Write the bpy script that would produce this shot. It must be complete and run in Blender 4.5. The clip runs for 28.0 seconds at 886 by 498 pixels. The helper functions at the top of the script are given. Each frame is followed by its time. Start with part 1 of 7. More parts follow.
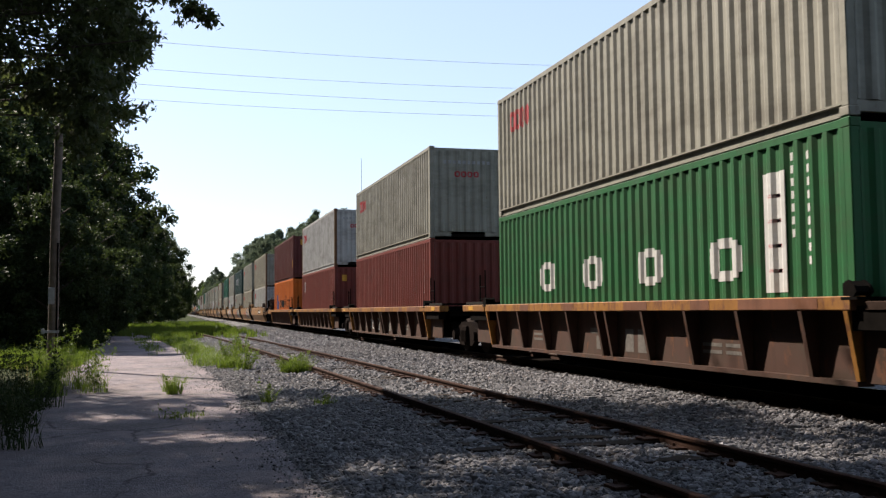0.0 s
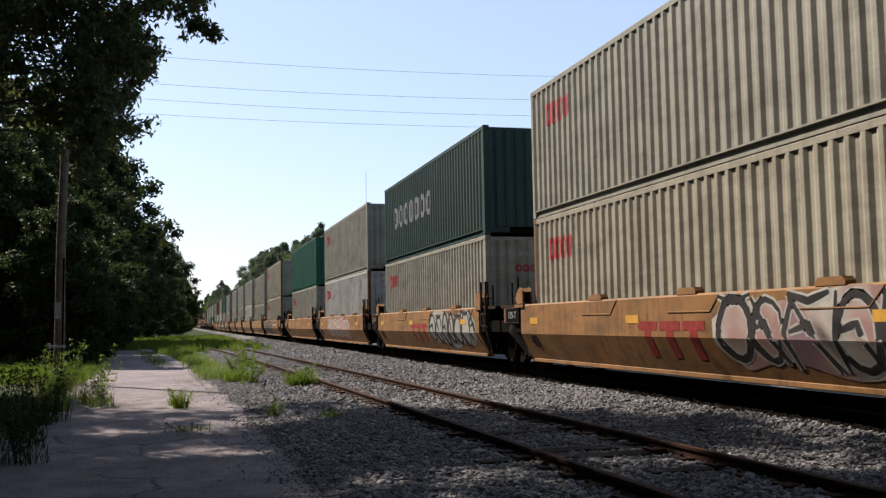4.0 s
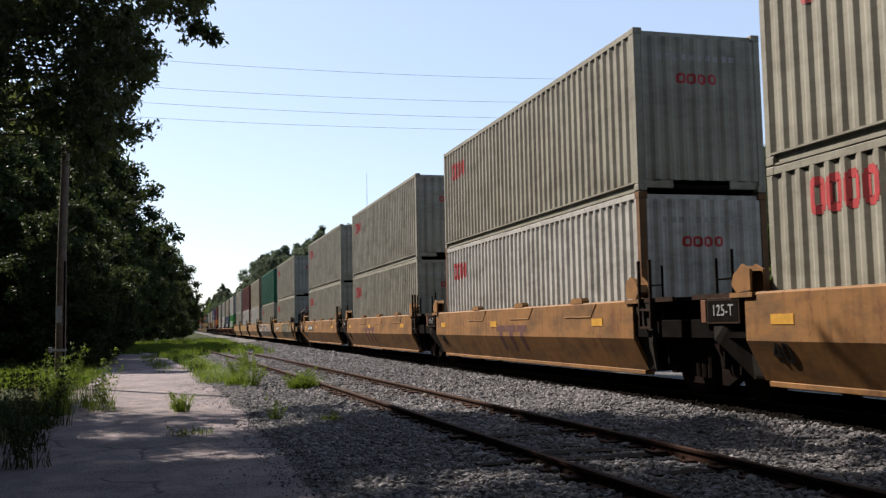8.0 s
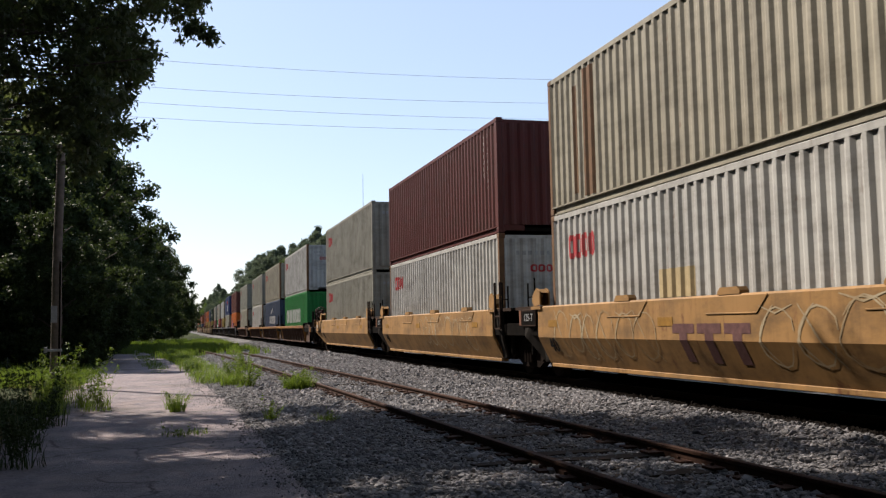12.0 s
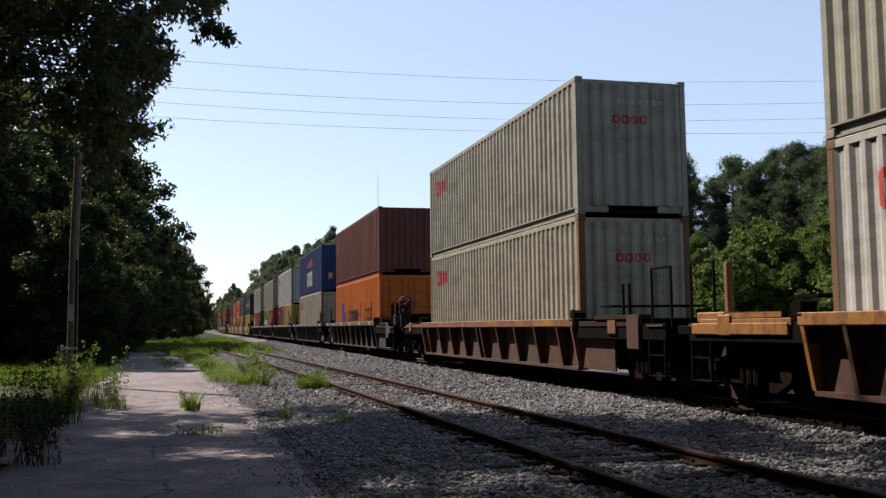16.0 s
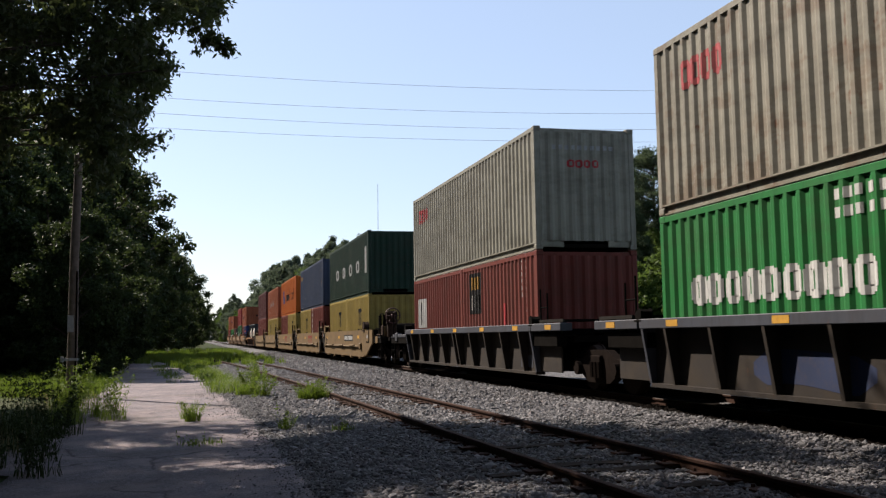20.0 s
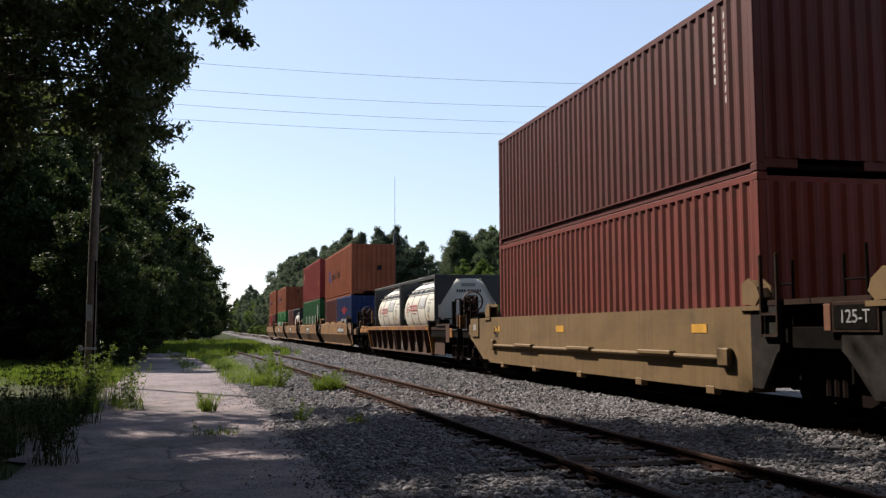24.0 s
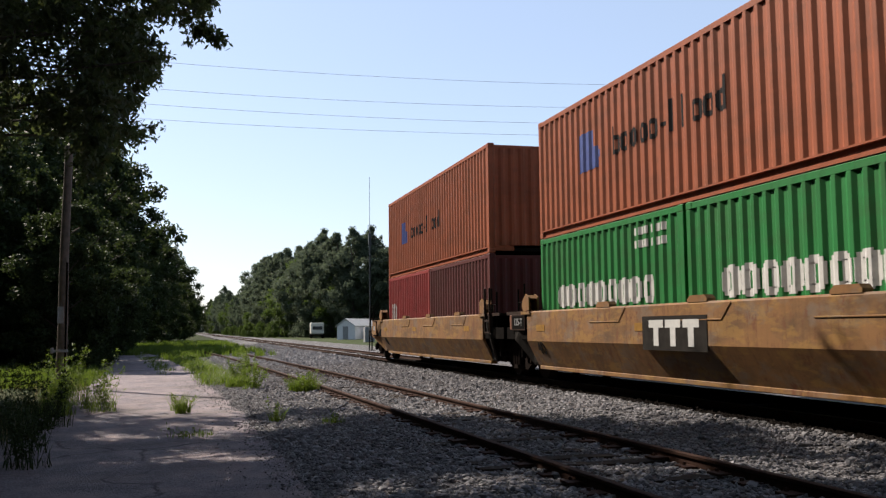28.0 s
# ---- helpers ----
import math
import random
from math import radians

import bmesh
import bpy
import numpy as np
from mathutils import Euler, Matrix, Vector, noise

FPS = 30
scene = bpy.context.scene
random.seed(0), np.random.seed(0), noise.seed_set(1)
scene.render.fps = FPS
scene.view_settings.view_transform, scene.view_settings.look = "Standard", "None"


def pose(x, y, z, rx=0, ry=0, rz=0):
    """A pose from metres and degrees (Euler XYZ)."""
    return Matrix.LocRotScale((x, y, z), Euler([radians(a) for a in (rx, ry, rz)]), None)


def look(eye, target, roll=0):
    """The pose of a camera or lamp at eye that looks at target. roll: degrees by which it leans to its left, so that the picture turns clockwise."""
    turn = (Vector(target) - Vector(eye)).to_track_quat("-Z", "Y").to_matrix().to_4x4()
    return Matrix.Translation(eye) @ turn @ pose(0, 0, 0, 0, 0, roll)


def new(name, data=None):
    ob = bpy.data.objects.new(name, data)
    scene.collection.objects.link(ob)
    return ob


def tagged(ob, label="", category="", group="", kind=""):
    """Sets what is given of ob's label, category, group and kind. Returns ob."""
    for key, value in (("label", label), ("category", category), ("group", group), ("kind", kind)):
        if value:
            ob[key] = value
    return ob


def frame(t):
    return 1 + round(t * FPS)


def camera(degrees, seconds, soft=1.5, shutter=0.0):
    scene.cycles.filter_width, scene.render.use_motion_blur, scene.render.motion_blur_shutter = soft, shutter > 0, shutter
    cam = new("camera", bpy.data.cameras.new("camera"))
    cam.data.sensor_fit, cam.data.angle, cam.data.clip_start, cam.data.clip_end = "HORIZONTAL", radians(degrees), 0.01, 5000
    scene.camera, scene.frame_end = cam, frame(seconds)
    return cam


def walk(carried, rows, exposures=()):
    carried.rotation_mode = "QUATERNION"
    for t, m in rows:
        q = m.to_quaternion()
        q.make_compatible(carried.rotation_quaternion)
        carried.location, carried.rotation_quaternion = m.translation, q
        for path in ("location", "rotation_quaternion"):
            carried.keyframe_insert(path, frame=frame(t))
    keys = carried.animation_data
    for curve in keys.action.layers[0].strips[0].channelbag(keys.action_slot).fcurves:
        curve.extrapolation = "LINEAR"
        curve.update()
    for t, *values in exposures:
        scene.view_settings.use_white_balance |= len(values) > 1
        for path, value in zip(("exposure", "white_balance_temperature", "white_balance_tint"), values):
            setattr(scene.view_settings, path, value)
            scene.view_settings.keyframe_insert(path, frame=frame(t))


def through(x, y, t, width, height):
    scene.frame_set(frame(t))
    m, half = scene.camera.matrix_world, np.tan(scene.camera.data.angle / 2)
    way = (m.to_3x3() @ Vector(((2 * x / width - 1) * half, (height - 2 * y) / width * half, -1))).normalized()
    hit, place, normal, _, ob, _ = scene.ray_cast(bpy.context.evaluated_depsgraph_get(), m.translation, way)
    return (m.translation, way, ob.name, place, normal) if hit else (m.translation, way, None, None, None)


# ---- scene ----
cam = camera(50.07, 28.0, soft=1.3, shutter=0.03)
PATH = [
    (0.0, pose(0, 0, 1.5, 93.669, 0.538, -15.672)),
    (0.5, pose(0, 0, 1.5, 93.712, 0.851, -15.726)),
    (1.0, pose(0, 0, 1.5, 93.890, 0.863, -15.756)),
    (1.5, pose(0, 0, 1.5, 94.143, 0.916, -15.692)),
    (2.0, pose(0, 0, 1.5, 94.380, 0.881, -15.660)),
    (2.5, pose(0, 0, 1.5, 94.507, 0.640, -15.634)),
    (3.0, pose(0, 0, 1.5, 94.539, 0.735, -15.523)),
    (3.5, pose(0, 0, 1.5, 94.493, 0.860, -15.407)),
    (4.0, pose(0, 0, 1.5, 94.377, 0.981, -15.331)),
    (4.5, pose(0, 0, 1.5, 94.241, 1.041, -15.211)),
    (6.5, pose(0, 0, 1.5, 94.058, 1.051, -15.078)),
    (7.0, pose(0, 0, 1.5, 94.258, 0.636, -15.150)),
    (7.5, pose(0, 0, 1.5, 94.299, 1.185, -15.326)),
    (8.0, pose(0, 0, 1.5, 94.548, 1.133, -15.263)),
    (8.5, pose(0, 0, 1.5, 94.456, 1.187, -16.021)),
    (9.0, pose(0, 0, 1.5, 94.574, 1.163, -16.029)),
    (9.5, pose(0, 0, 1.5, 94.762, 1.185, -15.649)),
    (10.0, pose(0, 0, 1.5, 94.975, 1.213, -15.977)),
    (10.5, pose(0, 0, 1.5, 94.896, 1.173, -16.005)),
    (11.0, pose(0, 0, 1.5, 94.746, 1.146, -15.921)),
    (11.5, pose(0, 0, 1.5, 94.660, 1.012, -15.714)),
    (12.0, pose(0, 0, 1.5, 94.566, 1.077, -15.504)),
    (12.5, pose(0, 0, 1.5, 94.575, 0.975, -15.341)),
    (14.5, pose(0, 0, 1.5, 94.647, 0.627, -15.251)),
    (15.0, pose(0, 0, 1.5, 94.669, 0.803, -14.999)),
    (15.5, pose(0, 0, 1.5, 94.721, 0.605, -14.815)),
    (16.0, pose(0, 0, 1.5, 94.628, 0.680, -14.658)),
    (16.5, pose(0, 0, 1.5, 94.600, 0.649, -14.552)),
    (17.0, pose(0, 0, 1.5, 94.589, 0.570, -14.450)),
    (17.5, pose(0, 0, 1.5, 94.764, 0.750, -14.294)),
    (18.0, pose(0, 0, 1.5, 94.964, 1.061, -14.271)),
    (18.5, pose(0, 0, 1.5, 94.971, 0.803, -14.227)),
    (19.0, pose(0, 0, 1.5, 95.071, 0.937, -14.053)),
    (19.5, pose(0, 0, 1.5, 95.233, 0.878, -13.985)),
    (20.0, pose(0, 0, 1.5, 95.196, 0.945, -14.630)),
    (20.5, pose(0, 0, 1.5, 95.366, 0.754, -14.621)),
    (21.0, pose(0, 0, 1.5, 95.313, 0.851, -13.982)),
    (21.5, pose(0, 0, 1.5, 95.250, 0.883, -13.775)),
    (22.0, pose(0, 0, 1.5, 95.270, 0.521, -13.762)),
    (22.5, pose(0, 0, 1.5, 95.351, 0.207, -13.680)),
    (24.5, pose(0, 0, 1.5, 94.636, 0.501, -13.704)),
    (25.0, pose(0, 0, 1.5, 94.563, 0.918, -13.782)),
    (25.5, pose(0, 0, 1.5, 94.607, 0.787, -13.968)),
    (26.0, pose(0, 0, 1.5, 94.609, 1.018, -14.204)),
    (26.5, pose(0, 0, 1.5, 94.641, 0.974, -14.476)),
    (27.0, pose(0, 0, 1.5, 94.708, 1.090, -14.754)),
    (27.5, pose(0, 0, 1.5, 94.726, 1.104, -14.933)),
    (28.0, pose(0, 0, 1.5, 94.777, 0.671, -15.171)),
]
walk(cam, PATH, [(0.0, 1.3, 6500, 15), (2.0, 1.3, 6500, 15), (3.0, 1.15, 6500, 15), (12.0, 1.15, 6500, 15), (15.0, 1.1, 6500, 15), (17.0, 1.08, 6500, 15), (25.0, 1.08, 6500, 15), (28.0, 1.1, 6500, 15)])

# ---- world and sun ----
SUN_EL, SUN_LEFT = 43.0, 35.0  # height of the sun, and degrees it stands to the left of the track ahead
world = bpy.data.worlds.new("sky")
scene.world = world
world.use_nodes = True
wn = world.node_tree.nodes
sky = wn.new("ShaderNodeTexSky")
sky.sky_type = "NISHITA"
sky.sun_disc = False
sky.sun_elevation = radians(SUN_EL)
sky.sun_rotation = radians(-SUN_LEFT)
sky.air_density, sky.dust_density, sky.ozone_density = 1.0, 0.7, 1.2
wn["Background"].inputs["Strength"].default_value = 0.08
haze = wn.new("ShaderNodeMix")  # summer haze evens the sky out
haze.data_type = "RGBA"
haze.inputs[0].default_value = 0.46
haze.inputs[7].default_value = (3.72, 4.62, 5.8, 1)
world.node_tree.links.new(sky.outputs[0], haze.inputs[6])
world.node_tree.links.new(haze.outputs[2], wn["Background"].inputs["Color"])
lamp = bpy.data.lights.new("sun", "SUN")
lamp.energy, lamp.angle, lamp.color = 5.2, radians(0.53), (1.0, 0.91, 0.77)
sun = new("sun", lamp)
to_sun = Vector((-math.sin(radians(SUN_LEFT)) * math.cos(radians(SUN_EL)), math.cos(radians(SUN_LEFT)) * math.cos(radians(SUN_EL)), math.sin(radians(SUN_EL))))
sun.matrix_world = look(to_sun * 200, (0, 0, 0))
scene.view_settings.exposure = 1.1

# ---- plan, in metres: x across the tracks, y along them, z up from the lane ----
TRACK_X, TRACK_TOP = 8.563, 0.35      # main track: middle and top of rail
CAR_Z = 0.45                          # level from which the cars' bodies are measured
SIDE_TOP = 0.2                        # siding: top of rail
SPEED = 22.749                        # the train comes towards the camera
BOX_H = 2.80                          # height of a stacked container


def siding_x(y):
    """Middle of the siding."""
    return 4.35 - 0.012 * y - 0.0004 * y * abs(y) if y > 0 else 4.35 - 0.012 * y


# ---- helpers for meshes ----
def to_mesh(name, bm, mat=None):
    me = bpy.data.meshes.new(name)
    bm.to_mesh(me)
    bm.free()
    me.materials.append(mat)
    return me


COATS = {}


def coated(me, mat):
    """The mesh in that material: one copy of it for each material, shared by all objects that wear it."""
    if (me.name, mat.name) not in COATS:
        worn = me.materials[0] is not None
        one = me.copy() if worn else me
        one.materials[0] = mat
        COATS[me.name, mat.name] = one
    return COATS[me.name, mat.name]


def put(name, me, mat, parent=None, label="", at=None):
    """One object on a mesh that may be shared."""
    ob = new(name, me if mat is None else coated(me, mat))
    if parent is not None:
        ob.parent = parent
    if at is not None:
        ob.matrix_basis = at
    if label:
        ob["label"] = label
    return ob


def part(name, bm, mat, parent, label=""):
    return put(name, to_mesh(name, bm, None), mat, parent, label)


def box(bm, x0, x1, y0, y1, z0, z1, bevel=0.0):
    v = [bm.verts.new(p) for p in ((x0, y0, z0), (x1, y0, z0), (x1, y1, z0), (x0, y1, z0), (x0, y0, z1), (x1, y0, z1), (x1, y1, z1), (x0, y1, z1))]
    f = [bm.faces.new([v[i] for i in q]) for q in ((0, 3, 2, 1), (4, 5, 6, 7), (0, 1, 5, 4), (1, 2, 6, 5), (2, 3, 7, 6), (3, 0, 4, 7))]
    if bevel:
        bmesh.ops.bevel(bm, geom=list({e for q in f for e in q.edges}), offset=bevel, segments=1, affect="EDGES")
    return bm


def boxes(*rows, bevel=0.0):
    bm = bmesh.new()
    for r in rows:
        box(bm, *r, bevel=bevel)
    return bm


def prism(bm, outline, lo, hi, axis="x"):
    """A flat outline pushed out from lo to hi along an axis."""
    def at(p, d):
        return {"x": (d, p[0], p[1]), "y": (p[0], d, p[1]), "z": (p[0], p[1], d)}[axis]
    a = [bm.verts.new(at(p, lo)) for p in outline]
    b = [bm.verts.new(at(p, hi)) for p in outline]
    bm.faces.new(a)
    bm.faces.new(b[::-1])
    n = len(outline)
    for i in range(n):
        bm.faces.new((a[i], b[i], b[(i + 1) % n], a[(i + 1) % n]))
    bmesh.ops.recalc_face_normals(bm, faces=bm.faces[:])
    return bm


def rod(bm, a, b, r, r2=None, seg=8):
    a, b = Vector(a), Vector(b)
    m = Matrix.Translation((a + b) / 2) @ (b - a).to_track_quat("Z", "Y").to_matrix().to_4x4()
    bmesh.ops.create_cone(bm, cap_ends=True, segments=seg, radius1=r, radius2=r if r2 is None else r2, depth=(b - a).length, matrix=m)
    return bm


def from_arrays(name, verts, faces, mat, smooth=False):
    """A mesh from numpy arrays of corners and equal-sided faces."""
    me = bpy.data.meshes.new(name)
    n, k = faces.shape
    me.vertices.add(len(verts))
    me.vertices.foreach_set("co", np.ascontiguousarray(verts, dtype=np.float32).ravel())
    me.loops.add(n * k)
    me.loops.foreach_set("vertex_index", np.ascontiguousarray(faces, dtype=np.int32).ravel())
    me.polygons.add(n)
    me.polygons.foreach_set("loop_start", np.arange(0, n * k, k, dtype=np.int32))
    me.polygons.foreach_set("loop_total", np.full(n, k, dtype=np.int32))
    me.polygons.foreach_set("use_smooth", np.full(n, smooth))
    me.update(calc_edges=True)
    me.materials.append(mat)
    return me


def each(name, rows, mat, parent, bevel=0.0):
    """One box-shaped part for each row."""
    return [part(name, boxes(r, bevel=bevel), mat, parent) for r in rows]


def thing(name, label, category, at, group="", kind=""):
    ob = new(name)
    ob.empty_display_size = 0.2
    ob.matrix_basis = at
    return tagged(ob, label, category, group, kind)


# ---- materials ----
def nodes_of(name):
    m = bpy.data.materials.new(name)
    m.use_nodes = True
    nt = m.node_tree
    return m, nt.nodes, nt.links, nt.nodes["Principled BSDF"]


def texture(n, kind, scale, vec=None, links=None, detail=4.0, rough=0.6):
    t = n.new(kind)
    t.inputs["Scale"].default_value = scale
    if kind == "ShaderNodeTexNoise":
        t.inputs["Detail"].default_value, t.inputs["Roughness"].default_value = detail, rough
    if vec is not None:
        links.new(vec, t.inputs["Vector"])
    return t


def ramp(n, l, src, stops):
    r = n.new("ShaderNodeValToRGB")
    e = r.color_ramp.elements
    while len(e) < len(stops):
        e.new(0.5)
    for el, (pos, col) in zip(e, stops):
        el.position = pos
        el.color = (*col, 1) if not isinstance(col, (int, float)) else (col, col, col, 1)
    l.new(src, r.inputs[0])
    return r.outputs[0]


def mix(n, l, fac, a, b, mode="MIX"):
    m = n.new("ShaderNodeMix")
    m.data_type, m.blend_type = "RGBA", mode
    for sock, v in ((m.inputs[0], fac), (m.inputs[6], a), (m.inputs[7], b)):
        if isinstance(v, (int, float)):
            sock.default_value = v
        elif isinstance(v, tuple):
            sock.default_value = (*v, 1)
        else:
            l.new(v, sock)
    return m.outputs[2]


def bump(n, l, height, bsdf, strength, dist):
    b = n.new("ShaderNodeBump")
    b.inputs["Strength"].default_value, b.inputs["Distance"].default_value = strength, dist
    l.new(height, b.inputs["Height"])
    l.new(b.outputs[0], bsdf.inputs["Normal"])


def coords(n, l, scale=(1, 1, 1), world_space=False):
    m = n.new("ShaderNodeMapping")
    m.inputs["Scale"].default_value = scale
    if world_space:
        l.new(n.new("ShaderNodeNewGeometry").outputs["Position"], m.inputs[0])
    else:
        l.new(n.new("ShaderNodeTexCoord").outputs["Object"], m.inputs[0])
    return m.outputs[0]


RUST = (0.10, 0.04, 0.018)


def paint(name, col, rust=0.15, rough=0.55, fade=0.25, rust_col=RUST, grime=0.28, patches=()):
    """Weathered paint on steel: faded in broad clouds, streaked downwards, chipped to rust."""
    m, n, l, b = nodes_of(name)
    cloud = texture(n, "ShaderNodeTexNoise", 0.9, coords(n, l), l, 5)
    streak = texture(n, "ShaderNodeTexNoise", 1.0, coords(n, l, (3, 5.5, 0.35)), l, 6, 0.7)
    chips = texture(n, "ShaderNodeTexNoise", 7.0, coords(n, l, (1, 1, 0.6)), l, 8, 0.72)
    pale = tuple(min(1, c * 1.12 + 0.012) for c in col)
    dark = tuple(c * 0.62 for c in col)
    c1 = mix(n, l, ramp(n, l, cloud.outputs[0], ((0.35, 0.0), (0.7, fade * 2))), col, pale)
    c2 = mix(n, l, ramp(n, l, streak.outputs[0], ((0.48, 0.0), (0.72, 0.75))), c1, dark)
    if grime:
        soot = texture(n, "ShaderNodeTexNoise", 1.0, coords(n, l, (1.5, 0.9, 2.2)), l, 7, 0.7)
        c2 = mix(n, l, ramp(n, l, soot.outputs[0], ((0.44, 0.0), (0.66, grime))), c2, (0.035, 0.026, 0.017))
    for k, tint in enumerate(patches):
        spot = texture(n, "ShaderNodeTexNoise", 1.3 + 0.9 * k, coords(n, l, (1 + k, 0.8, 1.5 + k)), l, 6, 0.65)
        c2 = mix(n, l, ramp(n, l, spot.outputs[0], ((0.52, 0.0), (0.6, 0.45))), c2, tint)
    both = n.new("ShaderNodeMath")
    both.operation = "MULTIPLY"
    l.new(ramp(n, l, chips.outputs[0], ((0.62 - 0.22 * rust, 0.0), (0.68 - 0.2 * rust, 1.0))), both.inputs[0])
    l.new(ramp(n, l, streak.outputs[0], ((0.62 - 0.45 * rust, 0.0), (0.75 - 0.35 * rust, 1.0))), both.inputs[1])
    c3 = mix(n, l, both.outputs[0], c2, rust_col)
    l.new(c3, b.inputs["Base Color"])
    b.inputs["Roughness"].default_value = rough
    b.inputs["Specular IOR Level"].default_value = 0.15
    bump(n, l, chips.outputs[0], b, 0.12, 0.01)
    return m


def plain(name, col, rough=0.6, metal=0.0, vary=0.25, scale=12.0, spec=0.4):
    m, n, l, b = nodes_of(name)
    t = texture(n, "ShaderNodeTexNoise", scale, coords(n, l), l, 6, 0.65)
    big = texture(n, "ShaderNodeTexNoise", scale * 0.12, coords(n, l), l, 3)
    c = mix(n, l, ramp(n, l, t.outputs[0], ((0.3, 0.0), (0.7, 1.0))), tuple(x * (1 - vary) for x in col), tuple(min(1, x * (1 + vary)) for x in col))
    c = mix(n, l, ramp(n, l, big.outputs[0], ((0.35, 0.0), (0.7, 0.45))), c, tuple(x * 0.6 for x in col))
    l.new(c, b.inputs["Base Color"])
    b.inputs["Roughness"].default_value, b.inputs["Metallic"].default_value = rough, metal
    b.inputs["Specular IOR Level"].default_value = spec
    bump(n, l, t.outputs[0], b, 0.2, 0.01)
    return m


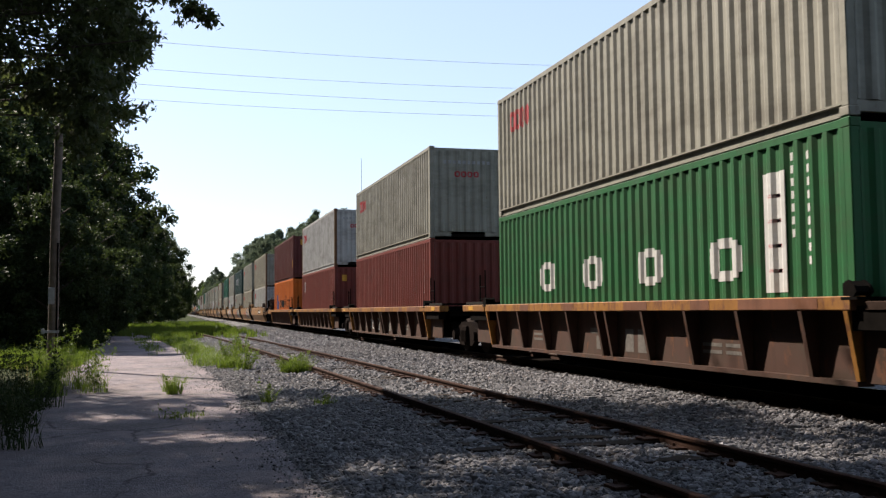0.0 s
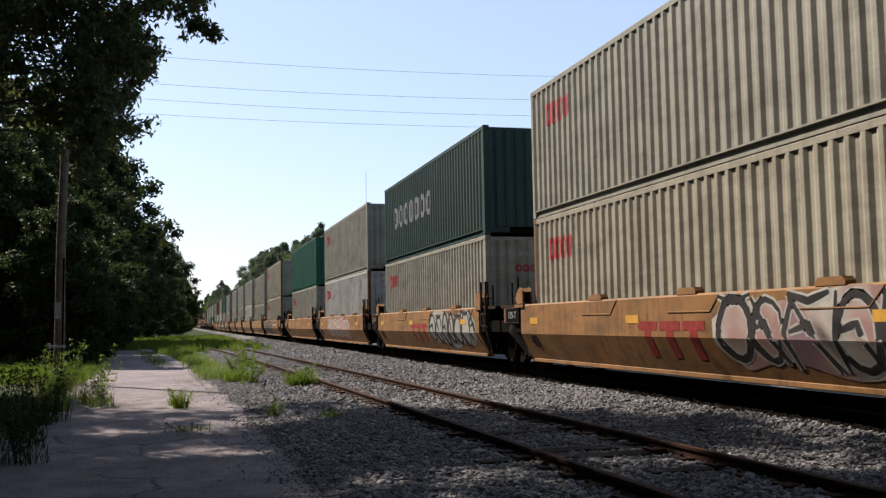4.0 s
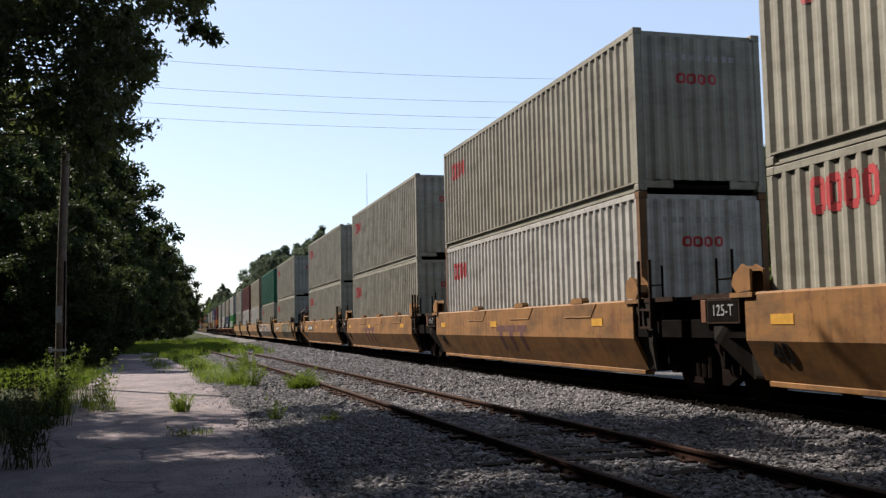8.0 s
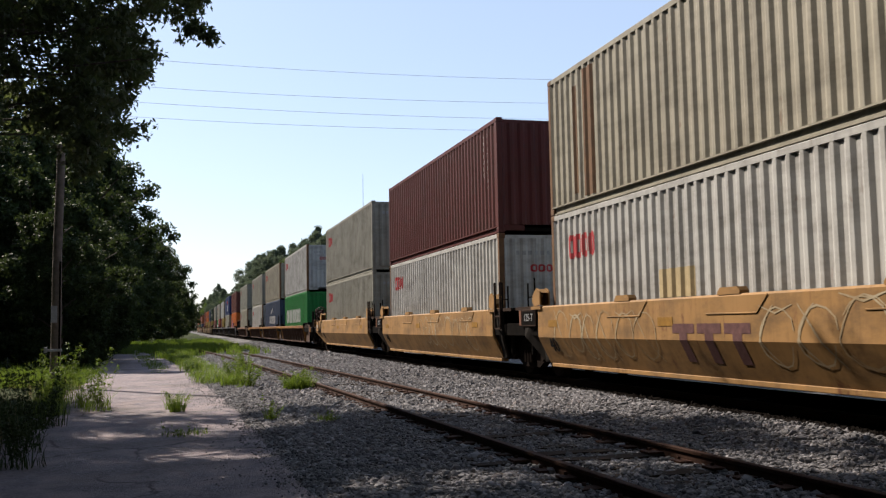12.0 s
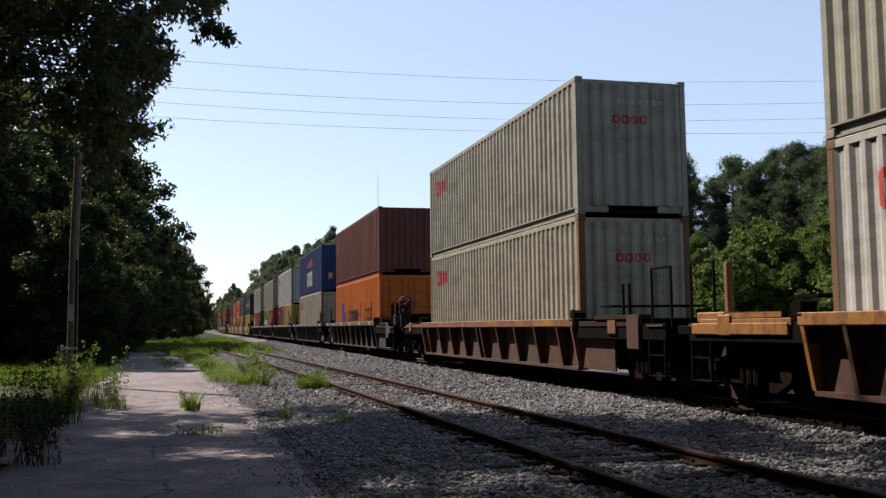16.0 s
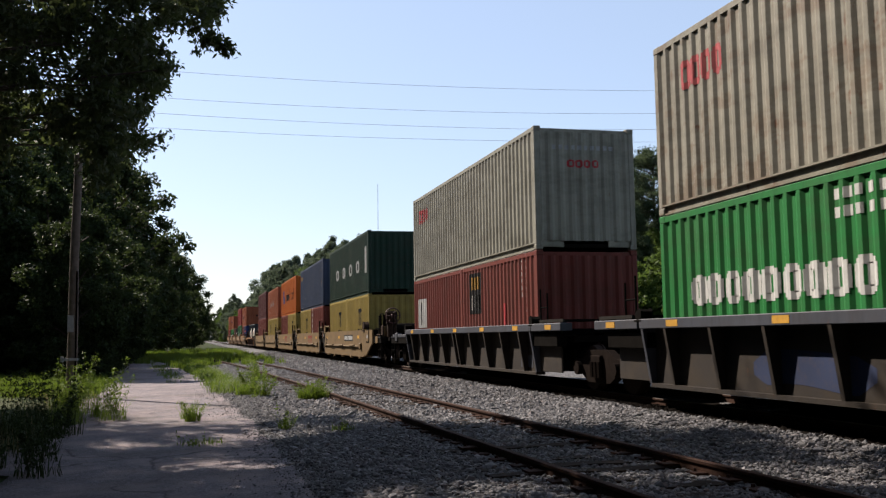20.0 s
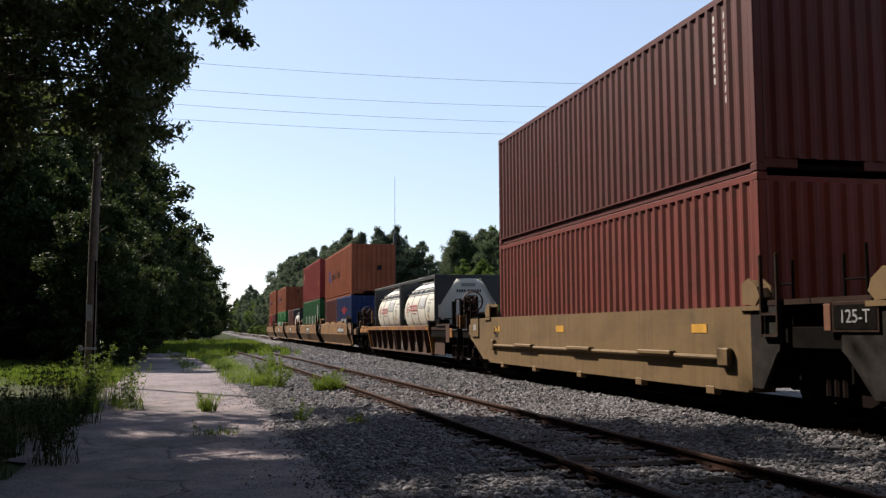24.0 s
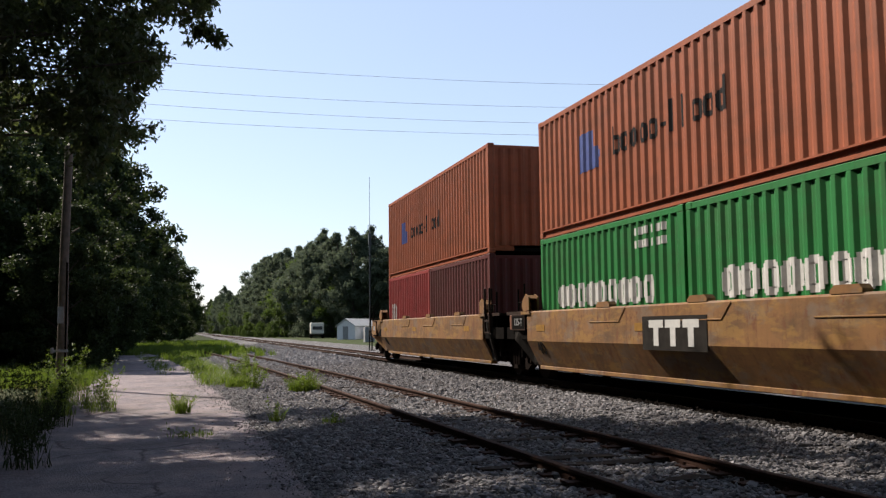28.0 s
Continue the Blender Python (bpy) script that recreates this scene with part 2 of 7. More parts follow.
M = {
    "grey": paint("box_grey", (0.2, 0.196, 0.163), 0.12, grime=0.38),
    "cream": paint("box_cream", (0.225, 0.21, 0.165), 0.18, grime=0.38),
    "white": paint("box_white", (0.3, 0.3, 0.285), 0.2, grime=0.38),
    "stained": paint("box_stained_grey", (0.2, 0.19, 0.155), 0.3, grime=0.38, patches=((0.11, 0.062, 0.034),)),
    "rusty": paint("box_rusty", (0.3, 0.278, 0.22), 0.36),
    "maroon": paint("box_maroon", (0.068, 0.0155, 0.014), 0.1),
    "redbrown": paint("box_redbrown", (0.112, 0.024, 0.018), 0.12),
    "crimson": paint("box_crimson", (0.185, 0.024, 0.022), 0.1),
    "brown": paint("box_brown", (0.085, 0.026, 0.02), 0.15),
    "orange": paint("box_orange", (0.36, 0.085, 0.009), 0.1),
    "faded": paint("box_faded_orange", (0.225, 0.063, 0.027), 0.2),
    "green": paint("box_green", (0.01, 0.075, 0.023), 0.1),
    "bright": paint("box_bright_green", (0.008, 0.12, 0.026), 0.06),
    "teal": paint("box_teal", (0.00535, 0.0669, 0.0446), 0.1),
    "slate": paint("box_slate_green", (0.0134, 0.0379, 0.0357), 0.1),
    "darkgreen": paint("box_dark_green", (0.00535, 0.0223, 0.0134), 0.08),
    "blue": paint("box_blue", (0.008, 0.022, 0.08), 0.1),
    "navy": paint("box_navy", (0.0134, 0.0223, 0.0446), 0.1),
    "steelblue": paint("box_steel_blue", (0.027, 0.04, 0.073), 0.12),
    "yellow": paint("box_yellow", (0.225, 0.165, 0.04), 0.12),
    "post_rust": paint("post_rust", (0.115, 0.062, 0.030), 0.45, 0.75, grime=0.5),
    "car_yellow": paint("car_yellow", (0.215, 0.118, 0.04), 0.3, 0.7, 0.35, grime=0.55),
    "car_amber": paint("car_amber", (0.175, 0.086, 0.028), 0.4, 0.7, 0.35, grime=0.65),
    "car_worn": paint("car_worn", (0.145, 0.071, 0.024), 0.45, 0.75, 0.35, grime=0.6, patches=((0.12, 0.10, 0.082), (0.22, 0.125, 0.03))),
    "car_tan": paint("car_tan", (0.119, 0.076, 0.033), 0.18, 0.65, grime=0.35),
    "chord_yellow": paint("chord_yellow", (0.2, 0.088, 0.016), 0.6, 0.65),
    "chord_brown": paint("chord_brown", (0.12, 0.05, 0.028), 0.5, 0.65),
    "chord_grey": paint("chord_grey", (0.038, 0.042, 0.054), 0.12, 0.6),
    "panel_brown": paint("panel_brown", (0.045, 0.0215, 0.0145), 0.4, 0.75, grime=0.7),
    "panel_grey": paint("panel_grey", (0.0175, 0.0138, 0.0116), 0.2, 0.75, grime=0.7),
    "car_black": plain("car_black", (0.006, 0.0052, 0.0046), 0.95, vary=0.4, scale=6, spec=0.015),
    "truck": plain("truck_iron", (0.0095, 0.0066, 0.0054), 0.95, vary=0.4, scale=9, spec=0.02),
    "wheel": plain("wheel_steel", (0.03, 0.02, 0.015), 0.75, 0.2, scale=8, spec=0.1),
    "mark_red": plain("mark_red", (0.289, 0.0105, 0.0158), 0.6),
    "logo_red": plain("logo_red", (0.17, 0.022, 0.018), 0.8, vary=0.3, spec=0.1),
    "logo_mauve": plain("logo_mauve", (0.085, 0.042, 0.04), 0.8, vary=0.3, spec=0.1),
    "mark_white": plain("mark_white", (0.388, 0.388, 0.373), 0.6, vary=0.12),
    "mark_black": plain("mark_black", (0.014, 0.014, 0.015), 0.9, spec=0.08),
    "mark_blue": plain("mark_blue", (0.0105, 0.0315, 0.168), 0.6),
    "mark_yellow": plain("mark_yellow", (0.4, 0.205, 0.013), 0.6),
    "mark_ochre": plain("mark_ochre", (0.2, 0.105, 0.02), 0.8, vary=0.3, spec=0.1),
    "mark_tan": plain("mark_tan", (0.3, 0.235, 0.12), 0.7, vary=0.15),
    "mark_grey": plain("mark_grey", (0.221, 0.226, 0.231), 0.6),
    "mark_faint": plain("mark_faint", (0.105, 0.095, 0.085), 0.8, vary=0.3, spec=0.1),
    "pale_grey": plain("pale_grey", (0.34, 0.35, 0.36), 0.5, vary=0.08, scale=3),
    "tank_white": plain("tank_white", (0.5, 0.49, 0.43), 0.4, vary=0.06, scale=3),
    "frame_black": plain("frame_black", (0.0197, 0.0217, 0.0236), 0.5),
    "brake_red": plain("brake_red", (0.0402, 0.00896, 0.00669), 0.7),
    "plate_grey": plain("plate_grey", (0.021, 0.019, 0.017), 0.9, vary=0.4, scale=5, spec=0.03),
    "gear_brown": plain("gear_brown", (0.025, 0.0155, 0.0115), 0.9, vary=0.45, scale=9, spec=0.05),
    "steel": plain("bare_steel", (0.295, 0.295, 0.302), 0.4, 0.9),
}
# ---- ground materials ----
def ground_material():
    m, n, l, b = nodes_of("grass_ground")
    p = coords(n, l, world_space=True)
    big = texture(n, "ShaderNodeTexNoise", 0.13, p, l, 5)
    fine = texture(n, "ShaderNodeTexNoise", 9.0, p, l, 8, 0.7)
    grass = mix(n, l, fine.outputs[0], (0.013, 0.022, 0.0055), (0.04, 0.057, 0.014))
    dirt = mix(n, l, fine.outputs[0], (0.0495, 0.0395, 0.0272), (0.108, 0.0889, 0.0642))
    c = mix(n, l, ramp(n, l, big.outputs[0], ((0.22, 0.0), (0.46, 1.0))), dirt, grass)
    l.new(c, b.inputs["Base Color"])
    b.inputs["Roughness"].default_value = 0.95
    b.inputs["Specular IOR Level"].default_value = 0.1
    bump(n, l, fine.outputs[0], b, 0.8, 0.06)
    return m


def lane_material():
    m, n, l, b = nodes_of("old_lane")
    p = coords(n, l, world_space=True)
    wob = texture(n, "ShaderNodeTexNoise", 0.9, p, l, 6, 0.6)
    shift = n.new("ShaderNodeMix")
    shift.data_type = "VECTOR"
    shift.inputs[0].default_value = 0.55
    l.new(p, shift.inputs[4])
    l.new(wob.outputs["Color"], shift.inputs[5])
    crack = n.new("ShaderNodeTexVoronoi")
    crack.feature = "DISTANCE_TO_EDGE"
    crack.inputs["Scale"].default_value = 0.5
    l.new(shift.outputs[1], crack.inputs["Vector"])
    fine = texture(n, "ShaderNodeTexNoise", 60.0, p, l, 6, 0.75)
    grit = n.new("ShaderNodeTexVoronoi")
    grit.inputs["Scale"].default_value = 45.0
    l.new(p, grit.inputs["Vector"])
    mid = texture(n, "ShaderNodeTexNoise", 1.3, p, l, 8, 0.7)
    big = texture(n, "ShaderNodeTexNoise", 0.35, p, l, 5)
    sep = n.new("ShaderNodeSeparateColor")
    l.new(grit.outputs["Color"], sep.inputs[0])
    grain = mix(n, l, fine.outputs[0], (0.08634, 0.07477, 0.08059), (0.2151, 0.1912, 0.2073))
    speck = texture(n, "ShaderNodeTexNoise", 22.0, p, l, 5, 0.8)
    grain = mix(n, l, ramp(n, l, speck.outputs[0], ((0.47, 0.0), (0.58, 0.8))), grain, (0.08965, 0.07627, 0.07887))
    grain = mix(n, l, 0.45, grain, ramp(n, l, sep.outputs[0], ((0.0, (0.06463, 0.05693, 0.0601)), (0.6, (0.1572, 0.1389, 0.1488)), (1.0, (0.3029, 0.2713, 0.2907)))))
    c = mix(n, l, ramp(n, l, mid.outputs[0], ((0.46, 0.0), (0.6, 0.75))), grain, (0.2378, 0.1912, 0.1889))
    c = mix(n, l, ramp(n, l, big.outputs[0], ((0.5, 0.0), (0.68, 0.75))), c, (0.09348, 0.0784, 0.07224))
    gate = texture(n, "ShaderNodeTexNoise", 0.5, p, l, 2)
    thin = ramp(n, l, crack.outputs["Distance"], ((0.0, 0.9), (0.009, 0.0)))
    some = n.new("ShaderNodeMath")
    some.operation = "MULTIPLY"
    l.new(thin, some.inputs[0])
    l.new(ramp(n, l, gate.outputs[0], ((0.36, 0.0), (0.46, 1.0))), some.inputs[1])
    c = mix(n, l, some.outputs[0], c, (0.03236, 0.02853, 0.02805))
    l.new(c, b.inputs["Base Color"])
    b.inputs["Roughness"].default_value = 0.92
    b.inputs["Specular IOR Level"].default_value = 0.2
    h = mix(n, l, some.outputs[0], mix(n, l, 0.5, fine.outputs[0], grit.outputs["Distance"]), (0, 0, 0))
    bump(n, l, h, b, 1.0, 0.03)
    return m


def gravel_material(stone=False):
    m, n, l, b = nodes_of("gravel_stone" if stone else "gravel_bed")
    if stone:
        r = n.new("ShaderNodeNewGeometry").outputs["Random Per Island"]
        c = ramp(n, l, r, ((0.0, (0.03815, 0.03642, 0.03589)), (0.4, (0.08916, 0.08468, 0.08591)), (0.75, (0.1586, 0.1531, 0.1547)), (0.95, (0.2669, 0.2536, 0.2574)), (1.0, (0.1072, 0.07173, 0.05366))))
        fine = texture(n, "ShaderNodeTexNoise", 40.0, coords(n, l, world_space=True), l, 5)
        c = mix(n, l, 0.35, c, mix(n, l, fine.outputs[0], (0.03815, 0.0391, 0.04301), (0.1907, 0.1888, 0.2018)))
        l.new(c, b.inputs["Base Color"])
        bump(n, l, fine.outputs[0], b, 0.4, 0.01)
    else:
        p = coords(n, l, world_space=True)
        v = n.new("ShaderNodeTexVoronoi")
        v.inputs["Scale"].default_value = 17.0
        l.new(p, v.inputs["Vector"])
        v2 = n.new("ShaderNodeTexVoronoi")
        v2.inputs["Scale"].default_value = 31.0
        l.new(p, v2.inputs["Vector"])
        sep = n.new("ShaderNodeSeparateColor")
        l.new(v.outputs["Color"], sep.inputs[0])
        c = ramp(n, l, sep.outputs[0], ((0.0, (0.03815, 0.03709, 0.03855)), (0.5, (0.08251, 0.08145, 0.08591)), (1.0, (0.1704, 0.1687, 0.1741))))
        c = mix(n, l, ramp(n, l, v.outputs["Distance"], ((0.35, 0.0), (0.8, 0.9))), c, (0.03183, 0.03062, 0.03081))
        far = texture(n, "ShaderNodeTexNoise", 4.5, p, l, 6, 0.8)
        c = mix(n, l, ramp(n, l, far.outputs[0], ((0.42, 0.0), (0.62, 0.8))), c, mix(n, l, sep.outputs[1], (0.03183, 0.0295, 0.02876), (0.2282, 0.2224, 0.2224)))
        big = texture(n, "ShaderNodeTexNoise", 0.6, p, l, 4)
        c = mix(n, l, ramp(n, l, big.outputs[0], ((0.5, 0.0), (0.7, 0.5))), c, (0.08251, 0.06848, 0.05716))
        l.new(c, b.inputs["Base Color"])
        hgt = mix(n, l, 0.4, ramp(n, l, v.outputs["Distance"], ((0.0, 1.0), (0.7, 0.0))), ramp(n, l, v2.outputs["Distance"], ((0.0, 1.0), (0.7, 0.0))))
        bump(n, l, hgt, b, 1.0, 0.05)
    b.inputs["Roughness"].default_value = 0.9
    b.inputs["Specular IOR Level"].default_value = 0.25
    return m


# dark ballast with the train's shade put into its colour
SHADE_DARK = plain("shade_dark_ballast", (0.011, 0.0095, 0.0085), 0.95, 0.0, 0.5, 22, 0.0)
GROUND, LANE, BED, STONE = ground_material(), lane_material(), gravel_material(), gravel_material(True)
RAIL_RUST = plain("rail_rust", (0.036, 0.017, 0.011), 0.85, 0.0, 0.45, 20, 0.1)
RAIL_TOP = plain("rail_polish", (0.168, 0.14, 0.118), 0.35, 0.8, 0.2, 20)
TIE = plain("tie_wood", (0.026, 0.019, 0.0145), 0.95, 0.0, 0.5, 14, 0.1)

# ---- ground, lane and gravel bed ----


def grid_mesh(name, xs, ys, height, mat):
    xs, ys = np.asarray(xs, float), np.asarray(ys, float)
    v = np.array([height(x, y) for y in ys for x in xs], dtype=np.float32)
    nx = len(xs)
    i = (np.arange(len(ys) - 1)[:, None] * nx + np.arange(nx - 1)[None]).ravel()
    return from_arrays(name, v, np.stack([i, i + 1, i + 1 + nx, i + nx], 1), mat, True)


def lump(x, y, s=1.0):
    return noise.noise((x * s, y * s, 3.7))


def lane_mid(y):
    return -0.35 - (0.0007 * y * y if y > 0 else 0)


def land(x, y):
    z = -0.02 + 0.05 * lump(x, y, 0.35)
    if 0.6 < x < 16.8:
        z = -0.1 if x > 1.6 else -0.05
    elif -2.6 < x:
        z = min(z, -0.03) if x <= 0.6 else z
    if y < 135 and abs(x - lane_mid(y)) < 2.7:
        return (x, y, -0.05)
    if x < -3:
        z += min(0.35, (-3 - x) * 0.03) * (0.7 + 0.3 * lump(x, y, 0.2))
    return (x, y, z)


land_x = np.r_[-1500, -600, -250, -120, -70, -45, np.arange(-30, -4, 1.5), np.arange(-4, 14, 0.5), np.arange(15, 40, 2.5), 45, 60, 90, 140, 260, 600, 1500]
land_y = np.r_[-400, -150, -60, -30, np.arange(-15, 60, 1.0), np.arange(60, 140, 4), np.arange(140, 420, 14), 500, 700, 1100, 1800, 3500]
tagged(put("ground", grid_mesh("ground", land_x, land_y, land, None), GROUND), "rough grass and bare dirt beside the railway", "ground", kind="structure")


def lane(u, y):
    w = 1.72 if y < 40 else max(1.0, 1.72 - (y - 40) * 0.012)
    ragged = (0.5 * lump(u * 3, y, 0.5) + 0.3 * lump(u * 5, y, 1.7)) if abs(u) > 0.95 else 0
    return (lane_mid(y) + u * (w + ragged), y, 0.004 + 0.012 * lump(u * 2, y, 0.6) - (0.03 if abs(u) > 0.98 else 0))


tagged(put("pavement", grid_mesh("pavement", np.linspace(-1, 1, 21), np.r_[np.arange(-14, 40, 0.35), np.arange(40, 130, 1.5)], lane, None), LANE), "cracked pale asphalt lane with sand and weeds", "lane", kind="structure")

BED_X = [0.95, 1.4, 2.4, 3.0, 5.4, 5.9, 6.5, 7.05, 7.3, 9.8, 10.1, 10.9, 12.0, 13.0, 17.5]
BED_Z = [-0.08, 0.012, 0.05, 0.062, 0.065, 0.075, 0.12, 0.185, 0.205, 0.205, 0.19, 0.12, 0.06, 0.03, -0.06]


def bed_shift(x, y):
    """The gravel follows the siding on its own side."""
    w = np.clip((6.4 - x) / 2.0, 0, 1)
    return (siding_x(y) - 4.35) * w


def bed_z(x, y):
    return float(np.interp(x, BED_X, BED_Z)) + 0.022 * lump(x, y, 1.7) + 0.012 * lump(x, y, 5.0)


def bed_left(y):
    """How far the gravel reaches on the lane's side: past the end of the siding it draws back to the main track."""
    return np.interp(y, [0, 42, 72, 900], [-9.0, -1.2, 5.3, 5.6])


def bed(x, y):
    return (max(x + float(bed_shift(x, y)), float(bed_left(y)) + 0.25 * lump(x, y, 0.4)), y, bed_z(x, y))


bed_xs = np.r_[0.95, np.arange(1.2, 12.9, 0.22), 13.0, 14.0, 15.5, 17.0]
bed_ys = np.r_[np.arange(-20, 4, 1.0), np.arange(4, 30, 0.25), np.arange(30, 70, 0.8), np.arange(70, 200, 5), np.arange(200, 900, 30)]
tagged(put("gravel_bed", grid_mesh("gravel_bed", bed_xs, bed_ys, bed, None), BED), "grey crushed stone ballast under both tracks", "ballast", kind="structure")


# strip under the train, painted near black for the shade there
tagged(put("track_bed", grid_mesh("track_bed", np.r_[7.26, np.arange(7.35, 10.0, 0.25), 10.1], np.r_[np.arange(-20, 60, 1.0), np.arange(60, 900, 12)], lambda x, y: (x + 0.05 * lump(x, y, 2.1), y, bed_z(x, y) + (0.006 if 7.3 < x < 10 else -0.02)), None), SHADE_DARK), "dark ballast with painted train shade between the main rails", "ballast", kind="structure")


def stones(name, count, x_rng, y_rng, size, seed, sides, mat=None):
    rng = np.random.default_rng(seed)
    if sides == 20:
        g = (1 + 5 ** 0.5) / 2
        base = np.array([(-1, g, 0), (1, g, 0), (-1, -g, 0), (1, -g, 0), (0, -1, g), (0, 1, g), (0, -1, -g), (0, 1, -g), (g, 0, -1), (g, 0, 1), (-g, 0, -1), (-g, 0, 1)]) / 1.9
        tri = np.array([(0, 11, 5), (0, 5, 1), (0, 1, 7), (0, 7, 10), (0, 10, 11), (1, 5, 9), (5, 11, 4), (11, 10, 2), (10, 7, 6), (7, 1, 8), (3, 9, 4), (3, 4, 2), (3, 2, 6), (3, 6, 8), (3, 8, 9), (4, 9, 5), (2, 4, 11), (6, 2, 10), (8, 6, 7), (9, 8, 1)])
    else:
        base = np.array([(1, 0, 0), (-1, 0, 0), (0, 1, 0), (0, -1, 0), (0, 0, 1), (0, 0, -1)], float)
        tri = np.array([(0, 2, 4), (2, 1, 4), (1, 3, 4), (3, 0, 4), (2, 0, 5), (1, 2, 5), (3, 1, 5), (0, 3, 5)])
    k = len(base)
    x = rng.uniform(*x_rng, count)
    y = y_rng[0] + (y_rng[1] - y_rng[0]) * rng.random(count) ** 1.25
    z = np.array([max(bed_z(a, b), 0.004) if a < 1.6 and size < 0.015 else bed_z(a, b) for a, b in zip(x, y)])
    x = x + np.array([float(bed_shift(a, b)) for a, b in zip(x, y)])
    keep = x > bed_left(y)
    x, y, z = x[keep], y[keep], z[keep]
    count = len(x)
    s = size * rng.lognormal(0, 0.32, count)
    v = base[None] * (1 + rng.uniform(-0.32, 0.32, (count, k, 1)))
    v = v * (s[:, None, None] * rng.uniform((0.75, 0.6, 0.45), (1.25, 1.1, 0.8), (count, 3))[:, None])
    a = rng.uniform(0, 2 * np.pi, count)
    b = rng.uniform(-0.6, 0.6, count)
    ca, sa, cb, sb = np.cos(a)[:, None], np.sin(a)[:, None], np.cos(b)[:, None], np.sin(b)[:, None]
    X, Y, Z = v[..., 0], v[..., 1] * cb - v[..., 2] * sb, v[..., 1] * sb + v[..., 2] * cb
    v = np.stack([X * ca - Y * sa + x[:, None], X * sa + Y * ca + y[:, None], Z + (z + s * 0.25)[:, None]], -1)
    f = tri[None] + (np.arange(count) * k)[:, None, None]
    me = from_arrays(name, v.reshape(-1, 3), f.reshape(-1, 3), None)
    return tagged(put(name, me, mat or STONE), "loose grey crushed stones of the ballast" if mat is None else "dark stones with painted train shade beside the main rails", "gravel", kind="stuff")


stones("ballast_stones", 42000, (1.5, 7.36), (4.5, 17), 0.023, 1, 20)
stones("ballast_stones", 46000, (2.0, 7.36), (15, 42), 0.031, 2, 8)
stones("ballast_stones", 40000, (2.2, 7.36), (40, 95), 0.045, 5, 8)
# stones along the train, their colour darkened as its shade
stones("shade_dark_stones", 26000, (7.34, 7.8), (5, 50), 0.026, 6, 8, SHADE_DARK)
stones("ballast_stones", 17000, (0.5, 2.4), (5, 34), 0.02, 3, 8)
stones("ballast_stones", 2600, (1.0, 1.9), (4.5, 30), 0.013, 8, 8)
stones("ballast_stones", 900, (0.4, 1.5), (4.5, 30), 0.0105, 9, 8)

# ---- rails and ties ----


def rail_mesh(path, top, name):
    prof = [(-0.068, -0.165), (0.068, -0.165), (0.068, -0.152), (0.012, -0.132), (0.010, -0.045), (0.034, -0.032), (0.036, -0.006), (0.026, 0.0), (-0.026, 0.0), (-0.036, -0.006), (-0.034, -0.032), (-0.010, -0.045), (-0.012, -0.132), (-0.068, -0.152)]
    bm = bmesh.new()
    rings = [[bm.verts.new((x + px, y, top + pz)) for px, pz in prof] for x, y in path]
    k = len(prof)
    for a, b_ in zip(rings, rings[1:]):
        for i in range(k):
            f = bm.faces.new((a[i], b_[i], b_[(i + 1) % k], a[(i + 1) % k]))
            f.material_index = 1 if i in (6, 7, 8) else 0
    bmesh.ops.recalc_face_normals(bm, faces=bm.faces[:])
    me = bpy.data.meshes.new(name)
    bm.to_mesh(me)
    bm.free()
    return me


def track(name, label, mid, ys, top, tie_ys, polished, drop=0.19):
    t = thing(name, label, "railway track", Matrix.Identity(4), kind="structure")
    for s in (-1, 1):
        me = rail_mesh([(mid(y) + s * 0.753, y) for y in ys], top, "rail")
        me.materials.append(RAIL_RUST)
        me.materials.append(RAIL_TOP if polished else RAIL_RUST)
        put("rail", me, None, t)
    tie = cached_tie()
    plate = to_mesh("tie_plate", boxes((-0.1, 0.1, -0.17, 0.17, 0.0, 0.022), (-0.075, -0.05, -0.1, -0.07, 0.02, 0.05), (0.05, 0.075, 0.07, 0.1, 0.02, 0.05), bevel=0), None)
    rng = random.Random(4)
    for y in tie_ys:
        turn = math.degrees(math.atan2(mid(y + 1) - mid(y), 1.0))
        o = put("tie", tie[rng.randrange(3)], TIE, t, at=pose(mid(y) + rng.uniform(-0.05, 0.05), y + rng.uniform(-0.04, 0.04), top - drop + rng.uniform(-0.02, 0.012), 0, 0, -turn + rng.uniform(-1.2, 1.2)))
        if y < 36:
            for s in (-1, 1):
                put("tie_plate", plate, RAIL_RUST, o, at=pose(s * 0.753, 0, 0.005, 0, 0, 90))
    return t


def cached_tie():
    out = []
    for k in range(3):
        rng = random.Random(k)
        bm = boxes((-1.3, 1.3, -0.115, 0.115, -0.16, 0.0))
        bmesh.ops.subdivide_edges(bm, edges=[e for e in bm.edges if abs(e.verts[0].co.x - e.verts[1].co.x) > 1], cuts=5)
        for v in bm.verts:
            v.co += Vector((rng.uniform(-0.02, 0.02), rng.uniform(-0.012, 0.012), rng.uniform(-0.014, 0.006)))
        out.append(to_mesh("tie", bm, None))
    return out


track("siding_track", "rusty disused siding on half-buried wooden ties", siding_x, np.r_[np.arange(-16, 64, 1.5)], SIDE_TOP, np.arange(2.0, 42, 0.56), False, 0.118)
track("main_track", "main line track with worn rails on ballast", lambda y: TRACK_X, np.r_[-40, np.arange(-20, 200, 10), np.arange(200, 901, 50)], TRACK_TOP, np.arange(6, 86, 0.53), True)
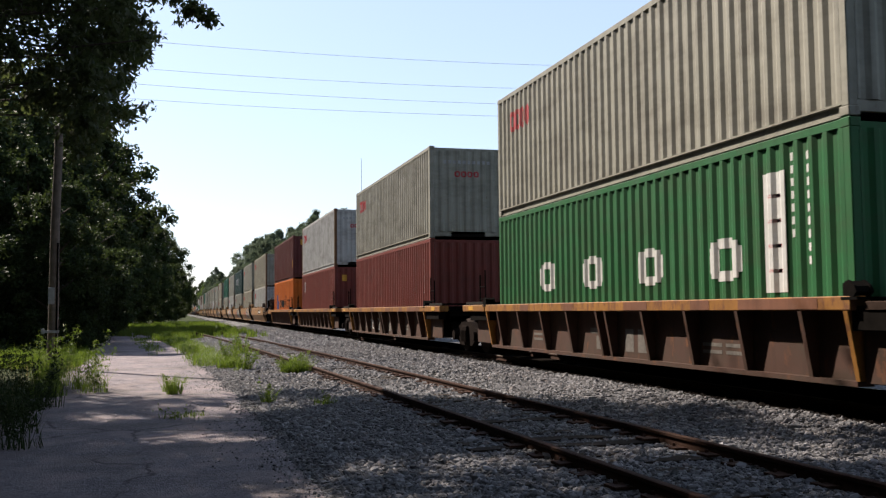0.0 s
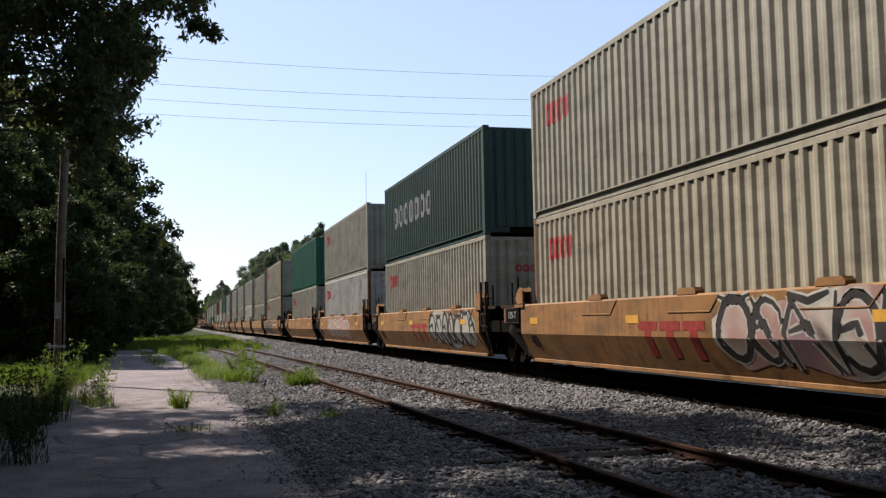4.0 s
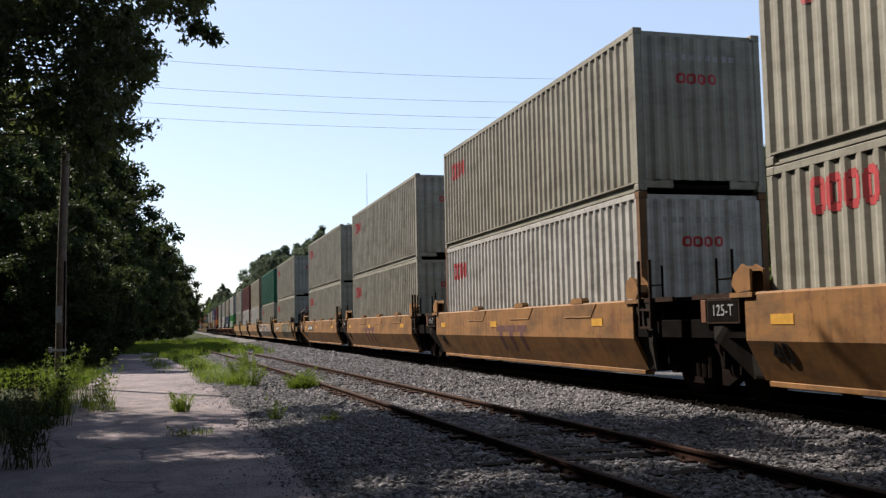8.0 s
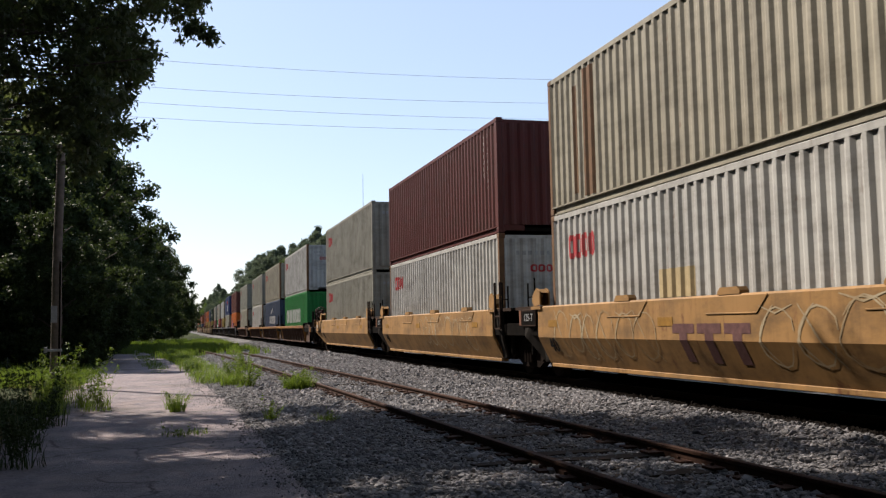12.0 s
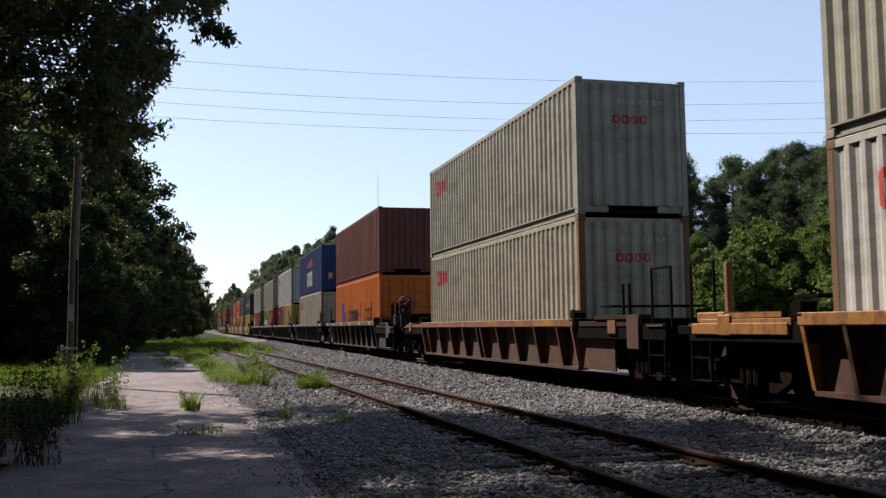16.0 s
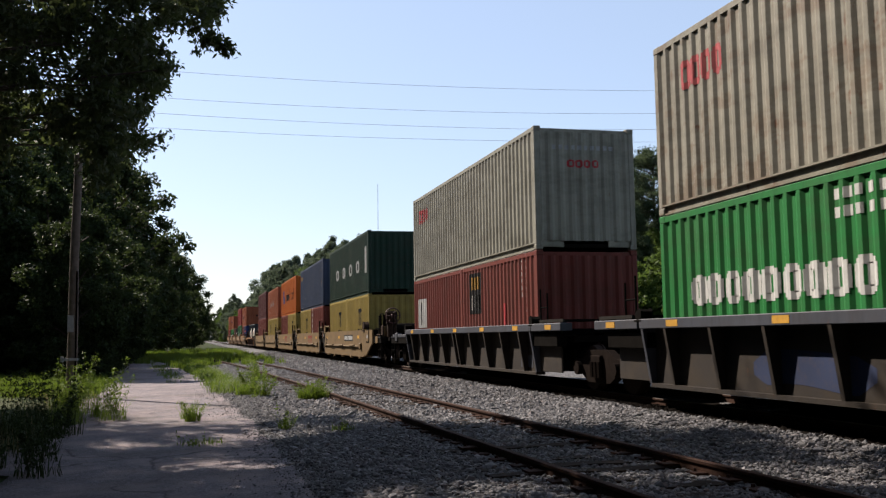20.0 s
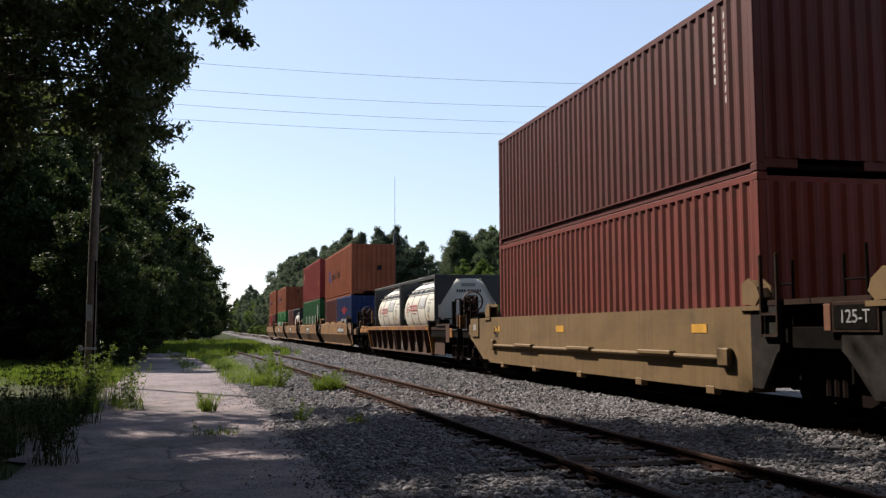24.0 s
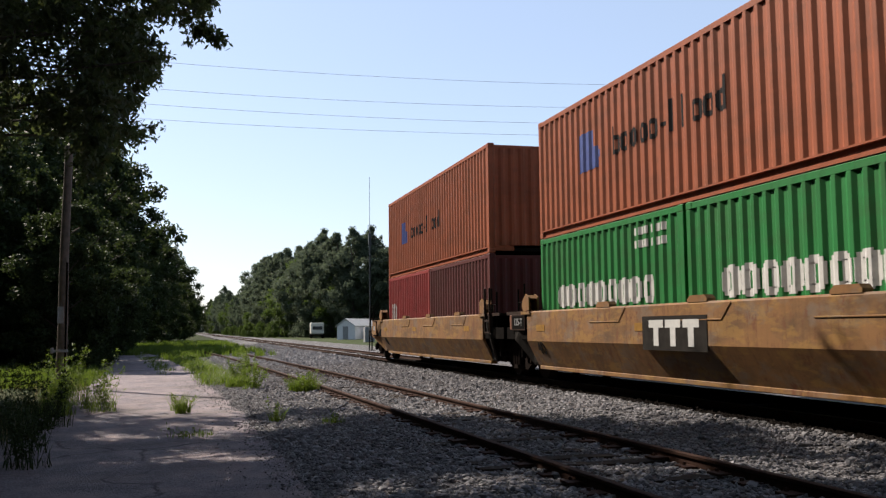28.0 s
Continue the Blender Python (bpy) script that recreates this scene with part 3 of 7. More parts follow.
# ---- trees and plants ----
def leaf_material(name, dark, light, back, gloss=0.3, through=0.35):
    m, n, l, b = nodes_of(name)
    r = n.new("ShaderNodeNewGeometry").outputs["Random Per Island"]
    c = ramp(n, l, r, ((0.0, dark), (0.6, tuple((a + d) / 2 for a, d in zip(dark, light))), (1.0, light)))
    l.new(c, b.inputs["Base Color"])
    b.inputs["Roughness"].default_value = 0.6
    b.inputs["Specular IOR Level"].default_value = gloss
    tr = n.new("ShaderNodeBsdfTranslucent")
    l.new(mix(n, l, 0.5, c, back), tr.inputs[0])
    ms = n.new("ShaderNodeMixShader")
    ms.inputs[0].default_value = through
    l.new(b.outputs[0], ms.inputs[1])
    l.new(tr.outputs[0], ms.inputs[2])
    l.new(ms.outputs[0], n["Material Output"].inputs[0])
    return m


# tree leaf; shaded grass and weeds wear it too, as painted shade
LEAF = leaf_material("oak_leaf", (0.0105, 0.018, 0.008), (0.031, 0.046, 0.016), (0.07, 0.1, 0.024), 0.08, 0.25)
OAK = leaf_material("hanging_leaf", (0.016, 0.023, 0.012), (0.05, 0.064, 0.026), (0.17, 0.22, 0.06))
LEAF_LIGHT = leaf_material("young_leaf", (0.03, 0.052, 0.012), (0.085, 0.125, 0.028), (0.13, 0.2, 0.035), 0.1)
PINE = leaf_material("pine_needles", (0.028, 0.045, 0.025), (0.07, 0.095, 0.05), (0.11, 0.145, 0.065), 0.08)
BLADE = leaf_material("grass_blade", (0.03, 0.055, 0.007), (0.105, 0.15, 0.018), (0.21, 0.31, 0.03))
# leaf of distant trees, paler and greyer: haze put into its colour
HAZED_LEAF = leaf_material("hazed_leaf", (0.044, 0.06, 0.043), (0.084, 0.107, 0.07), (0.13, 0.165, 0.09), 0.06)
DRY = leaf_material("dry_grass", (0.0984, 0.082, 0.041), (0.213, 0.18, 0.0902), (0.246, 0.205, 0.082))
BARK = plain("bark", (0.0615, 0.0492, 0.0394), 0.95, 0.0, 0.5, 9)


def leaves(name, clumps, per, size, seed, stretch=2.0, droop=0.0):
    """Many small leaves gathered in clumps: rows of x, y, z, radius."""
    rng = np.random.default_rng(seed)
    cl = np.asarray(clumps, float)
    w = cl[:, 3] ** 2
    pick = rng.choice(len(cl), per, p=w / w.sum())
    d = rng.normal(size=(per, 3))
    d /= np.linalg.norm(d, axis=1, keepdims=True)
    rad = cl[pick, 3] * 0.62 * np.minimum(1.9, np.abs(rng.normal(size=per) + 0.6))
    c = cl[pick, :3] + d * rad[:, None] * (1, 1, 0.8)
    a = rng.normal(size=(per, 3)) + d * 0.6
    a[:, 2] -= droop
    a /= np.linalg.norm(a, axis=1, keepdims=True)
    b = np.cross(a, rng.normal(size=(per, 3)))
    b /= np.linalg.norm(b, axis=1, keepdims=True)
    s = size * rng.uniform(0.6, 1.35, per)[:, None]
    v = np.stack([c - a * s * stretch * 0.5, c + b * s * 0.5, c + a * s * stretch * 0.5, c - b * s * 0.5], 1)
    f = np.arange(per * 4).reshape(-1, 4)
    return from_arrays(name, v.reshape(-1, 3), f, None)


def limb(bm, pts, r0, r1, seg=7):
    for i, (a, b_) in enumerate(zip(pts, pts[1:])):
        n = len(pts) - 1
        rod(bm, a, b_, r0 + (r1 - r0) * i / n, r0 + (r1 - r0) * (i + 1) / n, seg)


def broadleaf(h, spread, seed, low=0.12, count=9000, leaf=0.34):
    """Trunk and crown meshes of a leafy tree of height h; the crown starts at low * h."""
    rng = random.Random(seed)
    bm = bmesh.new()
    limb(bm, [(0, 0, 0), (rng.uniform(-.2, .2), rng.uniform(-.2, .2), h * 0.3), (rng.uniform(-.5, .5), rng.uniform(-.5, .5), h * 0.62), (rng.uniform(-.6, .6), rng.uniform(-.6, .6), h * 0.9)], 0.03 * h * 0.6, 0.05)
    clumps = []
    for i in range(190):
        t = low + (0.97 - low) * (i + rng.random()) / 190
        env = math.sin(math.pi * min(1, (t - low + 0.14) / (1.08 - low))) ** 0.7
        a = rng.uniform(0, 2 * math.pi)
        r = spread * env * rng.uniform(0.3, 1.0) * (1 + 0.16 * math.sin(3 * a + 9 * t + seed))
        p = Vector((r * math.cos(a), r * math.sin(a), h * t))
        clumps.append((*p, spread * rng.uniform(0.08, 0.19) * (0.6 + 0.4 * env)))
        if i % 14 == 0:
            limb(bm, [(0, 0, max(0.6, p.z - r * 0.7)), (p.x * 0.5, p.y * 0.5, p.z - r * 0.3), tuple(p)], 0.012 * h * 0.5, 0.03, 5)
    return to_mesh("trunk", bm), leaves("crown", clumps, count, leaf, seed)


def pine(h, spread, seed, low=0.5, count=60000, leaf=0.055):
    """Trunk and crown meshes of a pine: a bare stem under a rounded crown of needle tufts."""
    rng = random.Random(seed)
    bm = bmesh.new()
    limb(bm, [(0, 0, 0), (rng.uniform(-.15, .15), 0, h * 0.5), (rng.uniform(-.3, .3), 0, h * 0.95)], 0.017 * h, 0.06)
    clumps = []
    for i in range(96):
        t = (i + rng.random()) / 96
        env = math.sqrt(max(0.05, 1 - (1.75 * t - 0.72) ** 2)) if t > 0.1 else 0.5
        a = rng.uniform(0, 2 * math.pi)
        r = spread * env * rng.uniform(0.62, 1.0)
        p = Vector((r * math.cos(a), r * math.sin(a), h * (low + (0.985 - low) * t)))
        root = Vector((0, 0, p.z - 0.4 * r))
        limb(bm, [tuple(root), tuple(p)], 0.05, 0.02, 4)
        for k in (0.4, 0.7, 0.88, 1.0):
            q = root.lerp(p, k)
            clumps.append((q.x + rng.uniform(-.5, .5), q.y + rng.uniform(-.5, .5), q.z + rng.uniform(-.3, .45), rng.uniform(0.32, 0.66)))
    return to_mesh("trunk", bm), leaves("crown", clumps, count, leaf, seed, 4.5)


def plant_tree(kind, meshes, mat, x, y, scale, turn, label, group):
    t = thing(kind, label, "tree", pose(x, y, land(x, y)[2] - 0.05, 0, 0, turn), group)
    for nm, me, mm in (("trunk", meshes[0], BARK), ("crown", meshes[1], mat)):
        o = put(nm, me, mm, t)
        o.scale = (scale, scale, scale)
    return t


WOOD = [broadleaf(17, 6.0, 11, 0.04, 60000, 0.16), broadleaf(19, 5.8, 12, 0.05, 60000, 0.16), broadleaf(15, 6.4, 13, 0.03, 56000, 0.16)]
LOW = [broadleaf(6.5, 3.4, 21, 0.02, 18000, 0.13), broadleaf(5.5, 3.6, 22, 0.0, 18000, 0.13)]
PINES = [pine(18, 3.0, 31), pine(18, 2.6, 32, 0.42), pine(18, 4.7, 33, 0.58, 95000)]

# dark wood along the far side of the lane
rng = random.Random(9)
left_edge = [(-7.0, 75), (-12.5, 70), (-18.5, 66), (-25, 64), (-7.2, 92), (-6.0, 112), (-4.4, 132), (-3.2, 152), (-2.4, 176), (-2.0, 205), (-1.0, 236), (0.2, 270), (1.0, 310), (1.5, 350)]
for i, (x, y) in enumerate(left_edge):
    plant_tree("tree", WOOD[i % 3], LEAF, x, y, (1.02 if y < 100 else 0.84) * rng.uniform(0.95, 1.05), rng.uniform(0, 360), "tall dark leafy tree at the edge of the wood", "trees of the dark wood")
for i, (x, y, k) in enumerate([(-10.5, 88, 1.2), (-15.5, 80, 1.25), (-21, 76, 1.25), (-27, 71, 1.3), (-33, 66, 1.3), (-13, 98, 1.3), (-24, 90, 1.4), (-38, 80, 1.5)]):
    plant_tree("tree", WOOD[i % 2], LEAF, x, y, k, rng.uniform(0, 360), "tall dark leafy tree inside the wood", "trees of the dark wood")
for i in range(46):
    y = rng.uniform(54, 330)
    x = np.interp(y, [54, 66, 128, 330], [-20, -19, -15, -9]) - rng.uniform(0, 26)
    plant_tree("tree", WOOD[i % 3], LEAF, x, y, rng.uniform(0.9, 1.2), rng.uniform(0, 360), "tall dark leafy tree inside the wood", "trees of the dark wood")
for i in range(30):
    y = 40 + i * 8 + rng.uniform(-3, 3)
    x = np.interp(y, [40, 66, 128, 300], [-16, -11.5, -7.5, -3]) - rng.uniform(0, 3)
    plant_tree("shrub", LOW[i % 2], LEAF, x, y, rng.uniform(0.8, 1.2), rng.uniform(0, 360), "dense dark green shrub under the trees", "shrubs of the dark wood")

# trees beyond the tracks: a skyline of pines with leafy trees before them
def skyline(a):
    """How high the trees stand, as rise over distance ahead, by the slope x / y of the line of sight."""
    return float(np.interp(a, [0.15, 0.33, 0.39, 0.44, 0.48, 0.518, 0.56, 0.585, 0.62, 0.65, 0.68, 0.72, 0.78, 1.0, 1.5, 5], [0.1, 0.125, 0.135, 0.15, 0.15, 0.17, 0.165, 0.15, 0.165, 0.165, 0.18, 0.195, 0.21, 0.24, 0.26, 0.4]))


for a, e, y, k in ((0.39, 0.173, 96, 0), (0.345, 0.132, 104, 1), (0.445, 0.159, 92, 0), (0.518, 0.212, 84, 2), (0.557, 0.19, 80, 1), (0.62, 0.197, 76, 0), (0.652, 0.188, 72, 1), (0.68, 0.207, 71, 1), (0.714, 0.217, 68, 0), (0.772, 0.226, 64, 0), (0.84, 0.23, 60, 1), (0.745, 0.21, 70, 1)):
    plant_tree("pine_tree", PINES[k], PINE, a * y, y, (1.5 + e * y) / 17.9, 77 * y, "tall pine with bare trunk and rounded crown", "trees beyond the tracks")
for i in range(90):
    y = rng.uniform(8, 165)
    x = rng.uniform(37, 62)
    top = 1.5 + skyline(x / y) * y * rng.uniform(0.72, 0.98)
    plant_tree("pine_tree", PINES[i % 2], PINE, x, y, min(1.25, top / 17.9), rng.uniform(0, 360), "pine tree with bare trunk and round crown", "trees beyond the tracks")
for i in range(56):
    y = rng.uniform(10, 130)
    x = rng.uniform(31, 43)
    top = 1.5 + (skyline(x / y) - 0.03) * y * rng.uniform(0.55, 0.92)
    k = i % 3
    plant_tree("tree", WOOD[(i // 3) % 3] if k else LOW[i % 2], LEAF_LIGHT, x, y, top / (17 if k else 6) if k else min(1.3, top / 6), rng.uniform(0, 360), "bright green leafy tree beyond the tracks", "trees beyond the tracks")
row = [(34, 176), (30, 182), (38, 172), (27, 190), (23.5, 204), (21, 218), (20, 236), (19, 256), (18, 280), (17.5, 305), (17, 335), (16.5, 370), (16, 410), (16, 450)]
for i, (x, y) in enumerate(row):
    plant_tree("tree", WOOD[(i + 1) % 3], LEAF_LIGHT if i % 3 == 1 else HAZED_LEAF, x, y, (1.12 * rng.uniform(0.95, 1.06) if y < 250 else (1.5 + 0.046 * y) / 18.5), rng.uniform(0, 360), "tall leafy tree in the row beyond the tracks", "trees beyond the tracks")
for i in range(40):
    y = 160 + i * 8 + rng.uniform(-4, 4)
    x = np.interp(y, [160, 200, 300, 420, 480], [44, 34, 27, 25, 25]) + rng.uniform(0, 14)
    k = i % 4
    plant_tree("tree", WOOD[i % 3], LEAF_LIGHT if k == 1 else HAZED_LEAF, x, y, rng.uniform(0.9, 1.2), rng.uniform(0, 360), "leafy tree in the wood beyond the tracks", "trees beyond the tracks")
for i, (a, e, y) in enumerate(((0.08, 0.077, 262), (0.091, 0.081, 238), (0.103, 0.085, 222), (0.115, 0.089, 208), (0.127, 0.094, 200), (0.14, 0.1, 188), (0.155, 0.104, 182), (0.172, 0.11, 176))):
    plant_tree("tree", WOOD[i % 3], HAZED_LEAF, a * y, y, (1.5 + e * y) / (16.8, 18.8, 14.8)[i % 3], 50 * i, "tall leafy tree in the row beyond the tracks", "trees beyond the tracks")
for i, (x, y) in enumerate([(15.5, 205), (14.5, 225), (14, 250), (13.8, 280), (17, 195), (13.5, 320), (36, 120), (34, 108), (38, 132), (35, 150)]):
    plant_tree("shrub", LOW[i % 2], LEAF_LIGHT, x, y, rng.uniform(0.45, 0.65), rng.uniform(0, 360), "bright green shrub beside the ballast", "shrubs beyond the tracks")
for i in range(26):
    y = 470 + i * 7
    plant_tree("tree", WOOD[i % 3], LEAF, rng.uniform(-16, 3) if i % 2 else rng.uniform(14, 30), y, 1.1, rng.uniform(0, 360), "distant leafy tree where the tracks vanish", "trees beyond the tracks")
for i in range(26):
    plant_tree("tree", WOOD[i % 3], HAZED_LEAF, -62 + i * 5.2, 912 + (i * 7) % 30, rng.uniform(1.0, 1.3), rng.uniform(0, 360), "distant leafy tree where the tracks vanish", "trees beyond the tracks")
# unseen wood beside and behind the shaded lane, added to block sky light
for i in range(26):
    y = 24 + i * 1.3 + rng.uniform(-2, 2)
    x = -21.5 - rng.uniform(0, 5) - (i % 2) * 8
    plant_tree("tree", WOOD[i % 3], LEAF, x, y, rng.uniform(0.9, 1.1), rng.uniform(0, 360), "leafy tree placed for shade beside the sunny grass", "trees beside the lane")
for i in range(34):
    y = -42 + i * 1.95 + rng.uniform(-2, 2)
    x = -9.5 - rng.uniform(0, 4) - (i % 3) * 7 - max(0, y - 8) * 0.35
    plant_tree("tree", WOOD[i % 3], LEAF, x, y, rng.uniform(0.85, 1.1), rng.uniform(0, 360), "unseen leafy tree added beside the shaded lane", "trees beside the lane")
for i, (x, y, k) in enumerate([(-3, -34, 0.8), (-6, -26, 0.9), (-12, -22, 1.2), (33, -32, 0.8), (40, -12, 0.9)]):
    plant_tree("tree", WOOD[i % 3], LEAF, x, y, k, 70 * i, "unseen leafy tree added behind the shaded lane", "trees beside the lane")

# trees placed to throw shade on the far lane; the first stands unseen
for i, (x, y, k) in enumerate([(-15.5, 24.5, 0.85), (-17, 56, 1.0), (-23, 50, 1.0), (-9.6, 47, 0.7), (-8.8, 55, 0.66), (-8.2, 63, 0.6), (-15, 43, 0.7), (-12.5, 51, 0.75), (-5.7, 53, 0.5), (-5.1, 60, 0.5), (-6.4, 46.5, 0.48), (-4.9, 45.5, 0.42), (-4.6, 41.0, 0.44), (-4.5, 50.0, 0.45), (-5.2, 68, 0.5), (-5.6, 76, 0.5), (-6.4, 85, 0.55)]):
    plant_tree("tree", WOOD[i % 3], LEAF, x, y, k, 70 * i + 25, "leafy tree placed for shade beside the sunny grass", "trees beside the lane")



def near_tree():
    """The big tree whose boughs hang over the lane and shade it."""
    t = thing("tree", "large oak with drooping leafy boughs over the lane", "tree", pose(0, 0, 0))
    bm = bmesh.new()
    foot = Vector((-6.6, 15.5, 0))
    limb(bm, [tuple(foot + Vector(p)) for p in ((0, 0, -0.2), (0.1, 0.1, 3.0), (0.5, 0.2, 6.5), (1.0, 0.6, 10.0), (1.4, 0.8, 14.5))], 0.48, 0.12, 10)
    rng = random.Random(5)
    low, high = [], []
    # the high crown: each clump shades a spot of the lane or of the near gravel
    while len(high) < 390:
        gx, gy, z, r = rng.uniform(-7, 7.2), rng.uniform(1, 20), rng.uniform(8, 18), rng.uniform(0.45, 1.15)
        x, y = gx - 0.615 * z, gy + 0.878 * z
        edge = float(np.interp(gx, [-7, -4, -3, -2, -1.3, 0.8, 1.3, 1.9, 3.9, 5.6, 6.6, 6.9, 7.2], [24, 23.5, 21.5, 19.6, 18.9, 17.6, 17.6, 18.4, 17.0, 14.0, 12.2, 11.0, 9.0]))
        if gx + 0.6 * r > 7.25 or gy + 0.6 * r > edge + rng.uniform(-0.9, 0.3):
            continue
        if gx > 1.6 and gy < 10.8 and rng.random() < 0.2:
            continue
        if (z - r - 1.5) / y > 0.375 or ((x + r) / y < -0.05 and (z - r - 1.5) / y > 0.2):
            high.append((x, y, z, r))
    while len(high) < 550:
        gx, gy, z, r = rng.uniform(-9, -1.0), rng.uniform(8, 24), rng.uniform(8.5, 15), rng.uniform(0.5, 1.1)
        x, y = gx - 0.615 * z, gy + 0.878 * z
        if gy + 0.6 * r < np.interp(gx, [-4, -3, -2, -1], [24, 22, 20, 19.2]) and (x + r) / y < -0.06:
            high.append((x, y, z, r))
    # boughs that shade the gravel towards the main track
    while len(high) < 710:
        gx, gy, z, r = rng.uniform(1.8, 7.1), rng.uniform(5, 15), rng.uniform(9, 17), rng.uniform(0.5, 1.0)
        x, y = gx - 0.615 * z, gy + 0.878 * z
        if gy + 0.5 * r < np.interp(gx, [1.8, 3.9, 5.6, 6.6, 6.9, 7.2], [17.8, 17.0, 14.0, 12.2, 11.0, 9.0]) and (z - r - 1.5) / y > 0.375:
            high.append((x, y, z, r))
    # thick boughs over the verge on the wood's side
    while len(high) < 890:
        gx, gy, z, r = rng.uniform(-9, -2.2), rng.uniform(8, 22.5), rng.uniform(8.5, 15), rng.uniform(0.6, 1.2)
        x, y = gx - 0.615 * z, gy + 0.878 * z
        if (x + r) / y < -0.1:
            high.append((x, y, z, r))
    # unseen canopy over the standpoint, added to block sky light
    while len(high) < 1250:
        x, y, z, r = rng.uniform(-13, 6.5), rng.uniform(-11, 10), rng.uniform(6.5, 13), rng.uniform(0.6, 1.4)
        if y < 1 or (z - r - 1.5) / y > 0.6:
            high.append((x, y, z, r))
    # the low boughs that hang beside the lane
    gaps = ((-0.11, 0.3, 0.006, 0.005), (-0.1, 0.335, 0.007, 0.004), (-0.13, 0.27, 0.004, 0.004), (-0.05, 0.335, 0.006, 0.004), (-0.085, 0.29, 0.004, 0.004), (-0.07, 0.215, 0.004, 0.004), (-0.15, 0.34, 0.008, 0.005), (-0.045, 0.225, 0.003, 0.003), (-0.036, 0.312, 0.010, 0.005), (-0.01, 0.308, 0.012, 0.006), (-0.02, 0.29, 0.006, 0.004), (-0.06, 0.25, 0.003, 0.003), (-0.075, 0.33, 0.006, 0.004))
    while len(low) < 760:
        y, a, e, r = rng.uniform(14.5, 20.5), rng.uniform(-0.42, -0.08) if len(low) % 2 else rng.uniform(-0.1, 0.05), rng.uniform(0.145, 0.39), rng.uniform(0.28, 0.58) if len(low) % 2 else rng.uniform(0.12, 0.35)
        side = float(np.interp(e, [0.145, 0.16, 0.184, 0.191, 0.206, 0.22, 0.235, 0.25, 0.271, 0.287, 0.293, 0.3, 0.33, 0.37], [-0.075, -0.065, -0.056, -0.042, -0.022, -0.026, -0.036, -0.03, -0.014, -0.02, -0.01, 0.012, 0.032, 0.04]))
        foot_ = 0.15 + 0.02 * math.sin(30 * a) + 0.012 * math.sin(71 * a)
        if any(math.hypot((a - p) / (u + 0.4 * r / y), (e - q) / (w + 0.4 * r / y)) < 1 for p, q, u, w in gaps):
            continue
        if a + 0.7 * r / y < side + rng.uniform(-0.006, 0.003) and e - r / y > foot_:
            low.append((a * y, y, 1.5 + e * y, r))
    low += [(0.25 + 0.07 * k, 17.0, 6.8 - 0.035 * k + 0.06 * math.sin(2 * k), 0.23 - 0.014 * k) for k in range(6)]
    # chinks in the crown that let flecks of sun through to the lane
    flecks = ((4.5, 8.8, 0.42, 0.1), (2.55, 8.3, 0.4, 0.16), (3.0, 8.9, 0.3, 0.1), (6.2, 8.5, 0.3, 0.1), (5.9, 7.5, 0.35, 0.14), (4.25, 15.4, 0.4, 0.08), (-1.15, 14.6, 0.4, 0.22), (0.5, 14.55, 0.2, 0.12), (0.3, 12.3, 0.34, 0.16), (-0.3, 11.8, 0.25, 0.05), (-1.0, 11.6, 0.2, 0.05), (1.05, 15.1, 0.2, 0.12), (1.7, 14.65, 0.25, 0.14), (1.0, 11.55, 0.2, 0.08))

    def clear(clump, k):
        x, y, z, r = clump
        return all(math.hypot((x + 0.615 * z - gx) / (a + k * r), (y - 0.878 * z - gy) / (b_ + k * r)) > 1 for gx, gy, a, b_ in flecks)
    low, high = [c for c in low if clear(c, 0.65)], [c for c in high if clear(c, 0.75)]
    for x, y, z, r in low[::11] + high[::7]:
        hub = foot + Vector((0.5, 0.2, min(13.5, max(3.5, z - 1.6))))
        mid = hub.lerp(Vector((x, y, z)), 0.55) + Vector((0, 0, 0.4))
        limb(bm, [tuple(hub), tuple(mid), (x, y, z)], 0.045, 0.01, 5)
    part("trunk", bm, BARK, t)
    c = put("crown", leaves("crown", low, 110000, 0.05, 77, 2.5, 0.7), OAK, t)
    put("upper_crown", leaves("upper_crown", high, 215000, 0.13, 78, 2.0), LEAF, t)


near_tree()


